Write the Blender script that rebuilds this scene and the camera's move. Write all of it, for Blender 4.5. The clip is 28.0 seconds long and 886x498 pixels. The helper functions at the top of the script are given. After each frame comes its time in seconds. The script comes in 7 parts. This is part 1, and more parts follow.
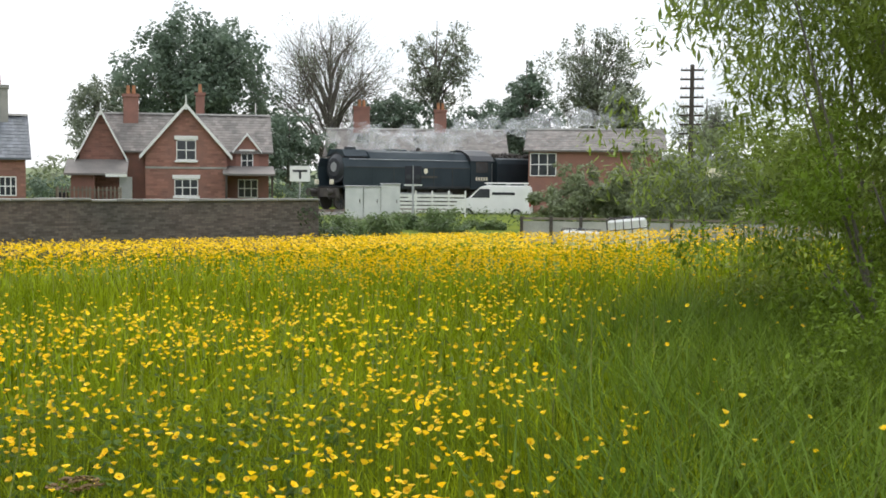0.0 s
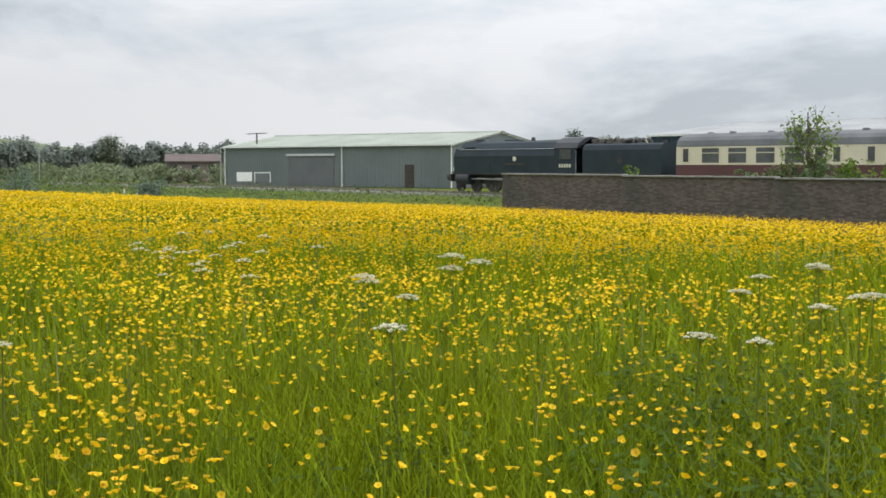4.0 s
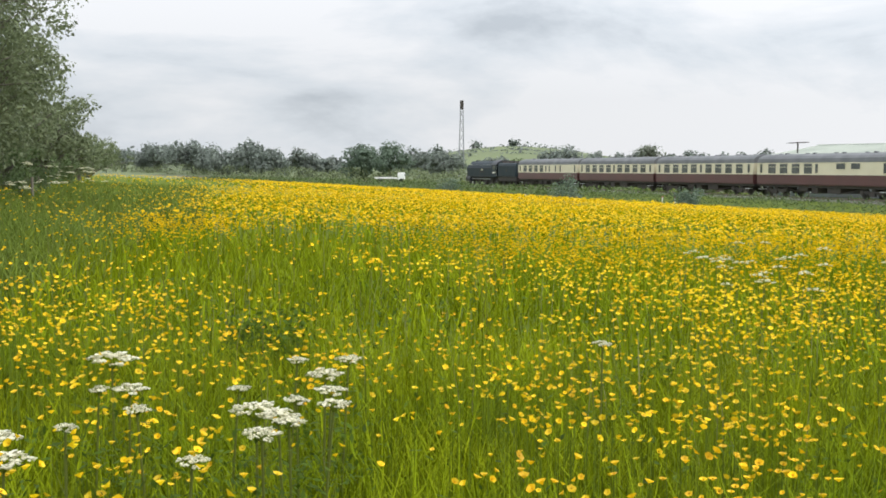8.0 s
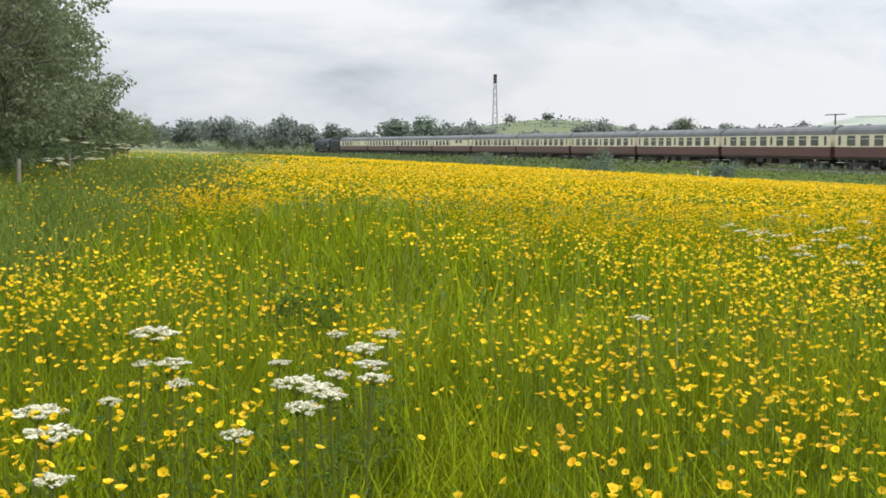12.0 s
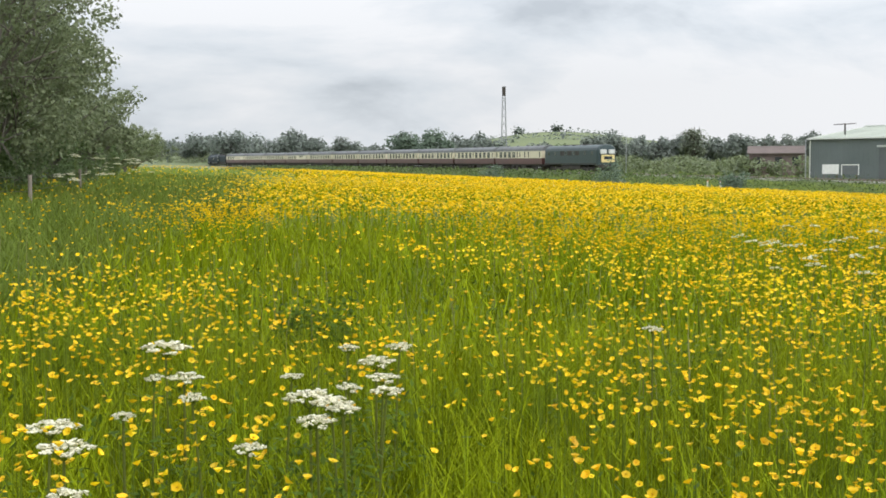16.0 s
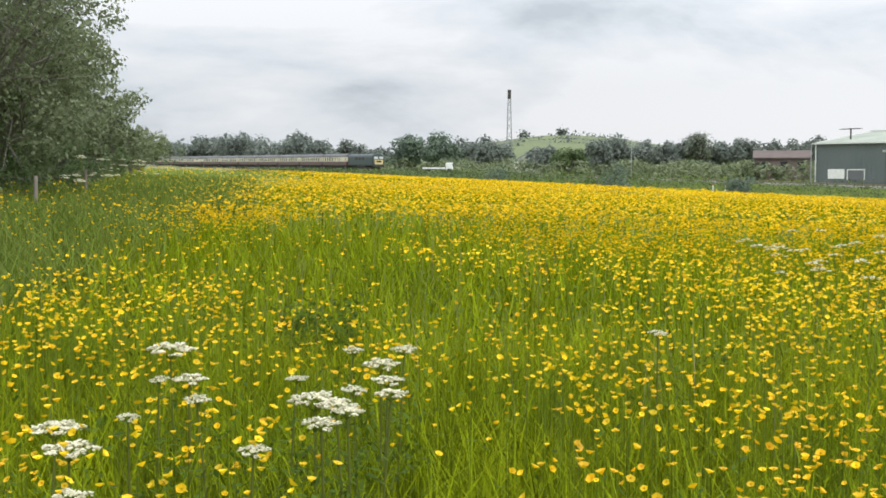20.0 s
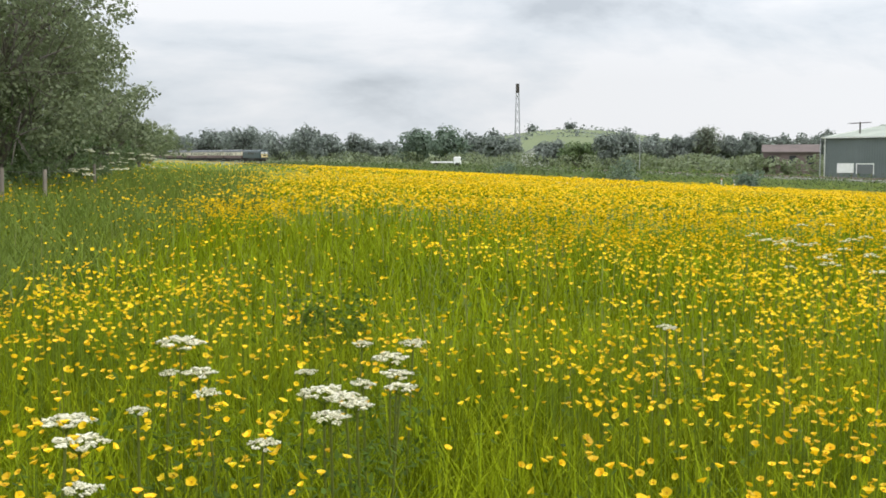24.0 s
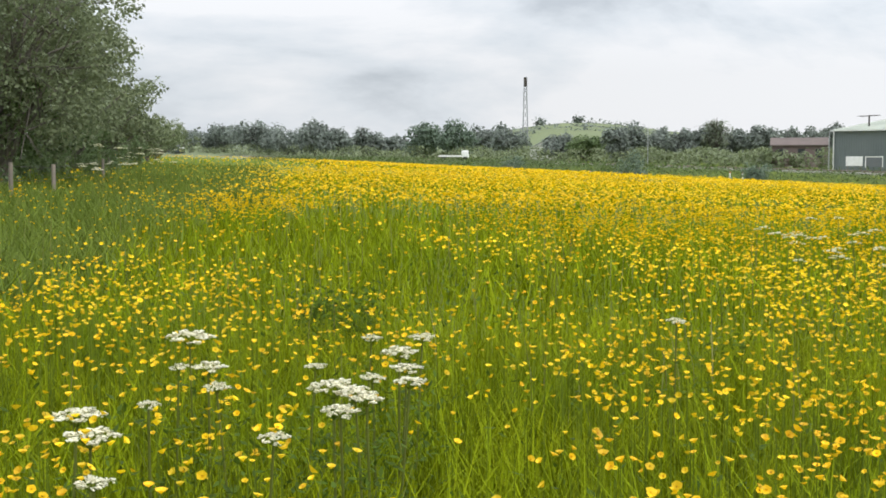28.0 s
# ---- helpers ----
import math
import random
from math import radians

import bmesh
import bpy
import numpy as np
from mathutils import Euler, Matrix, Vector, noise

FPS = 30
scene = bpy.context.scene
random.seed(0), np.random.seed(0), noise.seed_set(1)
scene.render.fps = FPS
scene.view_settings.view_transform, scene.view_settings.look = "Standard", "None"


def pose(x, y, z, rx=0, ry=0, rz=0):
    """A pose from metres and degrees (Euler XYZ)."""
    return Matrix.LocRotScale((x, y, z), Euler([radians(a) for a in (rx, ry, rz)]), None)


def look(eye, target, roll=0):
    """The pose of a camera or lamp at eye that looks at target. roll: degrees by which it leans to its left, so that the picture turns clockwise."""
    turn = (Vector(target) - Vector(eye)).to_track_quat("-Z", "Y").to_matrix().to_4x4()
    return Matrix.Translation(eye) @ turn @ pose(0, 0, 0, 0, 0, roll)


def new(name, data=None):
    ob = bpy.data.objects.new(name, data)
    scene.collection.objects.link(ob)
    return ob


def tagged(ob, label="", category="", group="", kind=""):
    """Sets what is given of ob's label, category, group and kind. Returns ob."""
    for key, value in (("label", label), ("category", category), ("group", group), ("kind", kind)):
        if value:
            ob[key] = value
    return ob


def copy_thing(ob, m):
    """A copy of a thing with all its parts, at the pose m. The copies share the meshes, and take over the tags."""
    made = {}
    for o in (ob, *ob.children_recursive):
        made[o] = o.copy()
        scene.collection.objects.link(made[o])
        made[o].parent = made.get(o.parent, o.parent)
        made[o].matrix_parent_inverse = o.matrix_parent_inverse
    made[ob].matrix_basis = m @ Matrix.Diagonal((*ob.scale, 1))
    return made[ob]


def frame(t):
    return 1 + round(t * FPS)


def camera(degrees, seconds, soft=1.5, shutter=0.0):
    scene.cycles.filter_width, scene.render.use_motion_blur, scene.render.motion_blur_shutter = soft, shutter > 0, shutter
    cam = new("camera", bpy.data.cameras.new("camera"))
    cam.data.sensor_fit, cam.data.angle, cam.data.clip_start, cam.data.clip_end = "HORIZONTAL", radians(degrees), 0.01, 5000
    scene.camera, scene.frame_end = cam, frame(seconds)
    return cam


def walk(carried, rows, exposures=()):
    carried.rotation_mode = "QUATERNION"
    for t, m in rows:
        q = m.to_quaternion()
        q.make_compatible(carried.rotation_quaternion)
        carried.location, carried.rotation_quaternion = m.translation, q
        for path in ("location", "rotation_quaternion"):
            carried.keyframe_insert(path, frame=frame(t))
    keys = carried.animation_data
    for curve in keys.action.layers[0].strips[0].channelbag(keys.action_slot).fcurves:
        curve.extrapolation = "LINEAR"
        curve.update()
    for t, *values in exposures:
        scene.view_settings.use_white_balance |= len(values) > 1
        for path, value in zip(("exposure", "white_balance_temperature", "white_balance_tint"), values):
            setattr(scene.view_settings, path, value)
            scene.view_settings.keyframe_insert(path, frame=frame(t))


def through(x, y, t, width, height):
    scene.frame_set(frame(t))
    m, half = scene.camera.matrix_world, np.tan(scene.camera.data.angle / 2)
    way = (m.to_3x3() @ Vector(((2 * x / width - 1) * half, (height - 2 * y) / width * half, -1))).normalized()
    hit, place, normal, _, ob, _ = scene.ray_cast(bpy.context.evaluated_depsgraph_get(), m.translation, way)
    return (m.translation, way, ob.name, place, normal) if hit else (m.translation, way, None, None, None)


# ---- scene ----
EYE = 2.05          # eye height over the rail head, which is z = 0
cam = camera(40.94, 28.0, soft=1.7)

# seconds, heading (degrees clockwise from +y), tilt, lean
PATH = [
    (0, 125.40, -3.51, 0.51), (0.5, 113.48, -3.40, 0.65), (1, 99.34, -3.62, 1.21), (1.5, 85.14, -4.04, 0.03), (2, 72.09, -3.97, 0.69),
    (2.5, 60.33, -4.25, 0.41), (3, 48.23, -4.05, 1.01), (3.5, 37.08, -4.14, 0.66), (4, 27.85, -4.12, -0.08), (4.5, 17.77, -3.73, -0.12),
    (6.5, 3.36, -4.12, 0.43), (7, 3.01, -4.39, 0.67), (7.5, 2.57, -4.05, 0.67), (8, 2.35, -3.75, 0.41), (8.5, 1.99, -4.01, 0.31),
    (9, 1.99, -4.23, 0.40), (9.5, 1.76, -4.41, 0.21), (10, 1.69, -4.51, 0.16), (10.5, 1.31, -4.71, 0.16), (11, 1.31, -4.81, 0.12),
    (11.5, 0.87, -5.02, 0.00), (12, 0.71, -4.99, 0.09), (12.5, 0.39, -4.88, 0.05), (14.5, -0.13, -4.58, -0.41), (15, -0.01, -4.53, -0.37),
    (15.5, -0.07, -4.60, -0.45), (16, 0.23, -4.38, -0.36), (16.5, 0.27, -4.55, -0.31), (17, 0.36, -4.62, -0.30), (17.5, 0.32, -4.61, -0.21),
    (18, 0.18, -4.61, -0.35), (18.5, -0.04, -4.44, -0.21), (19, 0.06, -4.23, -0.24), (19.5, -0.07, -4.16, -0.23), (20, 0.00, -4.24, -0.09),
    (20.5, -0.10, -4.24, -0.00), (21, -0.08, -4.37, -0.20), (21.5, -0.18, -4.41, -0.20), (23.5, -0.29, -4.40, 0.11), (24, -0.39, -4.53, -0.06),
    (24.5, -0.38, -4.30, 0.01), (25, 0.01, -4.25, 0.01), (25.5, 0.06, -4.48, -0.08), (26, -0.06, -4.43, -0.13), (26.5, -0.20, -4.55, 0.01),
    (27, -0.08, -4.78, 0.12), (27.5, -0.42, -4.83, -0.22), (28, -0.78, -4.82, -0.19),
]


ARM = 0.55          # the camera is swung round at arm's length


def eye_place(yaw):
    a = radians(yaw)
    return Vector((ARM * math.sin(a), ARM * (math.cos(a) - 1), EYE))


def eye_pose(yaw, tilt, lean):
    p, a = eye_place(yaw), radians(yaw)
    shift = p.x * math.cos(a) - p.y * math.sin(a)
    return pose(p.x, p.y, EYE, 90 + tilt, 0, -yaw + math.degrees(shift / 75)) @ pose(0, 0, 0, 0, 0, lean)


walk(cam, [(t, eye_pose(a, b, c)) for t, a, b, c in PATH],
     exposures=[(0.0, 0.25), (0.5, 0.17), (1.0, -0.02), (1.5, -0.2), (2.0, -0.3), (3.0, -0.24), (4.0, 0.0), (6.5, 0.15), (28.0, 0.2)])

# ---- light ----
world = bpy.data.worlds.new("overcast")
scene.world = world
world.use_nodes = True
wn, wl = world.node_tree.nodes, world.node_tree.links
wn.clear()
w_out = wn.new("ShaderNodeOutputWorld")
w_bg = wn.new("ShaderNodeBackground")
w_sky = wn.new("ShaderNodeTexSky")
w_sky.sky_type = "NISHITA"
w_sky.sun_disc = False
w_sky.sun_elevation = radians(48)
w_sky.sun_rotation = radians(120)
w_map = wn.new("ShaderNodeMapping")
w_map.inputs["Scale"].default_value = (1.0, 1.0, 3.3)
w_map.inputs["Rotation"].default_value = (0, 0, radians(-11))
w_co = wn.new("ShaderNodeTexCoord")
w_noise = wn.new("ShaderNodeTexNoise")
w_noise.inputs["Scale"].default_value = 3.4
w_noise.inputs["Detail"].default_value = 7.0
w_noise.inputs["Roughness"].default_value = 0.56
w_noise.inputs["Distortion"].default_value = 0.25
w_ramp = wn.new("ShaderNodeValToRGB")
el = w_ramp.color_ramp.elements
el[0].position, el[0].color = 0.36, (5.9, 6.4, 7.0, 1)
el[1].position, el[1].color = 0.57, (9.6, 9.75, 10.1, 1)
w_mid = w_ramp.color_ramp.elements.new(0.46)
w_mid.color = (7.9, 8.4, 9.0, 1)
w_mix = wn.new("ShaderNodeMixRGB")
w_mix.inputs[0].default_value = 0.93
w_bg.inputs["Strength"].default_value = 0.1
wl.new(w_co.outputs["Generated"], w_map.inputs[0])
wl.new(w_map.outputs[0], w_noise.inputs["Vector"])
wl.new(w_noise.outputs["Fac"], w_ramp.inputs[0])
wl.new(w_sky.outputs[0], w_mix.inputs[1])
wl.new(w_ramp.outputs[0], w_mix.inputs[2])
w_sep = wn.new("ShaderNodeSeparateXYZ")
w_up = wn.new("ShaderNodeMapRange")
w_up.inputs["From Min"].default_value, w_up.inputs["From Max"].default_value = 0.06, 0.75
w_up.inputs["To Min"].default_value, w_up.inputs["To Max"].default_value = 0.92, 2.05
w_gain = wn.new("ShaderNodeVectorMath")
w_gain.operation = "SCALE"
wl.new(w_co.outputs["Generated"], w_sep.inputs[0])
wl.new(w_sep.outputs["Z"], w_up.inputs["Value"])
wl.new(w_mix.outputs[0], w_gain.inputs[0])
w_dot = wn.new("ShaderNodeVectorMath")                  # brighter cloud towards the sun
w_dot.operation = "DOT_PRODUCT"
w_dot.inputs[1].default_value = (0.81, -0.59, 0)
w_side = wn.new("ShaderNodeMapRange")
w_side.inputs["From Min"].default_value, w_side.inputs["From Max"].default_value = -0.55, 1.0
w_side.inputs["To Min"].default_value, w_side.inputs["To Max"].default_value = 0.87, 1.16
w_both = wn.new("ShaderNodeMath")
w_both.operation = "MULTIPLY"
wl.new(w_co.outputs["Generated"], w_dot.inputs[0])
wl.new(w_dot.outputs["Value"], w_side.inputs["Value"])
wl.new(w_up.outputs[0], w_both.inputs[0])
wl.new(w_side.outputs[0], w_both.inputs[1])
wl.new(w_both.outputs[0], w_gain.inputs["Scale"])
wl.new(w_gain.outputs[0], w_bg.inputs[0])
wl.new(w_bg.outputs[0], w_out.inputs[0])

sun = new("sun", bpy.data.lights.new("sun", "SUN"))
sun.data.energy, sun.data.angle, sun.data.color = 1.3, radians(14), (1.0, 0.96, 0.9)
sun.matrix_world = look((0, 0, 50), (-30, 22, 0))


# ---- materials ----
def mat(name, base, rough=0.8, other=None, scale=3.0, fine=40.0, vary=0.25, bump=0.0, metal=0.0, rand=0.0, island=0.0, spec=0.3):
    """A surface of two colours mixed by broad and fine noise, with relief; rand and island vary the brightness piece by piece."""
    m = bpy.data.materials.new(name)
    m.use_nodes = True
    n, l = m.node_tree.nodes, m.node_tree.links
    b = n["Principled BSDF"]
    b.inputs["Roughness"].default_value, b.inputs["Metallic"].default_value = rough, metal
    b.inputs["Specular IOR Level"].default_value = spec
    other = other or [c * 0.7 for c in base]
    co = n.new("ShaderNodeTexCoord")
    broad, grain = n.new("ShaderNodeTexNoise"), n.new("ShaderNodeTexNoise")
    for node, s in ((broad, scale), (grain, fine)):
        node.inputs["Scale"].default_value, node.inputs["Detail"].default_value = s, 4.0
        l.new(co.outputs["Object"], node.inputs["Vector"])
    ramp = n.new("ShaderNodeValToRGB")
    ramp.color_ramp.elements[0].position, ramp.color_ramp.elements[1].position = 0.35, 0.68
    l.new(broad.outputs["Fac"], ramp.inputs[0])
    mix = n.new("ShaderNodeMixRGB")
    mix.inputs[1].default_value, mix.inputs[2].default_value = (*base, 1), (*other, 1)
    l.new(ramp.outputs[0], mix.inputs[0])
    val = n.new("ShaderNodeMapRange")
    val.inputs["To Min"].default_value, val.inputs["To Max"].default_value = 1 - vary, 1 + vary
    l.new(grain.outputs["Fac"], val.inputs["Value"])
    out = val.outputs[0]
    for amount, node, socket in ((rand, "ShaderNodeObjectInfo", "Random"), (island, "ShaderNodeNewGeometry", "Random Per Island")):
        if amount:
            r, k, mul = n.new(node), n.new("ShaderNodeMapRange"), n.new("ShaderNodeMath")
            k.inputs["To Min"].default_value, k.inputs["To Max"].default_value = 1 - amount, 1 + amount
            mul.operation = "MULTIPLY"
            l.new(r.outputs[socket], k.inputs["Value"])
            l.new(out, mul.inputs[0])
            l.new(k.outputs[0], mul.inputs[1])
            out = mul.outputs[0]
    hsv = n.new("ShaderNodeHueSaturation")
    l.new(out, hsv.inputs["Value"])
    l.new(mix.outputs[0], hsv.inputs["Color"])
    l.new(hsv.outputs[0], b.inputs["Base Color"])
    if bump:
        bp = n.new("ShaderNodeBump")
        bp.inputs["Strength"].default_value, bp.inputs["Distance"].default_value = min(1, bump * 4), bump
        l.new(grain.outputs["Fac"], bp.inputs["Height"])
        l.new(bp.outputs[0], b.inputs["Normal"])
    return m


def leafy(name, base, other, island=0.35, spec=0.2, scale=0.35, through=0.4):
    """Foliage: rough, lets some light through, and each leaf has a shade of its own."""
    m = mat(name, base, 0.55, other, scale, 9.0, 0.15, island=island, spec=spec)
    n, l = m.node_tree.nodes, m.node_tree.links
    b = n["Principled BSDF"]
    tr, mx = n.new("ShaderNodeBsdfTranslucent"), n.new("ShaderNodeMixShader")
    mx.inputs[0].default_value = through
    l.new(b.inputs["Base Color"].links[0].from_socket, tr.inputs[0])
    l.new(b.outputs[0], mx.inputs[1])
    l.new(tr.outputs[0], mx.inputs[2])
    l.new(mx.outputs[0], n["Material Output"].inputs["Surface"])
    return m


def glass_mat(name, tint):
    m = mat(name, tint, 0.12, [c * 0.6 for c in tint], 1.2, 6, 0.2, spec=0.6)
    return m


M_SOIL = mat("meadow_turf", (0.13, 0.16, 0.02), 0.9, (0.085, 0.12, 0.018), 0.25, 12, 0.4, 0.02, spec=0.04)
# Turf greyed for distance haze, for the ground beyond 310 m.
M_HAZETURF = mat("hazed_far_turf", (0.155, 0.185, 0.085), 0.95, (0.12, 0.15, 0.075), 0.02, 0.6, 0.25)
M_BLADE = leafy("grass_blade", (0.235, 0.275, 0.006), (0.135, 0.192, 0.006), 0.5, 0.03, 0.9, 0.22)
M_VERGE = leafy("verge_leaf", (0.105, 0.145, 0.05), (0.078, 0.112, 0.04), 0.35, 0.15)
# Green darkened for the willow's shade; nettles and undergrowth share it.
M_RANKSHADE = leafy("shade_dark_blade", (0.132, 0.195, 0.018), (0.09, 0.148, 0.015), 0.4, 0.08)
M_DRY = leafy("dry_grass", (0.24, 0.23, 0.09), (0.17, 0.19, 0.06))
M_YEL = leafy("buttercup_petal", (0.94, 0.69, 0.014), (0.90, 0.53, 0.006), 0.3, 0.45, 1.6)
M_DRIFT = leafy("buttercup_drift", (0.80, 0.53, 0.006), (0.73, 0.44, 0.004), 0.13, 0.1, 0.12)
M_HERB = leafy("herb_leaf", (0.085, 0.135, 0.016), (0.06, 0.105, 0.014), 0.35, 0.08)
# Rank grass green, dulled to hold the shade beside the hedge.
M_HEDGESHADE = leafy("hedge_shade_grass", (0.165, 0.215, 0.035), (0.12, 0.17, 0.03), 0.4, 0.05)
M_STALK = leafy("dark_stalk", (0.155, 0.18, 0.042), (0.115, 0.135, 0.03), 0.3, 0.1)
M_CENTRE = leafy("buttercup_middle", (0.62, 0.34, 0.01), (0.5, 0.26, 0.01), 0.2)
M_WHITE = leafy("white_floret", (0.84, 0.81, 0.66), (0.74, 0.72, 0.55), 0.14)
M_STEM = leafy("green_stem", (0.16, 0.21, 0.02), (0.12, 0.165, 0.02), spec=0.08)
M_SPENT = leafy("spent_flower", (0.22, 0.13, 0.05), (0.16, 0.11, 0.04))
M_BARK = mat("bark", (0.17, 0.15, 0.125), 0.9, (0.11, 0.10, 0.085), 2, 30, 0.4, 0.02)
# Dark green raised and greyed, standing in for haze over these trees.
M_LEAF_DARK = leafy("dark_tree_leaf", (0.145, 0.195, 0.135), (0.12, 0.17, 0.118), 0.2, spec=0.4)
M_LEAF_MID = leafy("mid_tree_leaf", (0.135, 0.185, 0.07), (0.105, 0.155, 0.065), spec=0.28)
M_LEAF_PALE = leafy("pale_tree_leaf", (0.21, 0.24, 0.165), (0.18, 0.21, 0.15), spec=0.5)
M_IVY = leafy("ivy_leaf", (0.085, 0.115, 0.058), (0.062, 0.09, 0.048), spec=0.3)
M_LEAF_FRESH = leafy("fresh_leaf", (0.16, 0.235, 0.03), (0.10, 0.17, 0.028))
M_LEAF_HEDGE = leafy("hedge_leaf", (0.20, 0.235, 0.125), (0.145, 0.18, 0.09), 0.25, spec=0.35)
M_WILLOW = leafy("willow_leaf", (0.215, 0.275, 0.05), (0.15, 0.21, 0.035), 0.35, spec=0.2)
# Far foliage: distance haze is put into the leaf colour, pale and greyed.
M_LEAF_HAZE = leafy("hazed_leaf", (0.19, 0.22, 0.185), (0.165, 0.195, 0.165), spec=0.5)
M_BRICK = mat("red_brick", (0.27, 0.135, 0.105), 0.85, (0.22, 0.12, 0.097), 1.5, 20, 0.25, 0.004, rand=0.2, island=0.22)
M_WALLBRICK = mat("weathered_brick", (0.145, 0.117, 0.104), 0.9, (0.10, 0.092, 0.082), 0.5, 14, 0.35, 0.006, island=0.3)
M_MORTAR = mat("mortar", (0.13, 0.12, 0.11), 0.95, (0.09, 0.085, 0.08), 1.2, 30, 0.3, 0.004)
M_COPING = mat("stone_coping", (0.30, 0.29, 0.27), 0.9, (0.2, 0.2, 0.18), 1.5, 20, 0.3, 0.005, rand=0.2)
M_SLATE = mat("slate", (0.16, 0.17, 0.19), 0.6, (0.11, 0.12, 0.13), 1.0, 18, 0.25, 0.004, rand=0.15, island=0.25)
M_TILE = mat("brown_roof_tile", (0.20, 0.18, 0.165), 0.8, (0.15, 0.14, 0.13), 1.0, 18, 0.25, 0.004, island=0.25)
M_OLDTILE = mat("old_clay_roof_tile", (0.15, 0.12, 0.11), 0.9, (0.12, 0.098, 0.09), 1.0, 18, 0.25, 0.004)
M_TRIM = mat("white_paint", (0.78, 0.78, 0.76), 0.5, (0.68, 0.68, 0.65), 3, 30, 0.1)
M_DARKWIN = glass_mat("window_glass", (0.045, 0.05, 0.06))
# Paler than the house glass: sky reflection and haze put into its colour.
M_SKYGLASS = glass_mat("sky_pale_coach_glass", (0.10, 0.105, 0.11))
M_POT = mat("terracotta", (0.42, 0.2, 0.1), 0.8, (0.3, 0.15, 0.08), 4, 30, 0.2)
M_SHEDBLUE = mat("blue_grey_cladding", (0.052, 0.085, 0.125), 0.55, (0.04, 0.068, 0.10), 0.3, 6, 0.12, island=0.05)
M_SHEDGREY = mat("grey_green_cladding", (0.18, 0.205, 0.205), 0.6, (0.15, 0.175, 0.175), 0.3, 6, 0.12, island=0.05)
M_SHEETROOF = mat("pale_sheet_roof", (0.36, 0.37, 0.37), 0.6, (0.29, 0.30, 0.31), 0.3, 8, 0.15, island=0.06)
M_GREENROOF = mat("lichened_sheet_roof", (0.36, 0.39, 0.335), 0.7, (0.29, 0.32, 0.275), 0.3, 8, 0.15, island=0.06)
M_DOOR = mat("roller_door_grey", (0.145, 0.155, 0.16), 0.5, (0.12, 0.13, 0.135), 0.5, 8, 0.1)
M_SIGN = mat("black_sign", (0.02, 0.022, 0.03), 0.4, (0.03, 0.03, 0.04), 2, 10, 0.1)
M_BALLAST = mat("ballast", (0.22, 0.20, 0.185), 0.95, (0.15, 0.14, 0.13), 1.5, 25, 0.45, 0.03)
M_RAIL = mat("rusty_rail", (0.22, 0.15, 0.11), 0.5, (0.3, 0.28, 0.27), 3, 40, 0.2, metal=0.6)
M_CONCRETE = mat("concrete", (0.42, 0.41, 0.38), 0.9, (0.33, 0.33, 0.30), 1.4, 25, 0.2, 0.004, rand=0.12)
M_GREYPAINT = mat("light_grey_paint", (0.62, 0.63, 0.62), 0.5, (0.52, 0.54, 0.53), 1.5, 20, 0.1)
M_BLACK = mat("loco_black", (0.018, 0.022, 0.027), 0.5, (0.03, 0.034, 0.04), 0.9, 14, 0.3, spec=0.5)
M_CASING = mat("casing_black", (0.022, 0.034, 0.042), 0.6, (0.031, 0.043, 0.052), 0.8, 12, 0.25, spec=0.25)
M_LOCOGREEN = mat("dark_locomotive_green", (0.026, 0.050, 0.052), 0.45, (0.034, 0.056, 0.058), 0.8, 12, 0.2, spec=0.5)
M_IRON = mat("grimy_iron", (0.05, 0.046, 0.043), 0.75, (0.075, 0.065, 0.055), 1.5, 20, 0.35)
M_CREAM = mat("cream_coach_paint", (0.71, 0.65, 0.49), 0.35, (0.65, 0.59, 0.44), 0.5, 10, 0.08, spec=0.5)
# Crimson greyed: haze over the coaches is put into the paint.
M_CRIMSON = mat("crimson_coach_paint", (0.115, 0.044, 0.046), 0.35, (0.095, 0.04, 0.042), 0.5, 10, 0.15, spec=0.5)
M_COACHROOF = mat("coach_roof_grey", (0.17, 0.175, 0.18), 0.7, (0.12, 0.125, 0.13), 0.6, 10, 0.2)
M_YELLOWEND = mat("warning_yellow", (0.74, 0.60, 0.27), 0.45, (0.64, 0.52, 0.24), 1, 12, 0.1)
M_LETTER = mat("cream_lettering", (0.75, 0.70, 0.55), 0.5, (0.65, 0.6, 0.48), 3, 20, 0.1)
M_VANWHITE = mat("white_van_paint", (0.80, 0.80, 0.80), 0.3, (0.74, 0.74, 0.74), 1, 8, 0.05, spec=0.5)
M_TYRE = mat("tyre_rubber", (0.02, 0.02, 0.02), 0.85, (0.03, 0.03, 0.03), 4, 30, 0.2)
M_POSTWOOD = mat("weathered_wood", (0.24, 0.205, 0.165), 0.9, (0.165, 0.145, 0.12), 3, 40, 0.3, 0.004, rand=0.2)
M_DARKWOOD = mat("creosoted_wood", (0.055, 0.045, 0.04), 0.9, (0.08, 0.07, 0.06), 3, 40, 0.3)
M_PLASTIC = mat("white_plastic", (0.72, 0.73, 0.72), 0.45, (0.6, 0.62, 0.62), 2, 12, 0.08)
M_STEEL = mat("galvanised_steel", (0.45, 0.46, 0.47), 0.45, (0.36, 0.37, 0.38), 3, 30, 0.12, metal=0.7)
M_MAST = mat("dull_mast_steel", (0.32, 0.33, 0.345), 0.7, (0.25, 0.26, 0.27), 1, 20, 0.15)
M_RED = mat("red_paint", (0.45, 0.03, 0.03), 0.4, (0.35, 0.03, 0.03), 3, 20, 0.1)
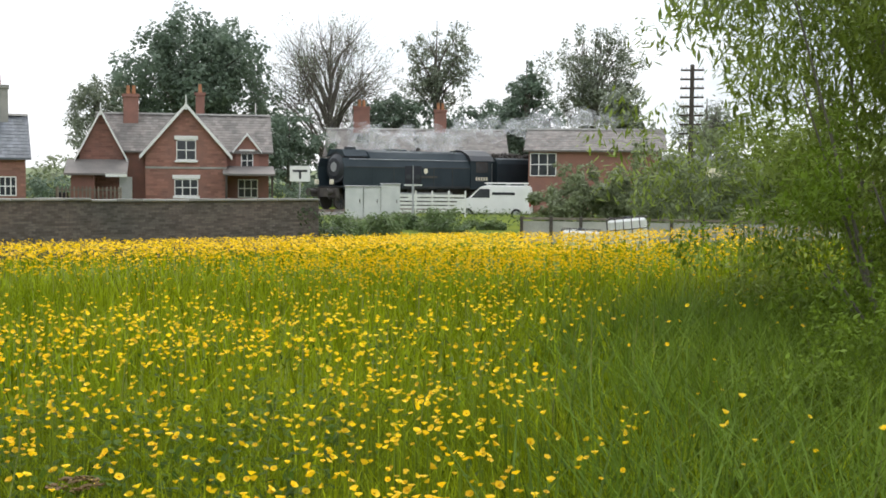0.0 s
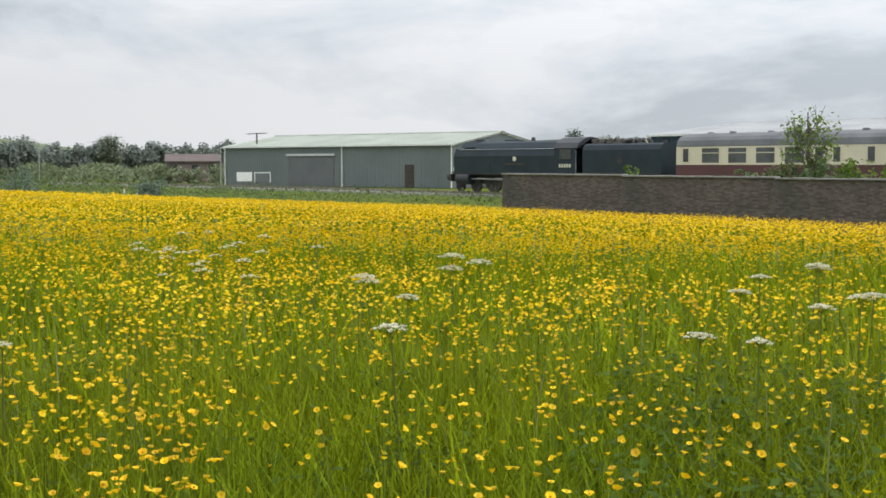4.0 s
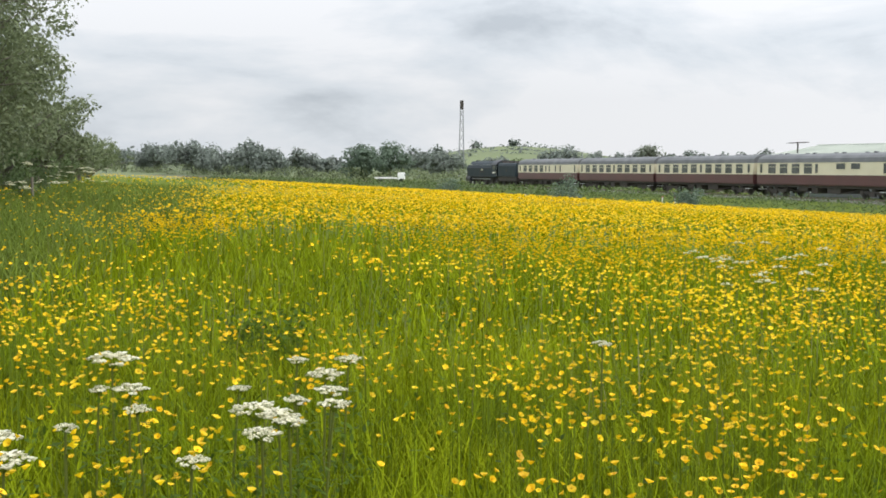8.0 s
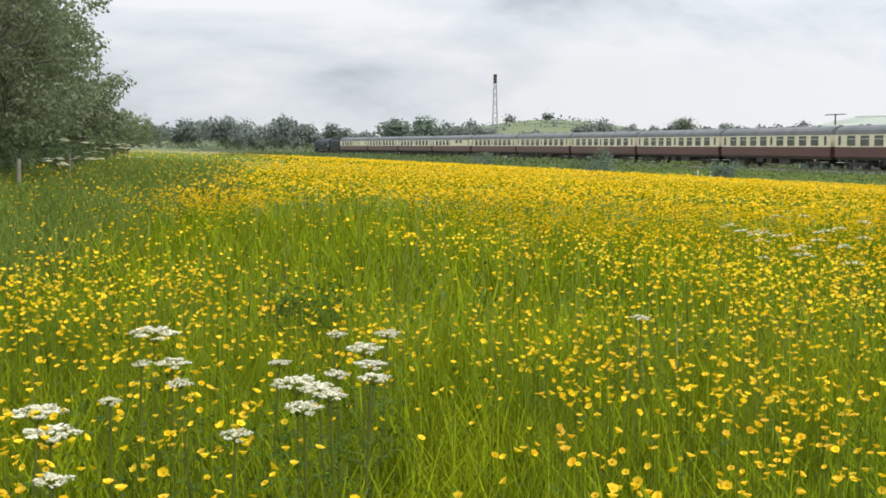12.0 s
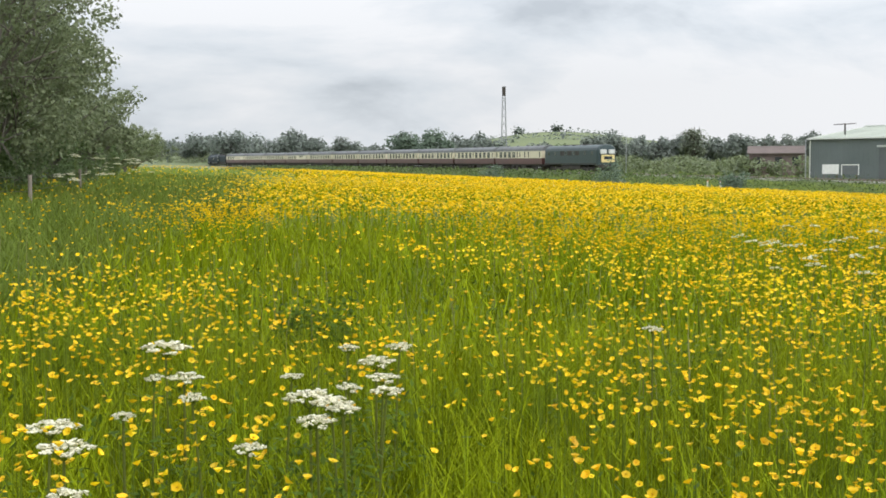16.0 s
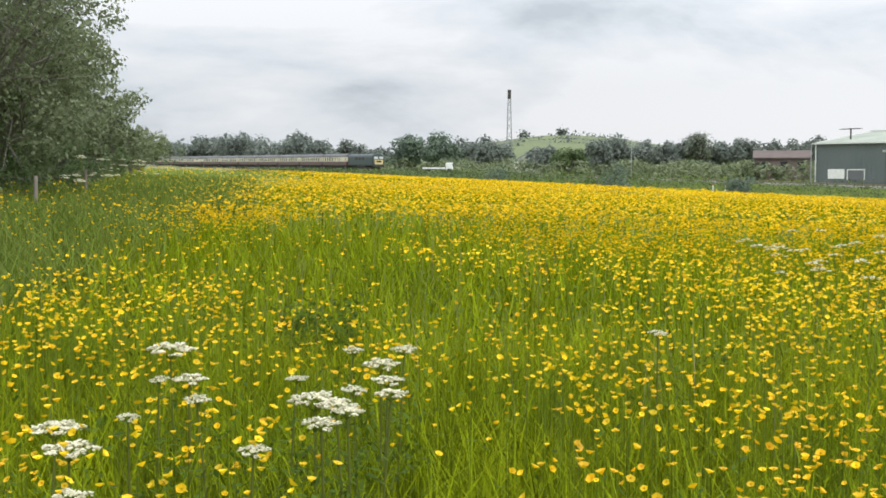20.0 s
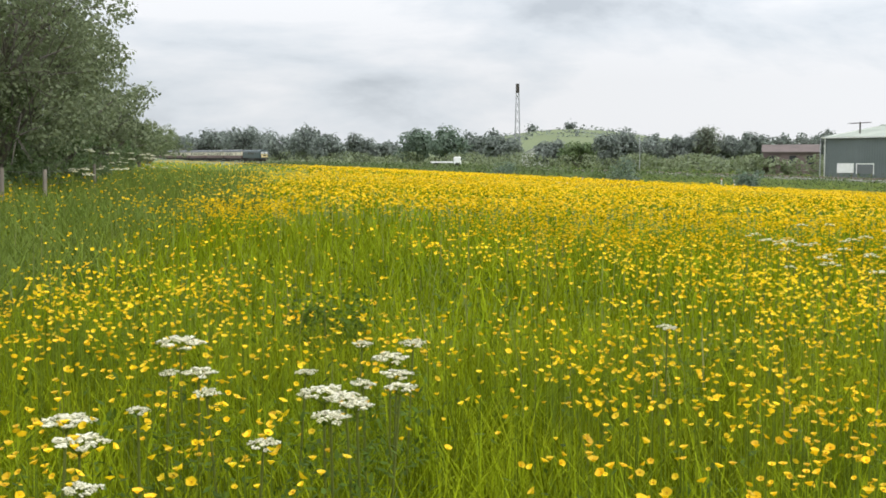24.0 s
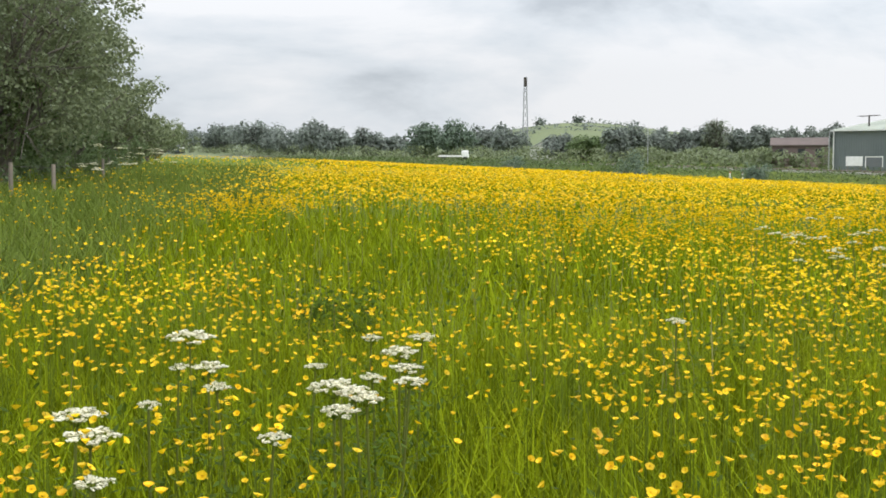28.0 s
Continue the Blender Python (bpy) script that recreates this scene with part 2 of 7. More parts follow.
# Mauve-grey of the yard surface that the boards beyond the line stand for.
M_YARDGREY = mat("yard_surface_grey", (0.235, 0.225, 0.225), 0.9, (0.18, 0.172, 0.175), 1.2, 30, 0.25, 0.004, rand=0.15)
M_REDBLD = mat("red_brown_brick_far", (0.21, 0.155, 0.145), 0.85, (0.17, 0.135, 0.13), 0.8, 10, 0.2)
M_RENDER = mat("pale_render", (0.62, 0.62, 0.58), 0.8, (0.52, 0.53, 0.5), 0.6, 10, 0.12)


# ---- geometry helpers ----
def part(name, bm, material, parent=None, label=""):
    """Links a bmesh, or a mesh, as one object under a thing or a part."""
    if isinstance(bm, bmesh.types.BMesh):
        me = bpy.data.meshes.new(name)
        bm.to_mesh(me)
        bm.free()
    else:
        me = bm
    if material and not me.materials:
        me.materials.append(material)
    ob = new(name, me)
    if parent:
        ob.parent = parent
    if label:
        tagged(ob, label)
    return ob


def thing(name, m, label, category, group="", kind=""):
    ob = new(name)
    ob.matrix_world = m
    ob.empty_display_size = 0.2
    return tagged(ob, label, category, group, kind)


def box(x0, x1, y0, y1, z0, z1, bm=None, bevel=0.0):
    bm2 = bmesh.new()
    bmesh.ops.create_cube(bm2, size=1, matrix=Matrix.Translation(((x0 + x1) / 2, (y0 + y1) / 2, (z0 + z1) / 2)) @ Matrix.Diagonal((x1 - x0, y1 - y0, z1 - z0, 1)))
    if bevel:
        bmesh.ops.bevel(bm2, geom=bm2.edges[:], offset=bevel, segments=1, affect="EDGES")
    return merge(bm, bm2)


def merge(bm, bm2):
    if bm is None:
        return bm2
    seen = {v: bm.verts.new(v.co) for v in bm2.verts}
    for f in bm2.faces:
        bm.faces.new([seen[v] for v in f.verts])
    bm2.free()
    return bm


def rod(p, q, r0, r1=None, sides=8, bm=None):
    """A tapered round bar from p to q."""
    p, q = Vector(p), Vector(q)
    bm = bmesh.new() if bm is None else bm
    r1 = r0 if r1 is None else r1
    m = (q - p).to_track_quat("Z", "Y").to_matrix()
    ways = [m @ Vector((math.cos(2 * math.pi * i / sides), math.sin(2 * math.pi * i / sides), 0)) for i in range(sides)]
    a, b = [bm.verts.new(p + w * r0) for w in ways], [bm.verts.new(q + w * r1) for w in ways]
    bm.faces.new(a[::-1])
    bm.faces.new(b)
    for i in range(sides):
        j = (i + 1) % sides
        bm.faces.new((a[i], a[j], b[j], b[i]))
    return bm


def prism(outline, x0, x1, bm=None):
    """A solid with the outline (y, z) drawn out along x."""
    bm2 = bmesh.new()
    a = [bm2.verts.new((x0, y, z)) for y, z in outline]
    b = [bm2.verts.new((x1, y, z)) for y, z in outline]
    bm2.faces.new(a[::-1])
    bm2.faces.new(b)
    for i in range(len(a)):
        j = (i + 1) % len(a)
        bm2.faces.new((a[i], a[j], b[j], b[i]))
    bmesh.ops.recalc_face_normals(bm2, faces=bm2.faces[:])
    return merge(bm, bm2)


def mesh_from(name, verts, faces, material):
    me = bpy.data.meshes.new(name)
    me.from_pydata([tuple(v) for v in verts] if not hasattr(verts, "tolist") else verts.tolist(), [], faces if not hasattr(faces, "tolist") else faces.tolist())
    me.materials.append(material)
    return me


def at(az, d, z=0.0):
    return Vector((d * math.sin(radians(az)), d * math.cos(radians(az)), z))


# ---- the lie of the land ----
ACROSS = 80.27                      # heading from the camera square to the railway
UX, UY = math.sin(radians(ACROSS)), math.cos(radians(ACROSS))
H0, CURVE, OFF = radians(-9.73), -0.00076, 56.8   # railway: heading at its nearest point, curvature, distance


def rail_at(s, side=0.0):
    """A point of the track s metres on from its nearest point, and the heading there. side: metres beyond the track."""
    r = 1 / CURVE
    h = H0 + CURVE * s
    x = OFF * UX + (-math.cos(h) + math.cos(H0)) * r
    y = OFF * UY + (math.sin(h) - math.sin(H0)) * r
    return Vector((x + side * math.cos(h), y - side * math.sin(h), 0)), h


def track_gap(x, y):
    """How far in front of the track's centre line (towards the camera) a place lies; vectorised."""
    r = -1 / CURVE
    cx, cy = OFF * UX - r * math.cos(H0), OFF * UY + r * math.sin(H0)
    return r - np.hypot(x - cx, y - cy)


def rail_range(az):
    """The distance of the track in a given heading, found by stepping along the line."""
    best = min(range(-150, 800, 2), key=lambda q: abs(math.degrees(math.atan2(rail_at(q)[0].x, rail_at(q)[0].y)) - az))
    return rail_at(best)[0].length


def ease(a, b, v):
    t = np.clip((v - a) / (b - a), 0, 1)
    return t * t * (3 - 2 * t)


def edge_gap(x, y):
    """How far this side of the track the field ends, which is more at the cottages' end."""
    s = x * math.sin(H0) + y * math.cos(H0)
    return 17.5 + 6.0 * np.clip((20 - s) / 45, 0, 1.1) + 3.2 * ease(46, 58, s)


def land(x, y):
    x, y = np.asarray(x, float), np.asarray(y, float)
    gap = track_gap(x, y)
    z = 0.75 - 1.15 * np.clip((57 - gap) / 38, -0.12, 1)
    z = np.where(gap < 17, -0.40 + 0.12 * ease(17, 6, gap), z)
    z = np.where(gap < -8, -0.28 + 0.0 * gap, z)
    s, edge = x * math.sin(H0) + y * math.cos(H0), edge_gap(x, y)
    z = z - (0.22 + 0.18 * ease(-8, -35, s) + 0.22 * ease(60, 160, s)) * ease(edge + 20, edge + 1, gap) * ease(edge - 3.0, edge - 0.8, gap)
    d, az = np.hypot(x, y), np.degrees(np.arctan2(x, y))
    near = np.exp(-(d / 60) ** 2)
    z = z + near * 0.05 * np.sin(x * 0.7 + 1) * np.cos(y * 0.6)
    hill = 12 * np.exp(-((az - 5.5) / 5.0) ** 2) + 3 * np.exp(-((az - 15) / 7) ** 2) + 12 * np.exp(-((az - 35) / 9.0) ** 2) + 5
    z = z + hill * ease(330, 720, d) * (gap < 0)
    z = z + 7 * ease(400, 800, d) * (gap >= 0)
    return z


def ground_z(p):
    return float(land(p[0], p[1]))


def stand(az, d, turn=0.0, sink=0.0):
    """A pose on the ground; turn: heading of the thing's own x axis, clockwise from +y."""
    p = at(az, d)
    return pose(p.x, p.y, ground_z(p) - sink, 0, 0, 90 - turn)


def build_ground():
    radii = np.concatenate([[0.01], np.geomspace(0.6, 20, 50), np.geomspace(20.5, 130, 100), np.geomspace(135, 3200, 55)])
    angles = np.radians(np.arange(0, 360, 1.25))
    rr, aa = np.meshgrid(radii, angles, indexing="ij")
    x, y = rr * np.sin(aa), rr * np.cos(aa)
    v = np.stack([x, y, land(x, y)], -1).reshape(-1, 3)
    n = len(angles)
    i, j = np.meshgrid(np.arange(len(radii) - 1), np.arange(n), indexing="ij")
    k = (j + 1) % n
    f = np.stack([i * n + j, i * n + k, (i + 1) * n + k, (i + 1) * n + j], -1).reshape(-1, 4)
    f = f.tolist() + [list(range(n))[::-1]]
    me = mesh_from("ground", v, f, M_SOIL)
    me.polygons.foreach_set("use_smooth", [True] * len(me.polygons))
    # Far faces take the turf with haze in its colour.
    me.materials.append(M_HAZETURF)
    ring = np.repeat((radii[:-1] > 310).astype(int), n)
    me.polygons.foreach_set("material_index", np.append(ring, 0).tolist())
    tagged(part("ground", me, None), "green meadow turf running out to low far hills", "ground", kind="structure")


build_ground()


# ---- railway ----
def build_track():
    line = thing("railway_track", Matrix.Identity(4), "single railway line on grey ballast with rusty rails", "railway", kind="structure")
    stations = np.arange(-330, 760, 6.0)
    for name, outline, material, lift in (("ballast_bed", [(-2.6, -0.45), (-1.7, -0.17), (1.7, -0.17), (2.6, -0.45)], M_BALLAST, 0),
                                          ("rail", [(-0.79, -0.16), (-0.79, 0.0), (-0.72, 0.0), (-0.72, -0.16)], M_RAIL, 0),
                                          ("rail", [(0.72, -0.16), (0.72, 0.0), (0.79, 0.0), (0.79, -0.16)], M_RAIL, 0)):
        v, f, n = [], [], len(outline)
        for s in stations:
            for a, z in outline:
                v.append(rail_at(s, a)[0] + Vector((0, 0, z)))
        for i in range(len(stations) - 1):
            for k in range(n):
                k2 = (k + 1) % n
                f.append((i * n + k, i * n + k2, (i + 1) * n + k2, (i + 1) * n + k))
        part(name, mesh_from(name, v, f, material), None, line)
    bm = bmesh.new()
    for s in np.arange(-120, 330, 0.75):
        p, h = rail_at(s)
        bm2 = box(-0.13, 0.13, -1.3, 1.3, -0.2, -0.13)
        bmesh.ops.transform(bm2, matrix=pose(p.x, p.y, 0, 0, 0, 90 - math.degrees(h)), verts=bm2.verts[:])
        me = bpy.data.meshes.new("tmp")
        bm2.to_mesh(me)
        bm2.free()
        bm.from_mesh(me)
        bpy.data.meshes.remove(me)
    tagged(part("sleepers", bm, M_CONCRETE, line), kind="stuff")


build_track()


def arc_profile(half, z0, zc, top, steps=9):
    """The outline of a vehicle: upright sides from z0 to zc and a curved roof up to top."""
    pts = [(-half, z0), (-half, zc)]
    for i in range(1, steps):
        a = math.pi * (1 - i / steps)
        pts.append((half * math.cos(a) * 0.985, zc + (top - zc) * math.sin(a) ** 0.8))
    return pts + [(half, zc), (half, z0)]


def wheelset(name, parent, x, r, material=None, gauge=0.75):
    for side in (-1, 1):
        bm = rod((x, side * (gauge - 0.06), r), (x, side * (gauge + 0.07), r), r, r, 20)
        rod((x, side * (gauge - 0.08), r), (x, side * (gauge - 0.04), r), r + 0.03, r + 0.03, 20, bm)
        w = part(name, bm, material or M_IRON, parent)
        hub = rod((x, side * (gauge + 0.05), r), (x, side * (gauge + 0.11), r), r * 0.25, r * 0.2, 10)
        for k in range(8):
            a = k * math.pi / 4
            rod((x, side * (gauge + 0.08), r), (x + r * 0.86 * math.cos(a), side * (gauge + 0.08), r + r * 0.86 * math.sin(a)), 0.03, 0.03, 4, hub)
        part("hub", hub, M_BLACK, w)


def build_bogie(parent, x, base=2.6):
    """A four-wheeled coach bogie."""
    bm = bmesh.new()
    for side in (-1, 1):
        box(x - base / 2 - 0.45, x + base / 2 + 0.45, side * 1.0 - 0.06, side * 1.0 + 0.06, 0.42, 0.68, bm)
        box(x - 0.35, x + 0.35, side * 1.05 - 0.1, side * 1.05 + 0.1, 0.25, 0.55, bm)
        for k in (-1, 1):
            box(x + k * base / 2 - 0.16, x + k * base / 2 + 0.16, side * 1.04 - 0.1, side * 1.04 + 0.1, 0.3, 0.6, bm)
    box(x - 0.25, x + 0.25, -1.0, 1.0, 0.5, 0.85, bm)
    b = part("bogie", bm, M_IRON, parent)
    for k in (-1, 1):
        for side in (-1, 1):
            w = rod((x + k * base / 2, side * 0.69, 0.46), (x + k * base / 2, side * 0.82, 0.46), 0.46, 0.46, 16)
            part("wheel", w, M_IRON, b)


def pane(name, parent, x0, x1, z0, z1, y, side, surround=M_CREAM, mid=None):
    """A coach window: a pane paled for sky reflection, set in a proud metal surround, with a bright vent rail across
    it.
    """
    bm = box(x0, x1, min(y, y + side * 0.012), max(y, y + side * 0.012), z0, z1)
    w = part(name, bm, M_SKYGLASS, parent)
    fr = bmesh.new()
    t = 0.045
    a, b = (y, y + side * 0.03) if side > 0 else (y + side * 0.03, y)
    for u0, u1, v0, v1 in ((x0 - t, x1 + t, z1, z1 + t), (x0 - t, x1 + t, z0 - t, z0), (x0 - t, x0, z0, z1), (x1, x1 + t, z0, z1)):
        box(u0, u1, a, b, v0, v1, fr)
    if mid:
        box(x0, x1, a, b, mid - 0.02, mid + 0.02, fr)
    part("surround", fr, surround, w)


def build_coach(brake=False, kitchen=False):
    c = thing("railway_coach", Matrix.Identity(4), "cream and crimson railway coach with grey roof" + (" and guard's blank section" if brake else " and high kitchen windows" if kitchen else ""), "railway coach", "coaches of the train")
    half, length = 1.40, 19.5
    hx = length / 2
    low = prism([(-half, 1.06), (-half, 1.97), (half, 1.97), (half, 1.06)], -hx, hx)
    bmesh.ops.bevel(low, geom=[e for e in low.edges if abs(e.verts[0].co.x - e.verts[1].co.x) > 1 and e.verts[0].co.z < 1.2], offset=0.08, segments=2, affect="EDGES")
    part("lower_body", low, M_CRIMSON, c, "crimson lower side panels")
    part("upper_body", prism([(-half, 1.974), (-half * 0.985, 3.02), (half * 0.985, 3.02), (half, 1.974)], -hx, hx), M_CREAM, c, "cream upper side panels")
    line = bmesh.new()
    for s in (-1, 1):
        box(-hx, hx, s * (half + 0.004) - 0.006, s * (half + 0.004) + 0.006, 1.955, 1.99, line)
        box(-hx, hx, s * (half * 0.985 + 0.01) - 0.006, s * (half * 0.985 + 0.01) + 0.006, 2.97, 3.0, line)
    part("lining", line, M_LETTER, c)
    roof = [(y, z) for y, z in arc_profile(half * 1.0, 3.024, 3.06, 3.82)]
    part("roof", prism(roof, -hx + 0.02, hx - 0.02), M_COACHROOF, c)
    for k in range(9):
        x = -hx + 1.2 + k * (length - 2.4) / 8
        part("roof_vent", box(x - 0.16, x + 0.16, -0.5 + (k % 2) * 0.7, -0.2 + (k % 2) * 0.7, 3.72, 3.9, bevel=0.04), M_COACHROOF, c)
    part("underframe", box(-hx + 0.1, hx - 0.1, -1.2, 1.2, 0.86, 1.056), M_IRON, c)
    for x0, x1, z in ((-2.9, -1.0, 0.42), (0.4, 1.3, 0.38), (1.9, 3.2, 0.5)):
        part("underframe_box", box(x0, x1, -1.15, 1.15, z, 0.856, bevel=0.03), M_IRON, c)
    for s in (-1, 1):
        part("truss_rod", rod((s * 6.4, 1.0, 0.85), (s * 2.2, 1.0, 0.35), 0.04, 0.04, 5), M_IRON, c)
        part("step_board", box(s * 8.9 - 0.5, s * 8.9 + 0.5, 1.2, 1.45, 0.62, 0.66), M_GREYPAINT, c)
        g = box(s * (hx + 0.16) - 0.18, s * (hx + 0.16) + 0.18, -0.5, 0.5, 1.15, 3.3, bevel=0.05)
        part("gangway", g, M_IRON, c)
        for y in (-0.87, 0.87):
            part("buffer", rod((s * hx, y, 1.02), (s * (hx + 0.3), y, 1.02), 0.1, 0.2, 10), M_IRON, c)
        build_bogie(c, s * 7.1)
    for side in (-1, 1):
        y = side * half * 0.993
        bays = [1.5, 3.4, 5.3, 7.2] if brake or kitchen else [-7.3, -5.35, -3.4, -1.5, 1.5, 3.4, 5.35, 7.3]
        for x in bays:
            pane("window", c, x - 0.62, x + 0.62, 2.07, 2.92, y, side, M_CREAM, 2.64)
        if kitchen:
            for x in (-3.2, -5.2):
                pane("kitchen_window", c, x - 0.6, x + 0.6, 2.45, 2.92, y, side, M_CREAM)
        for x in (-9.0, -4.6, -3.1, -1.1, 0.0, 9.0) if brake else (-9.0, 0.2, 9.0) if kitchen else (-9.0, 0.0, 9.0):
            d = box(x - 0.34, x + 0.34, min(y, y + side * 0.014), max(y, y + side * 0.014), 1.985, 2.96)
            dr = part("door", d, M_CREAM, c)
            pane("door_window", dr, x - 0.21, x + 0.21, 2.12, 2.9, y + side * 0.014, side)
    return c


def build_loco():
    e = thing("steam_locomotive", Matrix.Identity(4), "black steam locomotive with slab-sided casing, tender and smoke deflectors", "locomotive")
    # x runs forward; the front buffers stand at 10.4, the tender's back at -10.3
    shell = [(-1.30, 1.22), (-1.34, 2.55), (-1.12, 3.12), (-0.82, 3.48), (-0.45, 3.62), (0.45, 3.62), (0.82, 3.48), (1.12, 3.12), (1.34, 2.55), (1.30, 1.22)]
    part("casing", prism(shell, -1.0, 7.2), M_CASING, e, "smooth dark slab-sided boiler casing")
    for s in (-1, 1):
        dfl = bmesh.new()
        prism([(s * 1.28, 1.22), (s * 1.34, 2.55), (s * 1.14, 3.10), (s * 1.08, 3.08), (s * 1.27, 2.55), (s * 1.21, 1.22)], 7.2, 9.35, dfl)
        part("smoke_deflector", dfl, M_CASING, e)
        for z in (1.30, 2.56):
            part("side_band", box(-0.95, 9.2, s * 1.345 - 0.012, s * 1.345 + 0.012, z - 0.02, z + 0.02), M_IRON, e)
        for x in (0.6, 2.2, 3.9, 5.5):
            part("casing_joint", box(x - 0.015, x + 0.015, s * 1.345 - 0.01, s * 1.345 + 0.006, 1.32, 2.54), M_IRON, e)
        part("handrail", rod((-0.8, s * 1.2, 3.04), (8.9, s * 1.2, 3.04), 0.02, 0.02, 5), M_STEEL, e)
    part("smokebox", rod((7.15, 0, 2.55), (8.95, 0, 2.55), 0.93, 0.93, 28), M_BLACK, e)
    part("smokebox_door", rod((8.95, 0, 2.55), (9.12, 0, 2.55), 0.8, 0.55, 24), M_BLACK, e)
    part("door_ring", rod((9.1, 0, 2.55), (9.16, 0, 2.55), 0.3, 0.28, 18), M_STEEL, e)
    part("front_cowl", prism([(-0.95, 3.2), (-0.6, 3.62), (0.6, 3.62), (0.95, 3.2), (0.85, 3.2), (0, 3.5), (-0.85, 3.2)], 7.2, 9.0), M_CASING, e)
    part("chimney", rod((7.9, 0, 3.3), (7.9, 0, 3.78), 0.4, 0.36, 16), M_BLACK, e)
    part("safety_valve", rod((2.4, 0, 3.6), (2.4, 0, 3.85), 0.16, 0.12, 10), M_IRON, e)
    part("dome_cover", box(3.6, 5.0, -0.35, 0.35, 3.6, 3.72, bevel=0.05), M_CASING, e)
    cab = bmesh.new()
    for s in (-1, 1):
        box(-2.9, -1.0, s * 1.36 - 0.03, s * 1.36 + 0.03, 1.22, 3.1, cab)
    box(-1.06, -1.0, -1.33, 1.33, 1.3, 3.1, cab)
    part("cab", cab, M_CASING, e)
    for s in (-1, 1):
        pane("cab_window", e, -2.5, -1.5, 2.35, 2.95, s * 1.39, s, M_IRON)
        for q in range(5):
            x = -2.5 + q * 0.23
            part("number_bar", box(x, x + 0.14, s * 1.395 - 0.01, s * 1.395 + 0.01, 1.78, 2.0), M_LETTER, e, "pale number bar on the cab side")
        part("cab_step", box(-2.7, -2.2, s * 1.2 - 0.15, s * 1.2 + 0.15, 0.55, 0.6), M_IRON, e)
        part("cab_handrail", rod((-2.95, s * 1.37, 1.3), (-2.95, s * 1.37, 2.9), 0.02, 0.02, 5), M_STEEL, e)
    part("cab_roof", prism([(-1.45, 3.05), (-1.2, 3.4), (-0.6, 3.72), (0, 3.80), (0.6, 3.72), (1.2, 3.4), (1.45, 3.05), (1.35, 3.05), (0, 3.7), (-1.35, 3.05)], -3.1, -0.95), M_BLACK, e)
    part("running_plate", box(-2.9, 9.6, -1.36, 1.36, 1.34, 1.40), M_BLACK, e)
    fr = bmesh.new()
    for s in (-1, 1):
        box(-2.9, 9.9, s * 0.55 - 0.04, s * 0.55 + 0.04, 0.6, 1.34, fr)
    part("frame", fr, M_IRON, e)
    for s in (-1, 1):
        cy = rod((7.6, s * 1.1, 0.95), (9.0, s * 1.1, 0.95), 0.42, 0.42, 16)
        part("cylinder", cy, M_BLACK, e)
        rd = box(0.3, 5.9, s * 1.0 - 0.03, s * 1.0 + 0.03, 0.86, 1.0)
        part("coupling_rod", rd, M_STEEL, e)
        part("connecting_rod", rod((3.1, s * 1.1, 0.95), (7.6, s * 1.1, 0.95), 0.06, 0.06, 6), M_STEEL, e)
        cr = rod((2.9, s * 1.335, 2.36), (2.9, s * 1.365, 2.36), 0.17, 0.17, 14)
        part("crest", cr, M_LETTER, e, "pale round crest on the casing side")
        part("name_plate", box(1.9, 3.9, s * 1.345 - 0.015, s * 1.345 + 0.015, 1.92, 2.06), M_IRON, e)
    bb = box(9.7, 9.85, -1.3, 1.3, 0.75, 1.3)
    part("buffer_beam", bb, M_IRON, e)
    for s in (-1, 1):
        part("buffer", rod((9.85, s * 0.87, 1.05), (10.4, s * 0.87, 1.05), 0.12, 0.24, 12), M_IRON, e)
        lamp = box(9.75, 9.95, s * 0.75 - 0.12, s * 0.75 + 0.12, 1.5, 1.8, bevel=0.03)
        part("headlamp", lamp, M_LETTER, e, "white painted headlamp")
    for x in (0.6, 3.1, 5.6):
        wheelset("driving_wheel", e, x, 0.94)
    for x in (7.4, 9.2):
        wheelset("bogie_wheel", e, x, 0.46)
    wheelset("trailing_wheel", e, -1.9, 0.55)
    tb = prism([(-1.33, 1.35), (-1.33, 2.9), (-1.2, 3.2), (-1.0, 3.3), (1.0, 3.3), (1.2, 3.2), (1.33, 2.9), (1.33, 1.35)], -10.0, -3.5)
    part("tender_body", tb, M_CASING, e)
    for s in (-1, 1):
        part("tender_band", box(-9.95, -3.55, s * 1.335 - 0.012, s * 1.335 + 0.012, 1.42, 1.46), M_IRON, e)
    coal = bmesh.new()
    rng = random.Random(4)
    for _ in range(150):
        r = rng.uniform(0.1, 0.22)
        p = (rng.uniform(-7.4, -3.8), rng.uniform(-0.85, 0.85), 3.25 + rng.uniform(0, 0.28))
        bmesh.ops.create_icosphere(coal, subdivisions=1, radius=r, matrix=Matrix.Translation(p) @ Euler((rng.random() * 3, rng.random() * 3, 0)).to_matrix().to_4x4() @ Matrix.Diagonal((1, 0.8, 0.7, 1)))
    part("coal", coal, M_IRON, e)
    part("water_filler", rod((-9.0, 0, 3.28), (-9.0, 0, 3.5), 0.3, 0.3, 14), M_BLACK, e)
    part("tender_frame", box(-10.1, -3.4, -1.2, 1.2, 0.7, 1.34), M_IRON, e)
    for x in (-4.6, -6.7, -8.8):
        wheelset("tender_wheel", e, x, 0.54)
    for s in (-1, 1):
        part("tender_crest", rod((-6.7, s * 1.32, 2.2), (-6.7, s * 1.35, 2.2), 0.2, 0.2, 12), M_IRON, e)
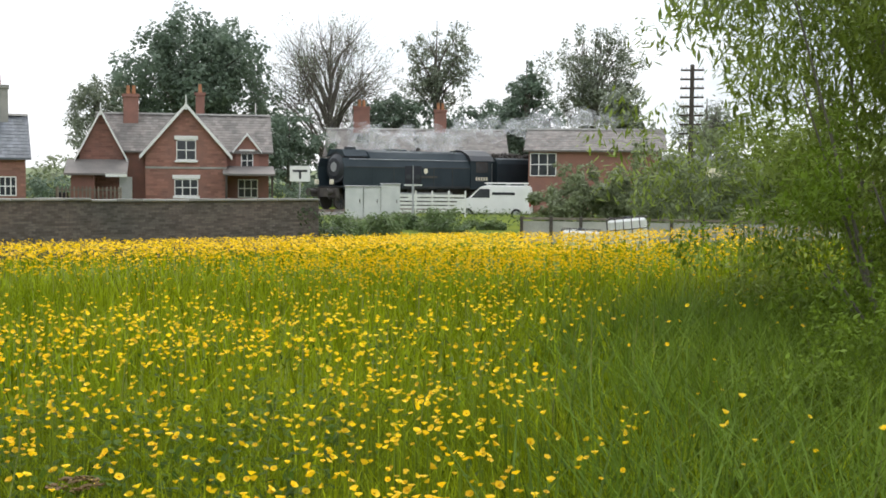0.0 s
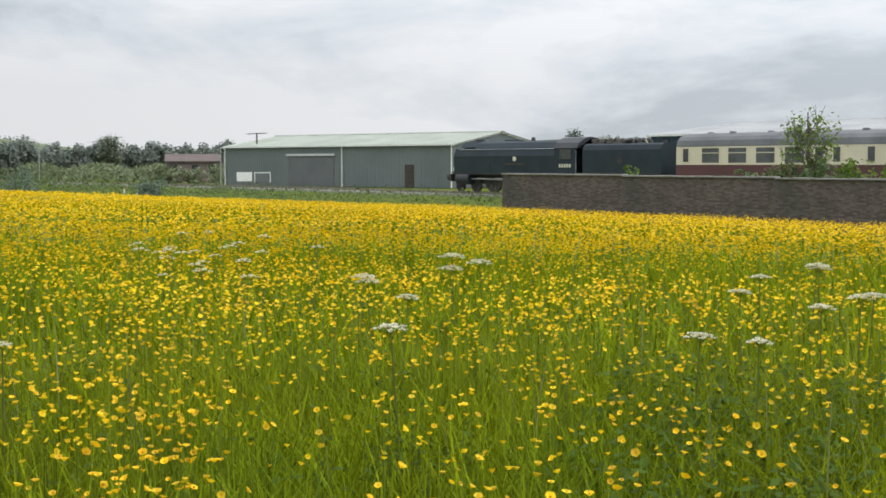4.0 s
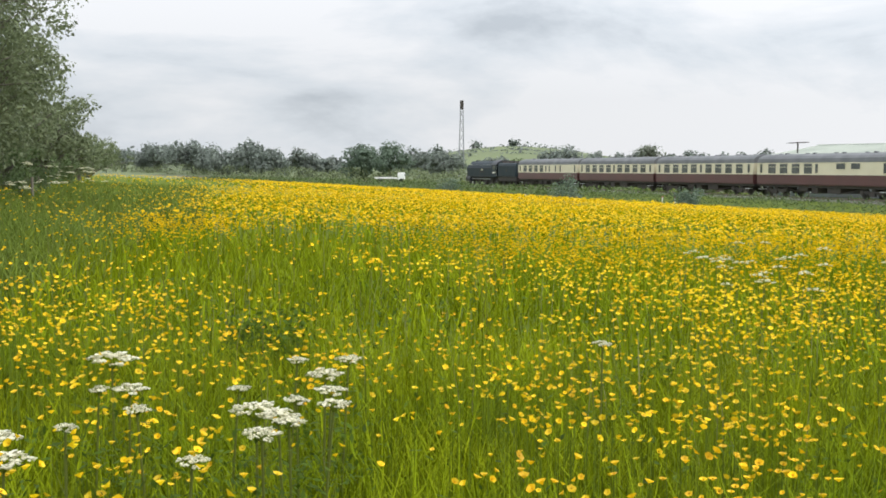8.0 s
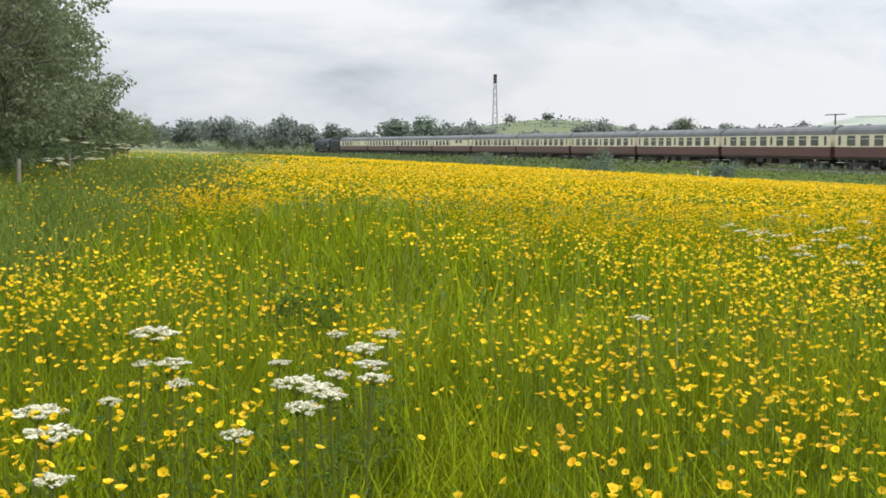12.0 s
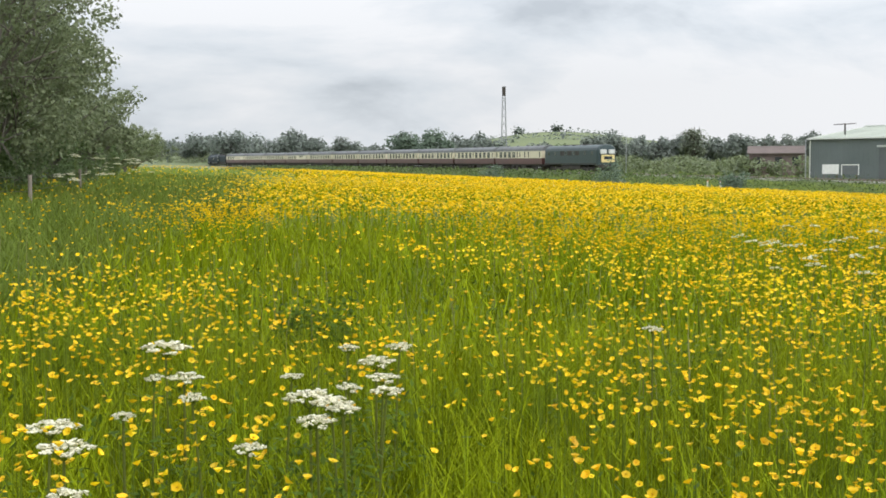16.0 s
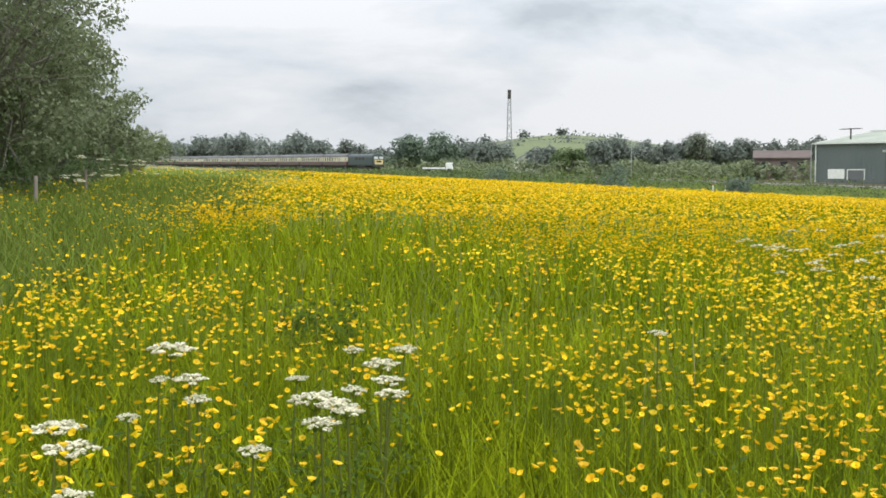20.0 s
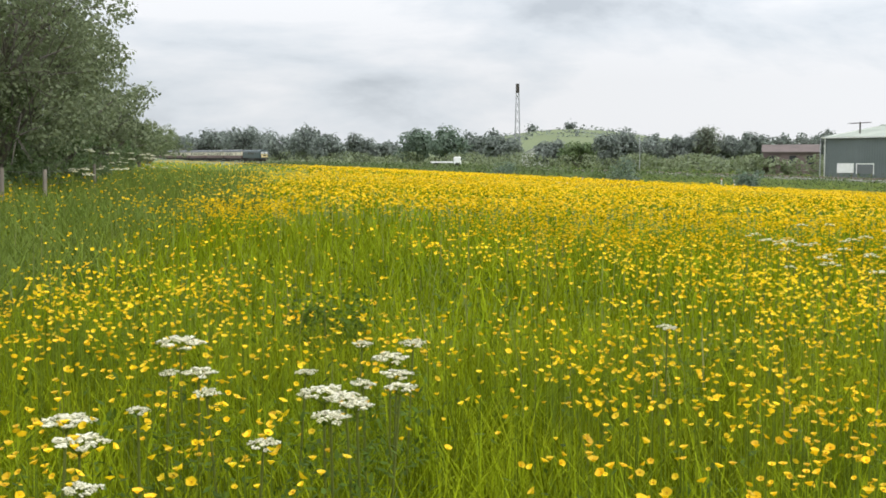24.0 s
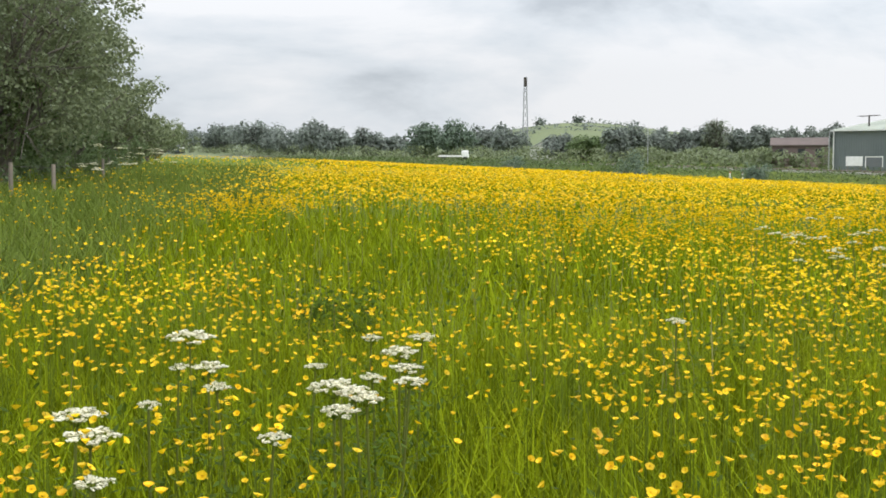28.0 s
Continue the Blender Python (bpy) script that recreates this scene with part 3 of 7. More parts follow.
        part("tender_buffer", rod((-10.0, s * 0.87, 1.05), (-10.35, s * 0.87, 1.05), 0.12, 0.22, 10), M_IRON, e)
    return e


def build_diesel():
    d = thing("diesel_locomotive", Matrix.Identity(4), "dark green diesel locomotive with a small yellow end panel", "locomotive")
    prof = arc_profile(1.35, 1.05, 2.95, 3.72)
    body = prism(prof, -9.0, 9.0)
    part("body", body, M_LOCOGREEN, d)
    for s in (-1, 1):
        nose = bmesh.new()
        a = [nose.verts.new((s * 9.003, y, z)) for y, z in prof]
        b = [nose.verts.new((s * (9.62 - max(0, z - 2.1) * 0.25), y * 0.86, z * 0.985 if z > 2 else z)) for y, z in prof]
        for i in range(len(a)):
            j = (i + 1) % len(a)
            nose.faces.new((a[i], a[j], b[j], b[i]))
        nose.faces.new(b)
        bmesh.ops.recalc_face_normals(nose, faces=nose.faces[:])
        part("cab_nose", nose, M_LOCOGREEN, d)
        part("end_panel", box(min(s * 9.6, s * 9.67), max(s * 9.6, s * 9.67), -0.95, 0.95, 1.35, 2.35, bevel=0.02), M_YELLOWEND, d, "small yellow warning panel")
        part("headcode_box", box(min(s * 9.66, s * 9.71), max(s * 9.66, s * 9.71), -0.55, 0.55, 1.75, 2.15), M_DARKWIN, d)
        for y in (-0.6, 0.6):
            w = box(min(s * 9.36, s * 9.6), max(s * 9.36, s * 9.6), y - 0.42, y + 0.42, 2.5, 3.05)
            part("windscreen", w, M_GREYPAINT, d)
        part("buffer_beam", box(min(s * 9.2, s * 9.6), max(s * 9.2, s * 9.6), -1.3, 1.3, 0.75, 1.05), M_IRON, d)
        for y in (-0.87, 0.87):
            part("buffer", rod((s * 9.5, y, 0.95), (s * 9.9, y, 0.95), 0.12, 0.24, 10), M_IRON, d)
        build_bogie(d, s * 5.6, 3.6)
        for x in (7.6, 5.2, 1.4):
            for side in (-1, 1):
                w = box(s * x - 0.3, s * x + 0.3, min(side * 1.34, side * 1.362), max(side * 1.34, side * 1.362), 2.35, 2.85)
                part("side_window", w, M_DARKWIN, d)
    for side in (-1, 1):
        part("side_band", box(-8.9, 8.9, min(side * 1.35, side * 1.358), max(side * 1.35, side * 1.358), 1.1, 1.22), M_IRON, d)
        for x in (-2.6, 0.0, 2.6):
            part("grille", box(x - 0.7, x + 0.7, min(side * 1.35, side * 1.37), max(side * 1.35, side * 1.37), 2.3, 2.9), M_IRON, d)
    part("fuel_tank", box(-3.2, 3.2, -1.15, 1.15, 0.4, 1.04, bevel=0.06), M_IRON, d)
    for x in (-3, 0.5, 3.5):
        part("roof_vent", box(x - 0.6, x + 0.6, -0.5, 0.5, 3.66, 3.8, bevel=0.05), M_IRON, d)
    return d


LOCO = build_loco()
COACHES = [build_coach(True)]
first_open = build_coach(False)
COACHES += [first_open, copy_thing(first_open, Matrix.Identity(4)), build_coach(False, True)]
COACHES += [copy_thing(first_open, Matrix.Identity(4)) for _ in range(6)] + [copy_thing(COACHES[0], Matrix.Identity(4))]
DIESEL = build_diesel()


def steam_mat():
    m = bpy.data.materials.new("steam")
    m.use_nodes = True
    n, l = m.node_tree.nodes, m.node_tree.links
    b = n["Principled BSDF"]
    b.inputs["Base Color"].default_value, b.inputs["Roughness"].default_value = (0.85, 0.86, 0.88, 1), 1.0
    co, no, rp = n.new("ShaderNodeTexCoord"), n.new("ShaderNodeTexNoise"), n.new("ShaderNodeMapRange")
    no.inputs["Scale"].default_value, no.inputs["Detail"].default_value = 1.1, 4
    rp.inputs["From Min"].default_value, rp.inputs["From Max"].default_value, rp.inputs["To Max"].default_value = 0.40, 0.75, 0.3
    tr, mx = n.new("ShaderNodeBsdfTransparent"), n.new("ShaderNodeMixShader")
    l.new(co.outputs["Object"], no.inputs["Vector"])
    l.new(no.outputs["Fac"], rp.inputs["Value"])
    l.new(rp.outputs[0], mx.inputs[0])
    l.new(tr.outputs[0], mx.inputs[1])
    l.new(b.outputs[0], mx.inputs[2])
    l.new(mx.outputs[0], n["Material Output"].inputs["Surface"])
    return m


def build_steam():
    """Wisps of steam over the line, each a lumpy puff of its own."""
    material, puffs = steam_mat(), []
    rng = random.Random(17)
    for k in range(46):
        s = -47 - k * 0.55 + rng.uniform(-0.8, 0.8)
        p, h = rail_at(s, rng.uniform(-0.7, 0.9))
        st = thing("steam_puff", Matrix.Translation((p.x, p.y, 3.8 + 0.045 * k + rng.uniform(-0.3, 0.9))), "thin white wisp of steam drifting over the railway", "steam", "steam from the engine")
        bm = bmesh.new()
        bmesh.ops.create_icosphere(bm, subdivisions=3, radius=rng.uniform(0.3, 0.75))
        for v in bm.verts:
            v.co *= 1 + 0.6 * noise.noise(v.co * 2.2 + Vector((k * 3.1, 0, 0)))
            v.co.x *= 1.4
        part("puff", bm, material, st)
        puffs.append(st)
    return puffs


STEAM = build_steam()


# ---- boundary wall of brick ----
WALL_S0, WALL_S1 = -27.4, 45.6


def wall_point(s):
    return rail_at(s, -(17.5 + 6.0 * min(1.1, max(0.0, (20 - s) / 45))))[0]


def build_wall():
    w = thing("boundary_wall", Matrix.Identity(4), "long weathered brown brick boundary wall at the field's edge", "wall", kind="structure")
    step = (WALL_S1 - WALL_S0) / 9
    for k in range(9):
        a, b = wall_point(WALL_S0 + k * step), wall_point(WALL_S0 + (k + 1) * step)
        half = (b - a).length / 2
        top = 1.24 + 0.28 * k / 7
        mid, turn = (a + b) / 2, math.degrees(math.atan2(b.y - a.y, b.x - a.x))
        m = pose(mid.x, mid.y, 0, 0, 0, turn)
        part("wall_core", box(-half - 0.01, half + 0.01, -0.16, 0.10, -1.3, top - 0.07), M_MORTAR, w).matrix_local = m
        n = 10
        for c in range(n):
            x0, x1 = -half + 2 * half * c / n + 0.006, -half + 2 * half * (c + 1) / n - 0.006
            part("coping_stone", box(x0, x1, -0.2, 0.2, top - 0.07, top + 0.006 * ((c * 7 + k) % 3), bevel=0.012), M_COPING, w).matrix_local = m
        v, f = [], []
        rng = random.Random(100 + k)
        z, row = -0.975, 0
        while z < top - 0.09:
            x = -half - (row % 2) * 0.11
            while x < half:
                x0, x1, y1 = max(-half, x), min(half, x + 0.215), 0.112 + rng.uniform(-0.003, 0.006)
                if x1 - x0 > 0.05:
                    q = len(v)
                    v += [(x0, 0.1, z), (x1, 0.1, z), (x1, 0.1, z + 0.065), (x0, 0.1, z + 0.065), (x0, y1, z), (x1, y1, z), (x1, y1, z + 0.065), (x0, y1, z + 0.065)]
                    f += [(q + 7, q + 6, q + 5, q + 4), (q + 4, q + 5, q + 1, q), (q + 6, q + 7, q + 3, q + 2), (q + 5, q + 6, q + 2, q + 1), (q + 7, q + 4, q, q + 3)]
                x += 0.225
            z += 0.075
            row += 1
        bricks = part("brickwork", mesh_from("brickwork", v, f, M_WALLBRICK), None, w)
        bricks.matrix_local = m
        tagged(bricks, kind="stuff")


build_wall()


# ---- steel sheds ----
def ribbed(x0, x1, z0, z1, y, side, pitch=0.33):
    """Ribbed cladding in the xz plane, facing side along y."""
    bm = bmesh.new()
    n = max(1, int((x1 - x0) / pitch))
    for k in range(n):
        a = x0 + (x1 - x0) * k / n
        b = x0 + (x1 - x0) * (k + 1) / n
        c = (b - a) * 0.3
        y2 = y + side * 0.035
        v = [bm.verts.new(q) for q in ((a, y, z0), (a + c, y, z0), (a + c * 1.3, y2, z0), (b, y2, z0), (b, y, z0),
                                       (a, y, z1), (a + c, y, z1), (a + c * 1.3, y2, z1), (b, y2, z1), (b, y, z1))]
        for i in range(4):
            bm.faces.new((v[i], v[i + 1], v[i + 6], v[i + 5]))
    bmesh.ops.remove_doubles(bm, verts=bm.verts[:], dist=0.001)
    bmesh.ops.recalc_face_normals(bm, faces=bm.faces[:])
    return bm


def roof_slope(x0, x1, ya, za, yb, zb, pitch=0.4, thick=0.05):
    """A ribbed roof slope from the eave (ya, za) to the ridge (yb, zb), along x."""
    bm = bmesh.new()
    n = max(1, int((x1 - x0) / pitch))
    for k in range(n):
        a, b = x0 + (x1 - x0) * k / n, x0 + (x1 - x0) * (k + 1) / n
        m = (a + b) / 2
        cols = [(a, 0), (a + (b - a) * 0.35, 0), (m, 0.045), (a + (b - a) * 0.65, 0), (b, 0)]
        e = [bm.verts.new((x, ya, za + thick + h)) for x, h in cols]
        r = [bm.verts.new((x, yb, zb + thick + h)) for x, h in cols]
        for i in range(4):
            bm.faces.new((e[i], e[i + 1], r[i + 1], r[i]))
    bmesh.ops.remove_doubles(bm, verts=bm.verts[:], dist=0.001)
    bmesh.ops.recalc_face_normals(bm, faces=bm.faces[:])
    return bm


def build_shed(name, m, length, depth, eave, ridge, wall, roof, label, ov=0.25, fascia=M_TRIM):
    """A portal shed: x along its front from 0 to length, y back from 0 to depth, z up from its floor."""
    s = thing(name, m, label, "industrial building")
    gab = [(0.02, 0), (0.02, eave - 0.04), (depth / 2, ridge - 0.04), (depth - 0.02, eave - 0.04), (depth - 0.02, 0)]
    part("wall", prism(gab, 0.02, length - 0.02), wall, s)
    part("cladding", ribbed(0.02, length - 0.02, 0.05, eave - 0.06, 0.018, -1), wall, s)
    for x in (0, length):
        g = bmesh.new()
        n = 40
        for k in range(n):
            y0, y1 = depth * k / n, depth * (k + 0.6) / n
            h0 = eave + (ridge - eave) * (1 - abs(y0 / depth * 2 - 1)) - 0.06
            h1 = eave + (ridge - eave) * (1 - abs(y1 / depth * 2 - 1)) - 0.06
            xx = x + (0.016 if x else -0.016)
            vs = [g.verts.new(q) for q in ((xx, y0, 0.05), (xx, y1, 0.05), (xx, y1, h1), (xx, y0, h0))]
            g.faces.new(vs)
        part("cladding", g, wall, s)
    part("roof", roof_slope(-ov, length + ov, -ov, eave, depth / 2, ridge), roof, s)
    part("roof", roof_slope(-ov, length + ov, depth + ov, eave, depth / 2, ridge), roof, s)
    part("ridge_cap", prism([(depth / 2 - 0.3, ridge + 0.05), (depth / 2, ridge + 0.16), (depth / 2 + 0.3, ridge + 0.05)], -ov, length + ov), roof, s)
    part("gutter", box(-ov, length + ov, -ov - 0.1, -ov + 0.02, eave - 0.08, eave + 0.06), fascia, s)
    for x in (-0.03, length + 0.03):
        bm = bmesh.new()
        for ya, yb in ((-ov, depth / 2), (depth + ov, depth / 2)):
            v = [bm.verts.new((x + dx, y, z + dz)) for dx in (-0.06, 0.06) for y, z in ((ya, eave), (yb, ridge)) for dz in (-0.12, 0.07)]
            for q in ((0, 1, 3, 2), (4, 6, 7, 5), (0, 2, 6, 4), (1, 5, 7, 3), (0, 4, 5, 1), (2, 3, 7, 6)):
                bm.faces.new([v[i] for i in q])
        part("barge_board", bm, fascia, s)
    return s


def frame_between(p, q, z):
    """A pose at p with x along the way from p to q."""
    d = q - p
    return pose(p.x, p.y, z, 0, 0, math.degrees(math.atan2(d.y, d.x)))


def build_sheds():
    left, right = at(37.7, 102), at(70.5, 75)
    length = (right - left).length
    s = build_shed("long_shed", frame_between(left, right, -0.3), length, 20, 4.65, 5.8, M_SHEDBLUE, M_SHEETROOF, "long dark blue-grey steel shed with pale sheet roof")
    for k in range(8):
        x = 4 + k * (length - 8) / 7
        part("downpipe", rod((x, -0.12, 0), (x, -0.12, 4.6), 0.06, 0.06, 6), M_TRIM, s)
    part("door", box(6.7, 7.7, -0.06, 0.0, 0, 2.1), M_TRIM, s, "white personnel door")
    part("chimney_pipe", rod((17.5, 9, 5.8), (17.5, 9, 7.4), 0.22, 0.22, 10), M_BLACK, s, "dark flue pipe")
    for x in (20.5, 22.6):
        v = rod((x, 9.6, 5.9), (x, 9.6, 6.55), 0.05, 0.05, 6)
        box(x - 0.35, x + 0.35, 9.5, 9.7, 6.4, 6.58, v)
        part("roof_vent", v, M_IRON, s)
    part("roller_door", box(length - 9.4, length - 5.2, -0.07, 0.0, 0, 3.6), M_DOOR, s)

    p2, p1 = at(17.4, 130), at(28.28, 110)
    length = (p1 - p2).length
    s = build_shed("grey_shed", frame_between(p2, p1, -0.25), length, 16, 4.05, 5.35, M_SHEDGREY, M_GREENROOF, "grey-green steel workshop with a pale lichened sheet roof")
    part("roller_door", box(9.4, 15.6, -0.08, 0.0, 0, 3.1), M_DOOR, s)
    part("door_hood", box(9.2, 15.8, -0.2, -0.06, 3.1, 3.3), M_GREYPAINT, s)
    part("door", box(24.6, 25.7, -0.08, 0.0, 0, 2.2), M_DARKWOOD, s)
    for x in (0.1, length / 2 + 1.6, length - 0.1):
        part("downpipe", rod((x, -0.12, 0), (x, -0.12, 4.0), 0.07, 0.07, 6), M_TRIM, s)
    sign = part("sign_board", box(length + 0.05, length + 0.12, 4.6, 11.0, 3.3, 4.1), M_SIGN, s, "black name board with a plain white bar")
    part("lettering", box(length + 0.12, length + 0.14, 5.4, 10.2, 3.58, 3.84), M_TRIM, sign)
    part("notice", box(length + 0.03, length + 0.06, 5.0, 5.7, 1.3, 1.9), M_TRIM, s)
    part("gable_door", box(length + 0.03, length + 0.07, 9.2, 10.3, 0, 2.1), M_GREYPAINT, s)
    ae = rod((2.8, 2, 4.3), (2.8, 2, 5.6), 0.09, 0.08, 6)
    part("aerial_mast", ae, M_IRON, s)
    ar = rod((1.85, 1.66, 5.5), (3.75, 2.34, 5.56), 0.05, 0.05, 5)
    for k in range(7):
        rod((1.9 + k * 0.3, 1.28 + k * 0.107, 5.5 + k * 0.01), (1.9 + k * 0.3, 2.08 + k * 0.107, 5.5 + k * 0.01), 0.025, 0.025, 4, ar)
    part("aerial", ar, M_IRON, s)


build_sheds()


# ---- brick houses ----
def slates(x0, x1, ya, za, yb, zb, n_rows, col):
    """Overlapping slates on a slope, in one mesh."""
    v, f = [], []
    for r in range(n_rows):
        t0, t1 = r / n_rows, min(1, (r + 1.25) / n_rows)
        y0, z0, y1, z1 = ya + (yb - ya) * t0, za + (zb - za) * t0 + 0.05, ya + (yb - ya) * t1, za + (zb - za) * t1 + 0.025
        x = x0 - (r % 2) * col / 2
        while x < x1:
            a, b = max(x0, x + 0.006), min(x1, x + col - 0.006)
            if b - a > 0.05:
                k = len(v)
                v += [(a, y0, z0), (b, y0, z0), (b, y1, z1), (a, y1, z1), (a, y0, z0 - 0.03), (b, y0, z0 - 0.03)]
                f += [(k, k + 1, k + 2, k + 3), (k + 4, k + 5, k + 1, k)]
            x += col
    return v, f


def sash(parent, x0, x1, z0, z1, y, bars=1, lintel=True):
    """A window in a front wall that faces -y: recessed glass, white frame and bars, stone lintel and sill."""
    w = part("window", box(x0, x1, y - 0.012, y + 0.05, z0, z1), M_DARKWIN, parent)
    fr = bmesh.new()
    t = 0.06
    for a, b, c, d in ((x0, x1, z1 - t, z1), (x0, x1, z0, z0 + t), (x0, x0 + t, z0, z1), (x1 - t, x1, z0, z1), (x0, x1, (z0 + z1) / 2 - 0.03, (z0 + z1) / 2 + 0.03)):
        box(a, b, y - 0.05, y - 0.013, c, d, fr)
    for k in range(bars):
        x = x0 + (x1 - x0) * (k + 1) / (bars + 1)
        box(x - 0.03, x + 0.03, y - 0.05, y - 0.013, z0, z1, fr)
    part("frame", fr, M_TRIM, w)
    if lintel:
        part("lintel", box(x0 - 0.12, x1 + 0.12, y - 0.09, y - 0.004, z1 + 0.005, z1 + 0.26, bevel=0.01), M_TRIM, w)
        part("sill", box(x0 - 0.1, x1 + 0.1, y - 0.14, y - 0.004, z0 - 0.14, z0 - 0.005, bevel=0.01), M_TRIM, w)


def chimney(parent, x, y, z0, z1, w=0.75, pots=2, material=None):
    bm = box(x - w / 2, x + w / 2, y - w / 2, y + w / 2, z0, z1 - 0.2)
    box(x - w / 2 - 0.07, x + w / 2 + 0.07, y - w / 2 - 0.07, y + w / 2 + 0.07, z1 - 0.32, z1 - 0.12, bm)
    c = part("chimney", bm, material or M_BRICK, parent)
    for k in range(pots):
        px = x + (k - (pots - 1) / 2) * 0.36
        part("chimney_pot", rod((px, y, z1 - 0.2), (px, y, z1 + 0.45), 0.14, 0.11, 10), M_POT, c)


def gable_roof(parent, x0, x1, y0, y1, eave, ridge, material, over=0.3, col=0.3):
    """Two slopes with the ridge along x."""
    ym = (y0 + y1) / 2
    for ya in (y0 - over, y1 + over):
        k = (ridge - eave) / (ym - y0)
        za = eave - k * over
        core = bmesh.new()
        vs = [core.verts.new(q) for q in ((x0 - over, ya, za), (x1 + over, ya, za), (x1 + over, ym, ridge), (x0 - over, ym, ridge),
                                          (x0 - over, ya, za - 0.1), (x1 + over, ya, za - 0.1), (x1 + over, ym, ridge - 0.1), (x0 - over, ym, ridge - 0.1))]
        for q in ((0, 1, 2, 3), (7, 6, 5, 4), (4, 5, 1, 0), (0, 3, 7, 4), (2, 1, 5, 6)):
            core.faces.new([vs[i] for i in q])
        r = part("roof", core, material, parent)
        n = max(4, int(math.hypot(ym - ya, ridge - za) / 0.28))
        v, f = slates(x0 - over, x1 + over, ya, za - 0.03, ym, ridge - 0.03, n, col)
        tagged(part("slate_covering", mesh_from("slate_covering", v, f, material), None, r), kind="stuff")
    part("ridge_tiles", prism([(ym - 0.16, ridge - 0.02), (ym, ridge + 0.1), (ym + 0.16, ridge - 0.02)], x0 - over, x1 + over), M_COPING, parent)


def courses(parent, x0, x1, z0, z1, y, holes=(), top=None):
    """Bricks proud of a front wall at y that faces -y; top(x) limits their height; holes: x0, x1, z0, z1."""
    v, f, z, row = [], [], z0, 0
    while z < z1:
        x = x0 - (row % 2) * 0.225
        while x < x1:
            a, b = max(x0, x), min(x1, x + 0.44)
            x += 0.45
            if b - a < 0.08 or (top and (z + 0.14 > top(a) or z + 0.14 > top(b))):
                continue
            if any(a < h1 and b > h0 and z < h3 and z + 0.14 > h2 for h0, h1, h2, h3 in holes):
                continue
            k = len(v)
            v += [(a, y, z), (b, y, z), (b, y, z + 0.137), (a, y, z + 0.137), (a, y - 0.012, z + 0.004), (b, y - 0.012, z + 0.004), (b, y - 0.012, z + 0.133), (a, y - 0.012, z + 0.133)]
            f += [(k + 4, k + 5, k + 6, k + 7), (k, k + 1, k + 5, k + 4), (k + 2, k + 3, k + 7, k + 6), (k + 1, k + 2, k + 6, k + 5), (k + 3, k, k + 4, k + 7)]
        z += 0.15
        row += 1
    if v:
        tagged(part("brickwork", mesh_from("brickwork", v, f, M_BRICK), None, parent), kind="stuff")


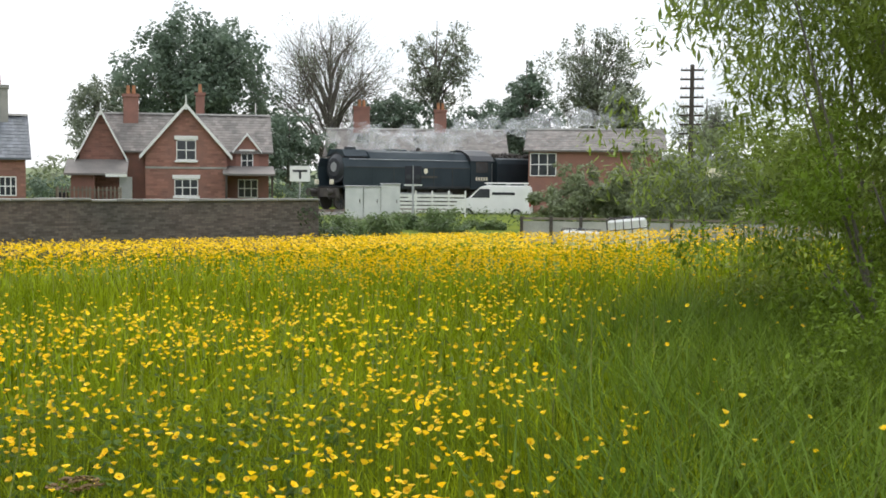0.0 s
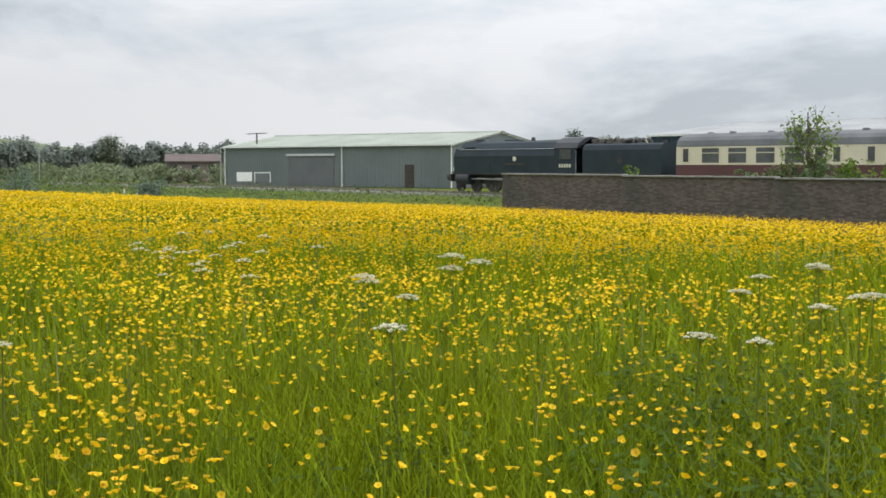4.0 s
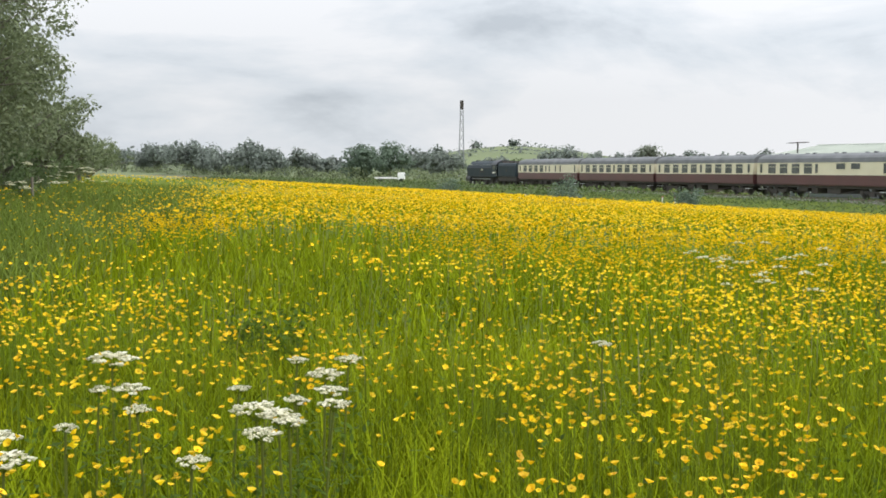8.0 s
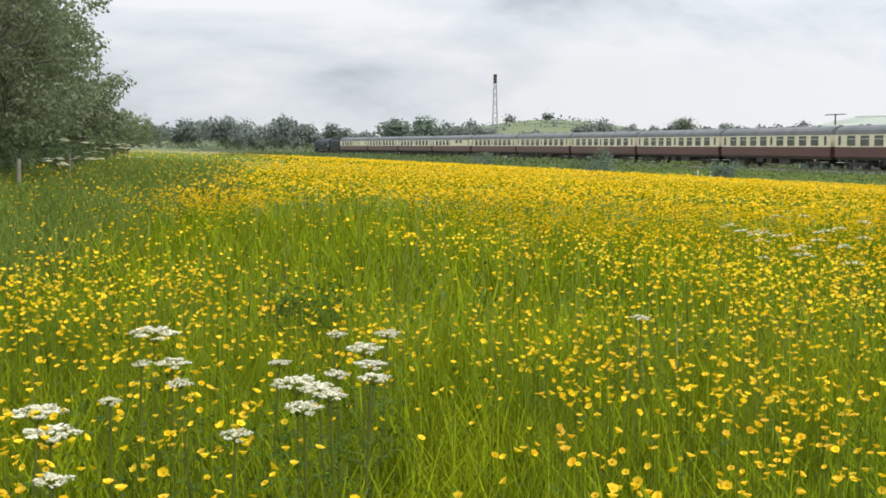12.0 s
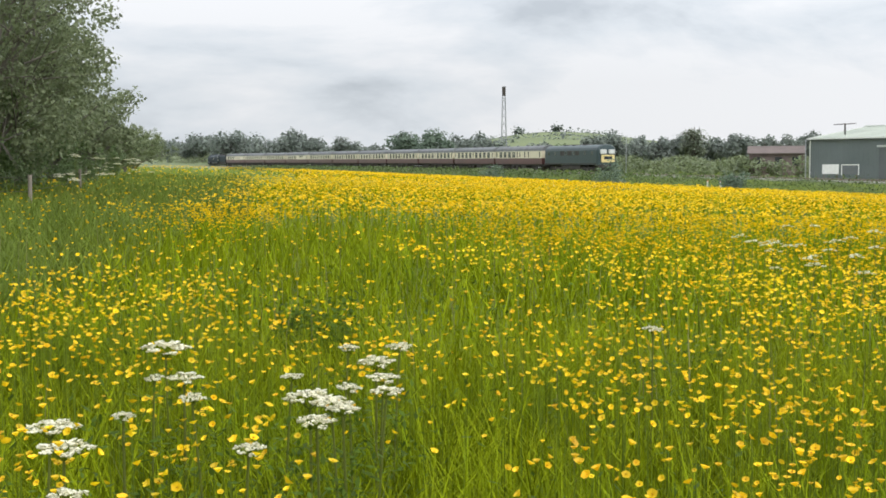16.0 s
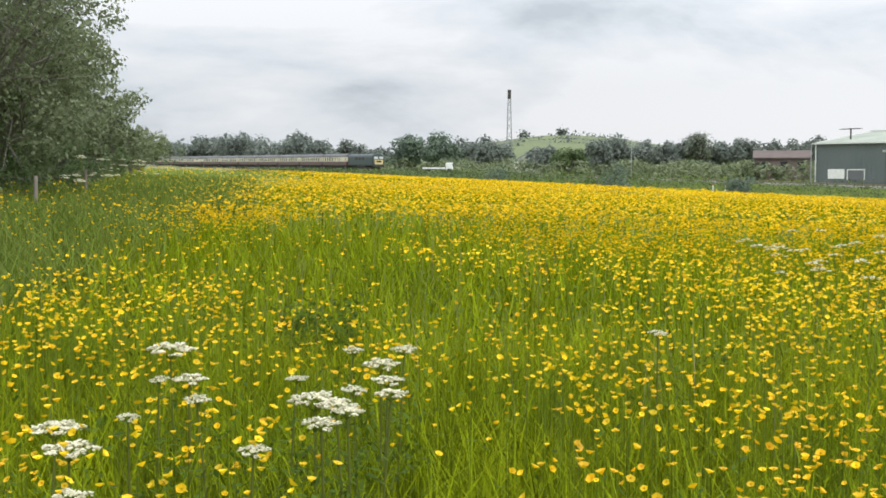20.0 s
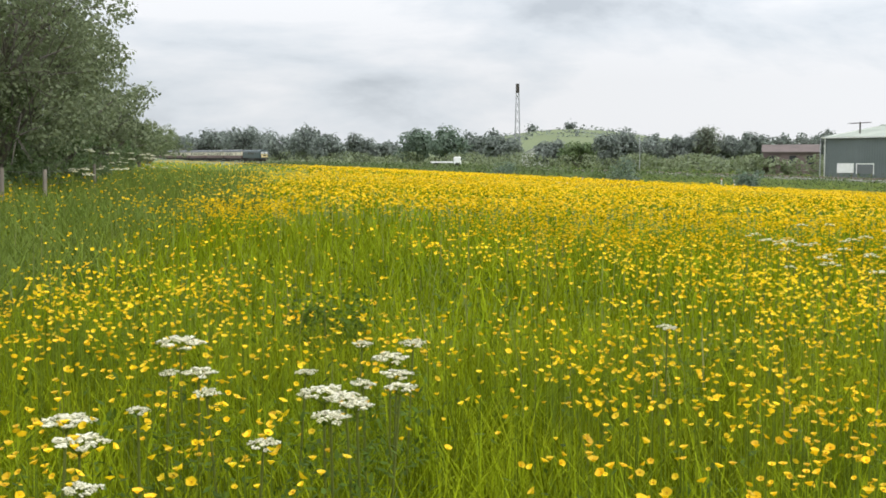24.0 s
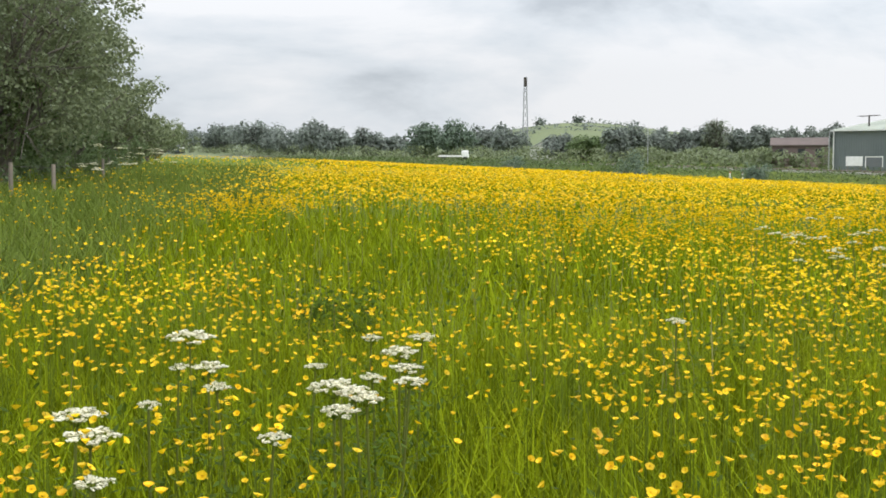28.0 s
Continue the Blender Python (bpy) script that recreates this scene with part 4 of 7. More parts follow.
def build_gabled_cottage():
    """The red cottage with white barge boards by the crossing. Front faces -y; x to the viewer's right."""
    m = stand(113.3, 80, 203.3)
    h = thing("gabled_cottage", m, "red brick cottage with steep gables and white barge boards", "house")
    # main range with its ridge along x, a cross gable in front and a wing at the left
    part("wall", prism([(0.0, 0), (0.0, 4.0), (3.0, 6.2), (6.0, 4.0), (6.0, 0)], -5.6, 5.3), M_BRICK, h)
    gable_roof(h, -5.6, 5.3, 0.0, 6.0, 4.0, 6.3, M_TILE)
    # cross gable
    gm = bmesh.new()
    prism([(-2.55, 0), (-2.55, 3.75), (0, 6.65), (2.55, 3.75), (2.55, 0)], 0, 4.2, gm)
    bmesh.ops.rotate(gm, cent=(0, 0, 0), matrix=Matrix.Rotation(radians(90), 3, "Z"), verts=gm.verts[:])
    bmesh.ops.translate(gm, vec=(0.0, -1.2, 0), verts=gm.verts[:])
    part("front_gable", gm, M_BRICK, h)
    holes = [(-0.9, 0.9, 3.0, 5.0), (-0.95, 0.95, 0.6, 2.3)]
    courses(h, -2.5, 2.5, 0.2, 6.5, -1.2, holes, lambda x: 6.55 - abs(x) * 1.137)
    for s in (-1, 1):
        bm = bmesh.new()
        vs = [bm.verts.new(q) for q in ((s * 2.85, -1.5, 3.45), (0, -1.5, 6.74), (0, 3.0, 6.74), (s * 2.85, 3.0, 3.45))]
        vs += [bm.verts.new((v.co.x, v.co.y, v.co.z - 0.1)) for v in vs]
        for q in ((0, 1, 2, 3), (7, 6, 5, 4), (0, 4, 5, 1), (1, 5, 6, 2), (2, 6, 7, 3), (3, 7, 4, 0)):
            bm.faces.new([vs[i] for i in q])
        part("gable_roof_slope", bm, M_TILE, h)
    bb = bmesh.new()
    for s in (-1, 1):
        v = [bb.verts.new((x, y, z + dz)) for y in (-1.58, -1.5) for x, z in ((s * 2.9, 3.42), (0, 6.78)) for dz in (-0.2, 0.06)]
        for q in ((0, 1, 3, 2), (4, 6, 7, 5), (0, 2, 6, 4), (1, 5, 7, 3), (0, 4, 5, 1), (2, 3, 7, 6)):
            bb.faces.new([v[i] for i in q])
    rod((0, -1.54, 6.4), (0, -1.54, 7.35), 0.06, 0.03, 6, bb)
    part("barge_board", bb, M_TRIM, h)
    sash(h, -0.62, 0.62, 3.2, 4.5, -1.21)
    sash(h, -0.75, 0.75, 0.9, 2.0, -1.21, 2)
    part("string_course", box(-2.56, 2.56, -1.24, -1.2, 2.65, 2.78), M_COPING, h)
    # left wing: a gable end facing the viewer, set back
    lw = bmesh.new()
    prism([(-1.35, 0), (-1.35, 3.7), (0, 6.2), (1.35, 3.7), (1.35, 0)], 0, 3.0, lw)
    bmesh.ops.rotate(lw, cent=(0, 0, 0), matrix=Matrix.Rotation(radians(90), 3, "Z"), verts=lw.verts[:])
    bmesh.ops.translate(lw, vec=(-5.3, -0.4, 0), verts=lw.verts[:])
    part("wing", lw, M_BRICK, h)
    courses(h, -6.6, -4.0, 0.2, 6.0, -0.4, (), lambda x: 6.1 - abs(x + 5.3) * 1.85)
    for s in (-1, 1):
        bm = bmesh.new()
        vs = [bm.verts.new(q) for q in ((-5.3 + s * 1.6, -0.7, 3.25), (-5.3, -0.7, 6.3), (-5.3, 2.9, 6.3), (-5.3 + s * 1.6, 2.9, 3.25))]
        vs += [bm.verts.new((v.co.x, v.co.y, v.co.z - 0.1)) for v in vs]
        for q in ((0, 1, 2, 3), (7, 6, 5, 4), (0, 4, 5, 1), (1, 5, 6, 2), (2, 6, 7, 3), (3, 7, 4, 0)):
            bm.faces.new([vs[i] for i in q])
        part("gable_roof_slope", bm, M_TILE, h)
    b2 = bmesh.new()
    for s in (-1, 1):
        v = [b2.verts.new((-5.3 + x, y, z + dz)) for y in (-0.78, -0.7) for x, z in ((s * 1.62, 3.22), (0, 6.34)) for dz in (-0.18, 0.06)]
        for q in ((0, 1, 3, 2), (4, 6, 7, 5), (0, 2, 6, 4), (1, 5, 7, 3), (0, 4, 5, 1), (2, 3, 7, 6)):
            b2.faces.new([v[i] for i in q])
    rod((-5.3, -0.74, 6.0), (-5.3, -0.74, 6.8), 0.05, 0.03, 6, b2)
    part("barge_board", b2, M_TRIM, h)
    # small dormer gable at the right
    dm = bmesh.new()
    prism([(-0.75, 2.2), (-0.75, 4.0), (0, 4.85), (0.75, 4.0), (0.75, 2.2)], 0, 1.6, dm)
    bmesh.ops.rotate(dm, cent=(0, 0, 0), matrix=Matrix.Rotation(radians(90), 3, "Z"), verts=dm.verts[:])
    bmesh.ops.translate(dm, vec=(3.9, -0.1, 0), verts=dm.verts[:])
    part("dormer", dm, M_BRICK, h)
    b3 = bmesh.new()
    for s in (-1, 1):
        v = [b3.verts.new((3.9 + x, y, z + dz)) for y in (-0.35, -0.1) for x, z in ((s * 0.95, 3.8), (0, 4.98)) for dz in (-0.12, 0.05)]
        for q in ((0, 1, 3, 2), (4, 6, 7, 5), (0, 2, 6, 4), (1, 5, 7, 3), (0, 4, 5, 1), (2, 3, 7, 6)):
            b3.faces.new([v[i] for i in q])
    part("dormer_barge_board", b3, M_TRIM, h)
    sash(h, 3.5, 4.3, 2.75, 3.7, -0.11)
    # porches
    pr = bmesh.new()
    prism([(-2.4, 2.25), (-0.1, 2.75), (-0.1, 2.87), (-2.4, 2.37)], 2.3, 5.6, pr)
    part("porch_roof", pr, M_TILE, h)
    for x in (2.5, 5.4):
        part("porch_post", box(x - 0.07, x + 0.07, -2.3, -2.16, 0, 2.3), M_DARKWOOD, h)
    sash(h, 3.3, 4.6, 0.8, 2.0, -0.02, 2, False)
    lp = bmesh.new()
    prism([(-2.6, 2.2), (-0.4, 3.1), (-0.4, 3.22), (-2.6, 2.32)], -7.4, -3.6, lp)
    part("porch_roof", lp, M_TILE, h)
    part("porch_wall", box(-7.0, -5.6, -2.3, -0.4, 0, 2.3), M_BRICK, h)
    part("porch_gable_board", box(-4.9, -3.6, -2.68, -2.6, 2.1, 2.3), M_TRIM, h)
    part("front_door", box(-4.2, -3.4, -0.48, -0.42, 0, 2.1), M_GREYPAINT, h, "pale grey front door")
    part("water_butt", rod((-7.6, -1.2, 0), (-7.6, -1.2, 1.1), 0.35, 0.35, 14), M_SIGN, h)
    chimney(h, -3.6, 2.6, 5.3, 7.7, 0.95, 2)
    chimney(h, 0.9, 4.2, 5.6, 8.0, 0.6, 1)
    part("finial", rod((4.6, 3, 6.2), (4.6, 3, 7.2), 0.04, 0.03, 6), M_TRIM, h)
    pf = thing("picket_fence", m @ Matrix.Translation((-5.8, -3.4, 0)), "low weathered picket fence before the cottage porch", "fence")
    for k in range(16):
        x = -1.9 + 0.24 * k
        part("picket", prism([(-0.012, 0.3), (0.012, 0.3), (0.012, 1.5), (-0.012, 1.5)], x, x + 0.09), M_POSTWOOD, pf)
    for z in (0.6, 1.25):
        part("rail", box(-1.95, 1.85, 0.013, 0.06, z, z + 0.08), M_POSTWOOD, pf)
    for x in (-1.95, 0.0, 1.85):
        part("post", box(x - 0.05, x + 0.05, 0.061, 0.16, 0, 1.45), M_POSTWOOD, pf)


def build_low_cottage():
    """The long cottage with end chimneys; front faces -y."""
    h = thing("low_cottage", stand(102.6, 72, 192.6), "single-storey brick cottage with slate roof and tall end chimneys", "house")
    part("wall", prism([(0, 0), (0, 3.4), (2.6, 5.6), (5.2, 3.4), (5.2, 0)], -4.9, 4.6), M_BRICK, h)
    courses(h, -4.9, 4.6, 0.2, 3.25, 0.0, [(-1.9, -0.4, 0.8, 2.3), (1.3, 2.5, 0.8, 2.3), (2.8, 4.3, 0.8, 2.3)])
    gable_roof(h, -4.9, 4.6, 0, 5.2, 3.4, 5.65, M_SLATE)
    sash(h, -1.75, -0.45, 1.0, 2.1, -0.01, 3, False)
    sash(h, 1.4, 2.3, 1.0, 2.1, -0.01, 1, False)
    sash(h, 2.9, 4.1, 1.0, 2.1, -0.01, 3, False)
    chimney(h, -4.75, 2.6, 4.6, 7.6, 0.95, 1)
    chimney(h, 3.3, 2.6, 4.9, 7.5, 1.0, 1, M_COPING)
    b = thing("slate_outhouse", stand(98.2, 73.5, 190.0), "low outhouse with grey slate roof and dark boarded front", "outbuilding")
    part("wall", prism([(0, 0), (0, 2.2), (3.4, 3.9), (3.4, 0)], -4.6, 0.6), M_SHEDBLUE, b)
    core = bmesh.new()
    prism([(-0.3, 2.15), (3.6, 4.1), (3.6, 4.2), (-0.3, 2.25)], -4.9, 0.7, core)
    r = part("roof", core, M_SLATE, b)
    v, f = slates(-4.9, 0.7, -0.3, 2.22, 3.6, 4.17, 14, 0.3)
    tagged(part("slate_covering", mesh_from("slate_covering", v, f, M_SLATE), None, r), kind="stuff")


def build_crossing_buildings():
    b = thing("brick_goods_building", stand(124.0, 97, 214.0), "long brown-roofed brick building behind the railway", "building")
    part("wall", prism([(0, 0), (0, 4.0), (4, 6.1), (8, 4.0), (8, 0)], -7.2, 7.2), M_BRICK, b)
    gable_roof(b, -7.2, 7.2, 0, 8, 4.0, 6.2, M_TILE)
    for x in (-5.5, -2.5, 0.5, 3.5):
        sash(b, x, x + 1.1, 2.4, 3.6, -0.01, 1, False)
    chimney(b, -4.6, 4, 5.6, 8.2, 1.3, 2)
    chimney(b, 2.0, 4, 5.6, 8.0, 1.0, 2)
    b = thing("low_brick_building", stand(132.5, 78, 222.5), "low brick building with shallow brown roof and white window", "building")
    part("wall", prism([(0, 0), (0, 4.2), (3, 5.5), (6, 4.2), (6, 0)], -4.2, 4.3), M_BRICK, b)
    gable_roof(b, -4.2, 4.3, 0, 6, 4.2, 5.5, M_TILE)
    sash(b, -4.1, -2.4, 2.4, 3.9, -0.01, 2, False)


build_gabled_cottage()
build_low_cottage()
build_crossing_buildings()


# ---- things by the level crossing ----
def build_crossing_things():
    cab = thing("relay_cabinet", stand(122.1, 64, 212), "pale grey steel relay cabinets beside the railway", "equipment cabinet")
    for k, (x0, x1, top) in enumerate(((-1.45, -0.5, 1.75), (-0.48, 0.42, 1.75), (0.44, 1.45, 1.88))):
        body = part("cabinet_body", box(x0, x1, -0.4, 0.4, 0.1, top, bevel=0.02), M_GREYPAINT, cab)
        part("cabinet_door", box(x0 + 0.06, x1 - 0.06, -0.425, -0.4, 0.2, top - 0.1), M_GREYPAINT, body)
        part("cabinet_roof", box(x0 - 0.04, x1 + 0.02, -0.46, 0.46, top, top + 0.06), M_STEEL, body)
        part("handle", box(x1 - 0.2, x1 - 0.16, -0.45, -0.425, 0.9, 1.1), M_IRON, body)
    part("plinth", box(-1.5, 1.5, -0.5, 0.5, -0.3, 0.1), M_CONCRETE, cab)

    van = thing("white_van", stand(127.8, 75, 224, 0.3), "white panel van with roof rack waiting at the crossing", "van")
    side = [(-2.3, 0.35), (-2.38, 0.8), (-2.1, 1.15), (-1.45, 1.3), (-0.75, 1.98), (-0.4, 2.08), (2.25, 2.06), (2.35, 1.7), (2.38, 0.35)]
    bm = bmesh.new()
    a = [bm.verts.new((x, -0.93, z)) for x, z in side]
    b = [bm.verts.new((x, 0.93, z)) for x, z in side]
    bm.faces.new(a)
    bm.faces.new(b[::-1])
    for i in range(len(a)):
        j = (i + 1) % len(a)
        bm.faces.new((a[j], a[i], b[i], b[j]))
    bmesh.ops.recalc_face_normals(bm, faces=bm.faces[:])
    bmesh.ops.bevel(bm, geom=bm.edges[:], offset=0.05, segments=2, affect="EDGES")
    part("body", bm, M_VANWHITE, van)
    for s in (-1, 1):
        sw = bmesh.new()
        vs = [sw.verts.new((x, s * y, z)) for y in (0.92, 0.945) for x, z in ((-1.3, 1.32), (-0.78, 1.86), (-0.15, 1.86), (-0.15, 1.32))]
        for q in ((0, 1, 2, 3), (7, 6, 5, 4), (0, 4, 5, 1), (1, 5, 6, 2), (2, 6, 7, 3), (3, 7, 4, 0)):
            sw.faces.new([vs[i] for i in q])
        part("side_window", sw, M_DARKWIN, van)
        part("lettering", box(0.0, 1.4, s * 0.936 - 0.006, s * 0.936 + 0.006, 1.5, 1.66), M_SIGN, van, "dark bar of lettering")
        for x in (-1.5, 1.5):
            w = part("wheel", rod((x, s * 0.72, 0.33), (x, s * 0.95, 0.33), 0.33, 0.33, 18), M_TYRE, van)
            part("rim", rod((x, s * 0.93, 0.33), (x, s * 0.97, 0.33), 0.2, 0.2, 12), M_STEEL, w)
    part("windscreen", box(-0.03, 0.03, -0.8, 0.8, 0.0, 0.85), M_DARKWIN, van).matrix_local = pose(-1.44, 0, 1.31, 0, 45, 0)
    part("rear_lamp", box(2.3, 2.4, -0.95, -0.8, 0.8, 1.3), M_RED, van)
    rack = bmesh.new()
    for y in (-0.7, 0.7):
        rod((-0.5, y, 2.22), (2.1, y, 2.22), 0.04, 0.04, 6, rack)
    for x in (-0.3, 0.9, 2.0):
        rod((x, -0.75, 2.22), (x, 0.75, 2.22), 0.03, 0.03, 6, rack)
        for y in (-0.7, 0.7):
            rod((x, y, 2.04), (x, y, 2.22), 0.03, 0.03, 5, rack)
    part("roof_rack", rack, M_TRIM, van)

    sg = thing("crossing_sign", stand(118.62, 70, 209), "square white crossing sign on a post", "sign")
    part("post", rod((0, 0, 0), (0, 0, 2.9), 0.05, 0.05, 8), M_STEEL, sg)
    part("sign_board", box(-0.58, 0.58, -0.08, -0.05, 1.95, 2.85), M_TRIM, sg)
    bars = bmesh.new()
    box(-0.42, 0.42, -0.1, -0.081, 2.5, 2.62, bars)
    box(-0.05, 0.07, -0.1, -0.081, 2.1, 2.5, bars)
    part("sign_bars", bars, M_SIGN, sg)

    lt = thing("crossing_light", stand(124.0, 66, 213), "level crossing light on a striped post", "signal")
    part("post", rod((0, 0, 0), (0, 0, 2.9), 0.07, 0.07, 8), M_STEEL, lt)
    bd = part("backing_board", box(-0.45, 0.45, -0.06, 0.0, 1.9, 2.9), M_SIGN, lt)
    for x in (-0.25, 0.25):
        part("lamp", rod((x, -0.06, 2.3), (x, -0.16, 2.3), 0.13, 0.15, 12), M_BLACK, bd)
    part("edge_strip", box(-0.5, 0.5, -0.04, -0.02, 1.82, 1.9), M_TRIM, lt)
    part("reflector_board", box(-0.25, 0.25, -0.05, 0.0, 1.0, 1.35), M_TRIM, lt)

    # white barrier and parapet of the crossing
    br = thing("crossing_barrier", stand(124.9, 69, 215), "white boarded crossing gate", "gate")
    for k in range(5):
        part("board", box(-1.9, 1.9, -0.03, 0.03, 0.25 + k * 0.22, 0.4 + k * 0.22), M_TRIM, br)
    for x in (-1.9, -0.95, 0, 0.95, 1.9):
        part("post", box(x - 0.05, x + 0.05, 0.03, 0.12, 0, 1.5), M_TRIM, br)

    # panel fence with posts
    fe = thing("panel_fence", stand(137.3, 46, 224), "low fence of pale panels between dark posts", "fence")
    for k in range(12):
        x = -6.4 + k * 1.12
        part("panel", box(x + 0.05, x + 1.07, -0.02, 0.02, -0.1, 0.72), M_CONCRETE, fe)
        part("post", box(x - 0.06, x + 0.06, -0.07, 0.07, -0.3, 0.9, bevel=0.01), M_DARKWOOD, fe)
    part("top_rail", box(-6.4, 7.1, -0.05, 0.05, 0.78, 0.86), M_POSTWOOD, fe)

    for az, d, tilt, lift in ((134.5, 36.5, -6, -0.05), (132.2, 37.0, 2, -0.35)):
        ib = thing("water_tote", stand(az, d, 222) @ pose(0, 0, lift, 0, tilt, 0), "white plastic water tank in a wire cage", "water tank", "tanks by the fence")
        part("tank", box(-0.56, 0.56, -0.46, 0.46, 0.14, 1.0, bevel=0.07), M_PLASTIC, ib)
        part("pallet", box(-0.6, 0.6, -0.5, 0.5, 0.0, 0.12), M_PLASTIC, ib)
        cg = bmesh.new()
        for k in range(6):
            x = -0.59 + k * 0.236
            for y in (-0.49, 0.49):
                rod((x, y, 0.1), (x, y, 1.02), 0.014, 0.014, 5, cg)
        for z in (0.15, 0.42, 0.7, 1.02):
            for y in (-0.49, 0.49):
                rod((-0.6, y, z), (0.6, y, z), 0.014, 0.014, 5, cg)
            for x in (-0.59, 0.59):
                rod((x, -0.5, z), (x, 0.5, z), 0.014, 0.014, 5, cg)
        part("cage", cg, M_IRON, ib)
        part("cap", rod((0, 0, 1.0), (0, 0, 1.06), 0.1, 0.1, 12), M_BLACK, ib)

    po = thing("telegraph_pole", stand(137.0, 66, 0), "tall dark telegraph pole with many cross arms", "telegraph pole")
    part("pole", rod((0, 0, -0.3), (0, 0, 8.5), 0.16, 0.11, 10), M_DARKWOOD, po)
    turn = pose(0, 0, 0, 0, 0, -47)
    for k in range(8):
        z = 8.2 - k * 0.48
        arm = part("cross_arm", box(-0.62, 0.62, -0.05, 0.05, z - 0.05, z + 0.05), M_DARKWOOD, po)
        arm.matrix_local = turn
        ins = bmesh.new()
        for x in (-0.55, -0.3, 0.3, 0.55):
            rod((x, 0, z + 0.05), (x, 0, z + 0.18), 0.035, 0.025, 6, ins)
        part("insulator", ins, M_GREYPAINT, arm)


build_crossing_things()


# ---- trees, bushes ----
def leaves(points, size, rng, droop=0.3, length=1.6, out=None):
    """One folded leaf at each point; with out given it lies over the crown's lumps, roughly square to that way."""
    n = len(points)
    a = rng.uniform(0, 2 * np.pi, n)
    tilt = rng.uniform(-0.9, 0.5, n) - droop
    s = size * rng.uniform(0.6, 1.4, n)
    u = np.stack([np.cos(a) * np.cos(tilt), np.sin(a) * np.cos(tilt), np.sin(tilt)], -1)
    w = np.stack([-np.sin(a), np.cos(a), rng.uniform(-0.5, 0.5, n)], -1)
    if out is not None:
        nn = out + rng.normal(0, 0.45, (n, 3)) + np.array([0, 0, 0.35])
        nn /= np.linalg.norm(nn, axis=1)[:, None]
        u = u - nn * (u * nn).sum(1)[:, None]
        u /= np.linalg.norm(u, axis=1)[:, None] + 1e-6
        w = np.cross(nn, u)
    p1 = points + u * (s * length)[:, None]
    mid = points + u * (s * length * 0.5)[:, None]
    l, r = mid + w * (s * 0.5)[:, None], mid - w * (s * 0.5)[:, None]
    v = np.stack([points, r, p1, l], 1).reshape(-1, 3)
    return v, np.arange(n * 4).reshape(n, 4)


def crown_points(blobs, n, rng, shell=0.55, sprays=0):
    """Points in the outer shells of a set of balls (x, y, z, r), more on the larger, and the way out at each.
    With sprays the leaves of each ball gather in that many small tufts on its shell."""
    b = np.array(blobs, float)
    if sprays:
        d = rng.normal(size=(len(b) * sprays, 3)) + np.array([0, 0, 0.25])
        d /= np.linalg.norm(d, axis=1)[:, None]
        big = np.repeat(b, sprays, 0)
        r = big[:, 3] * rng.uniform(0.6, 1.08, len(big))
        b = np.concatenate([big[:, :3] + d * r[:, None], (big[:, 3] * rng.uniform(0.16, 0.34, len(big)))[:, None]], 1)
    k = rng.choice(len(b), n, p=b[:, 3] ** 2 / (b[:, 3] ** 2).sum())
    d = rng.normal(size=(n, 3))
    d /= np.linalg.norm(d, axis=1)[:, None]
    r = b[k, 3] * (1 - shell * rng.random(n) ** 1.6) * np.clip(1 + 0.09 * rng.normal(size=n), 0.8, 1.16)
    return b[k, :3] + d * r[:, None], d


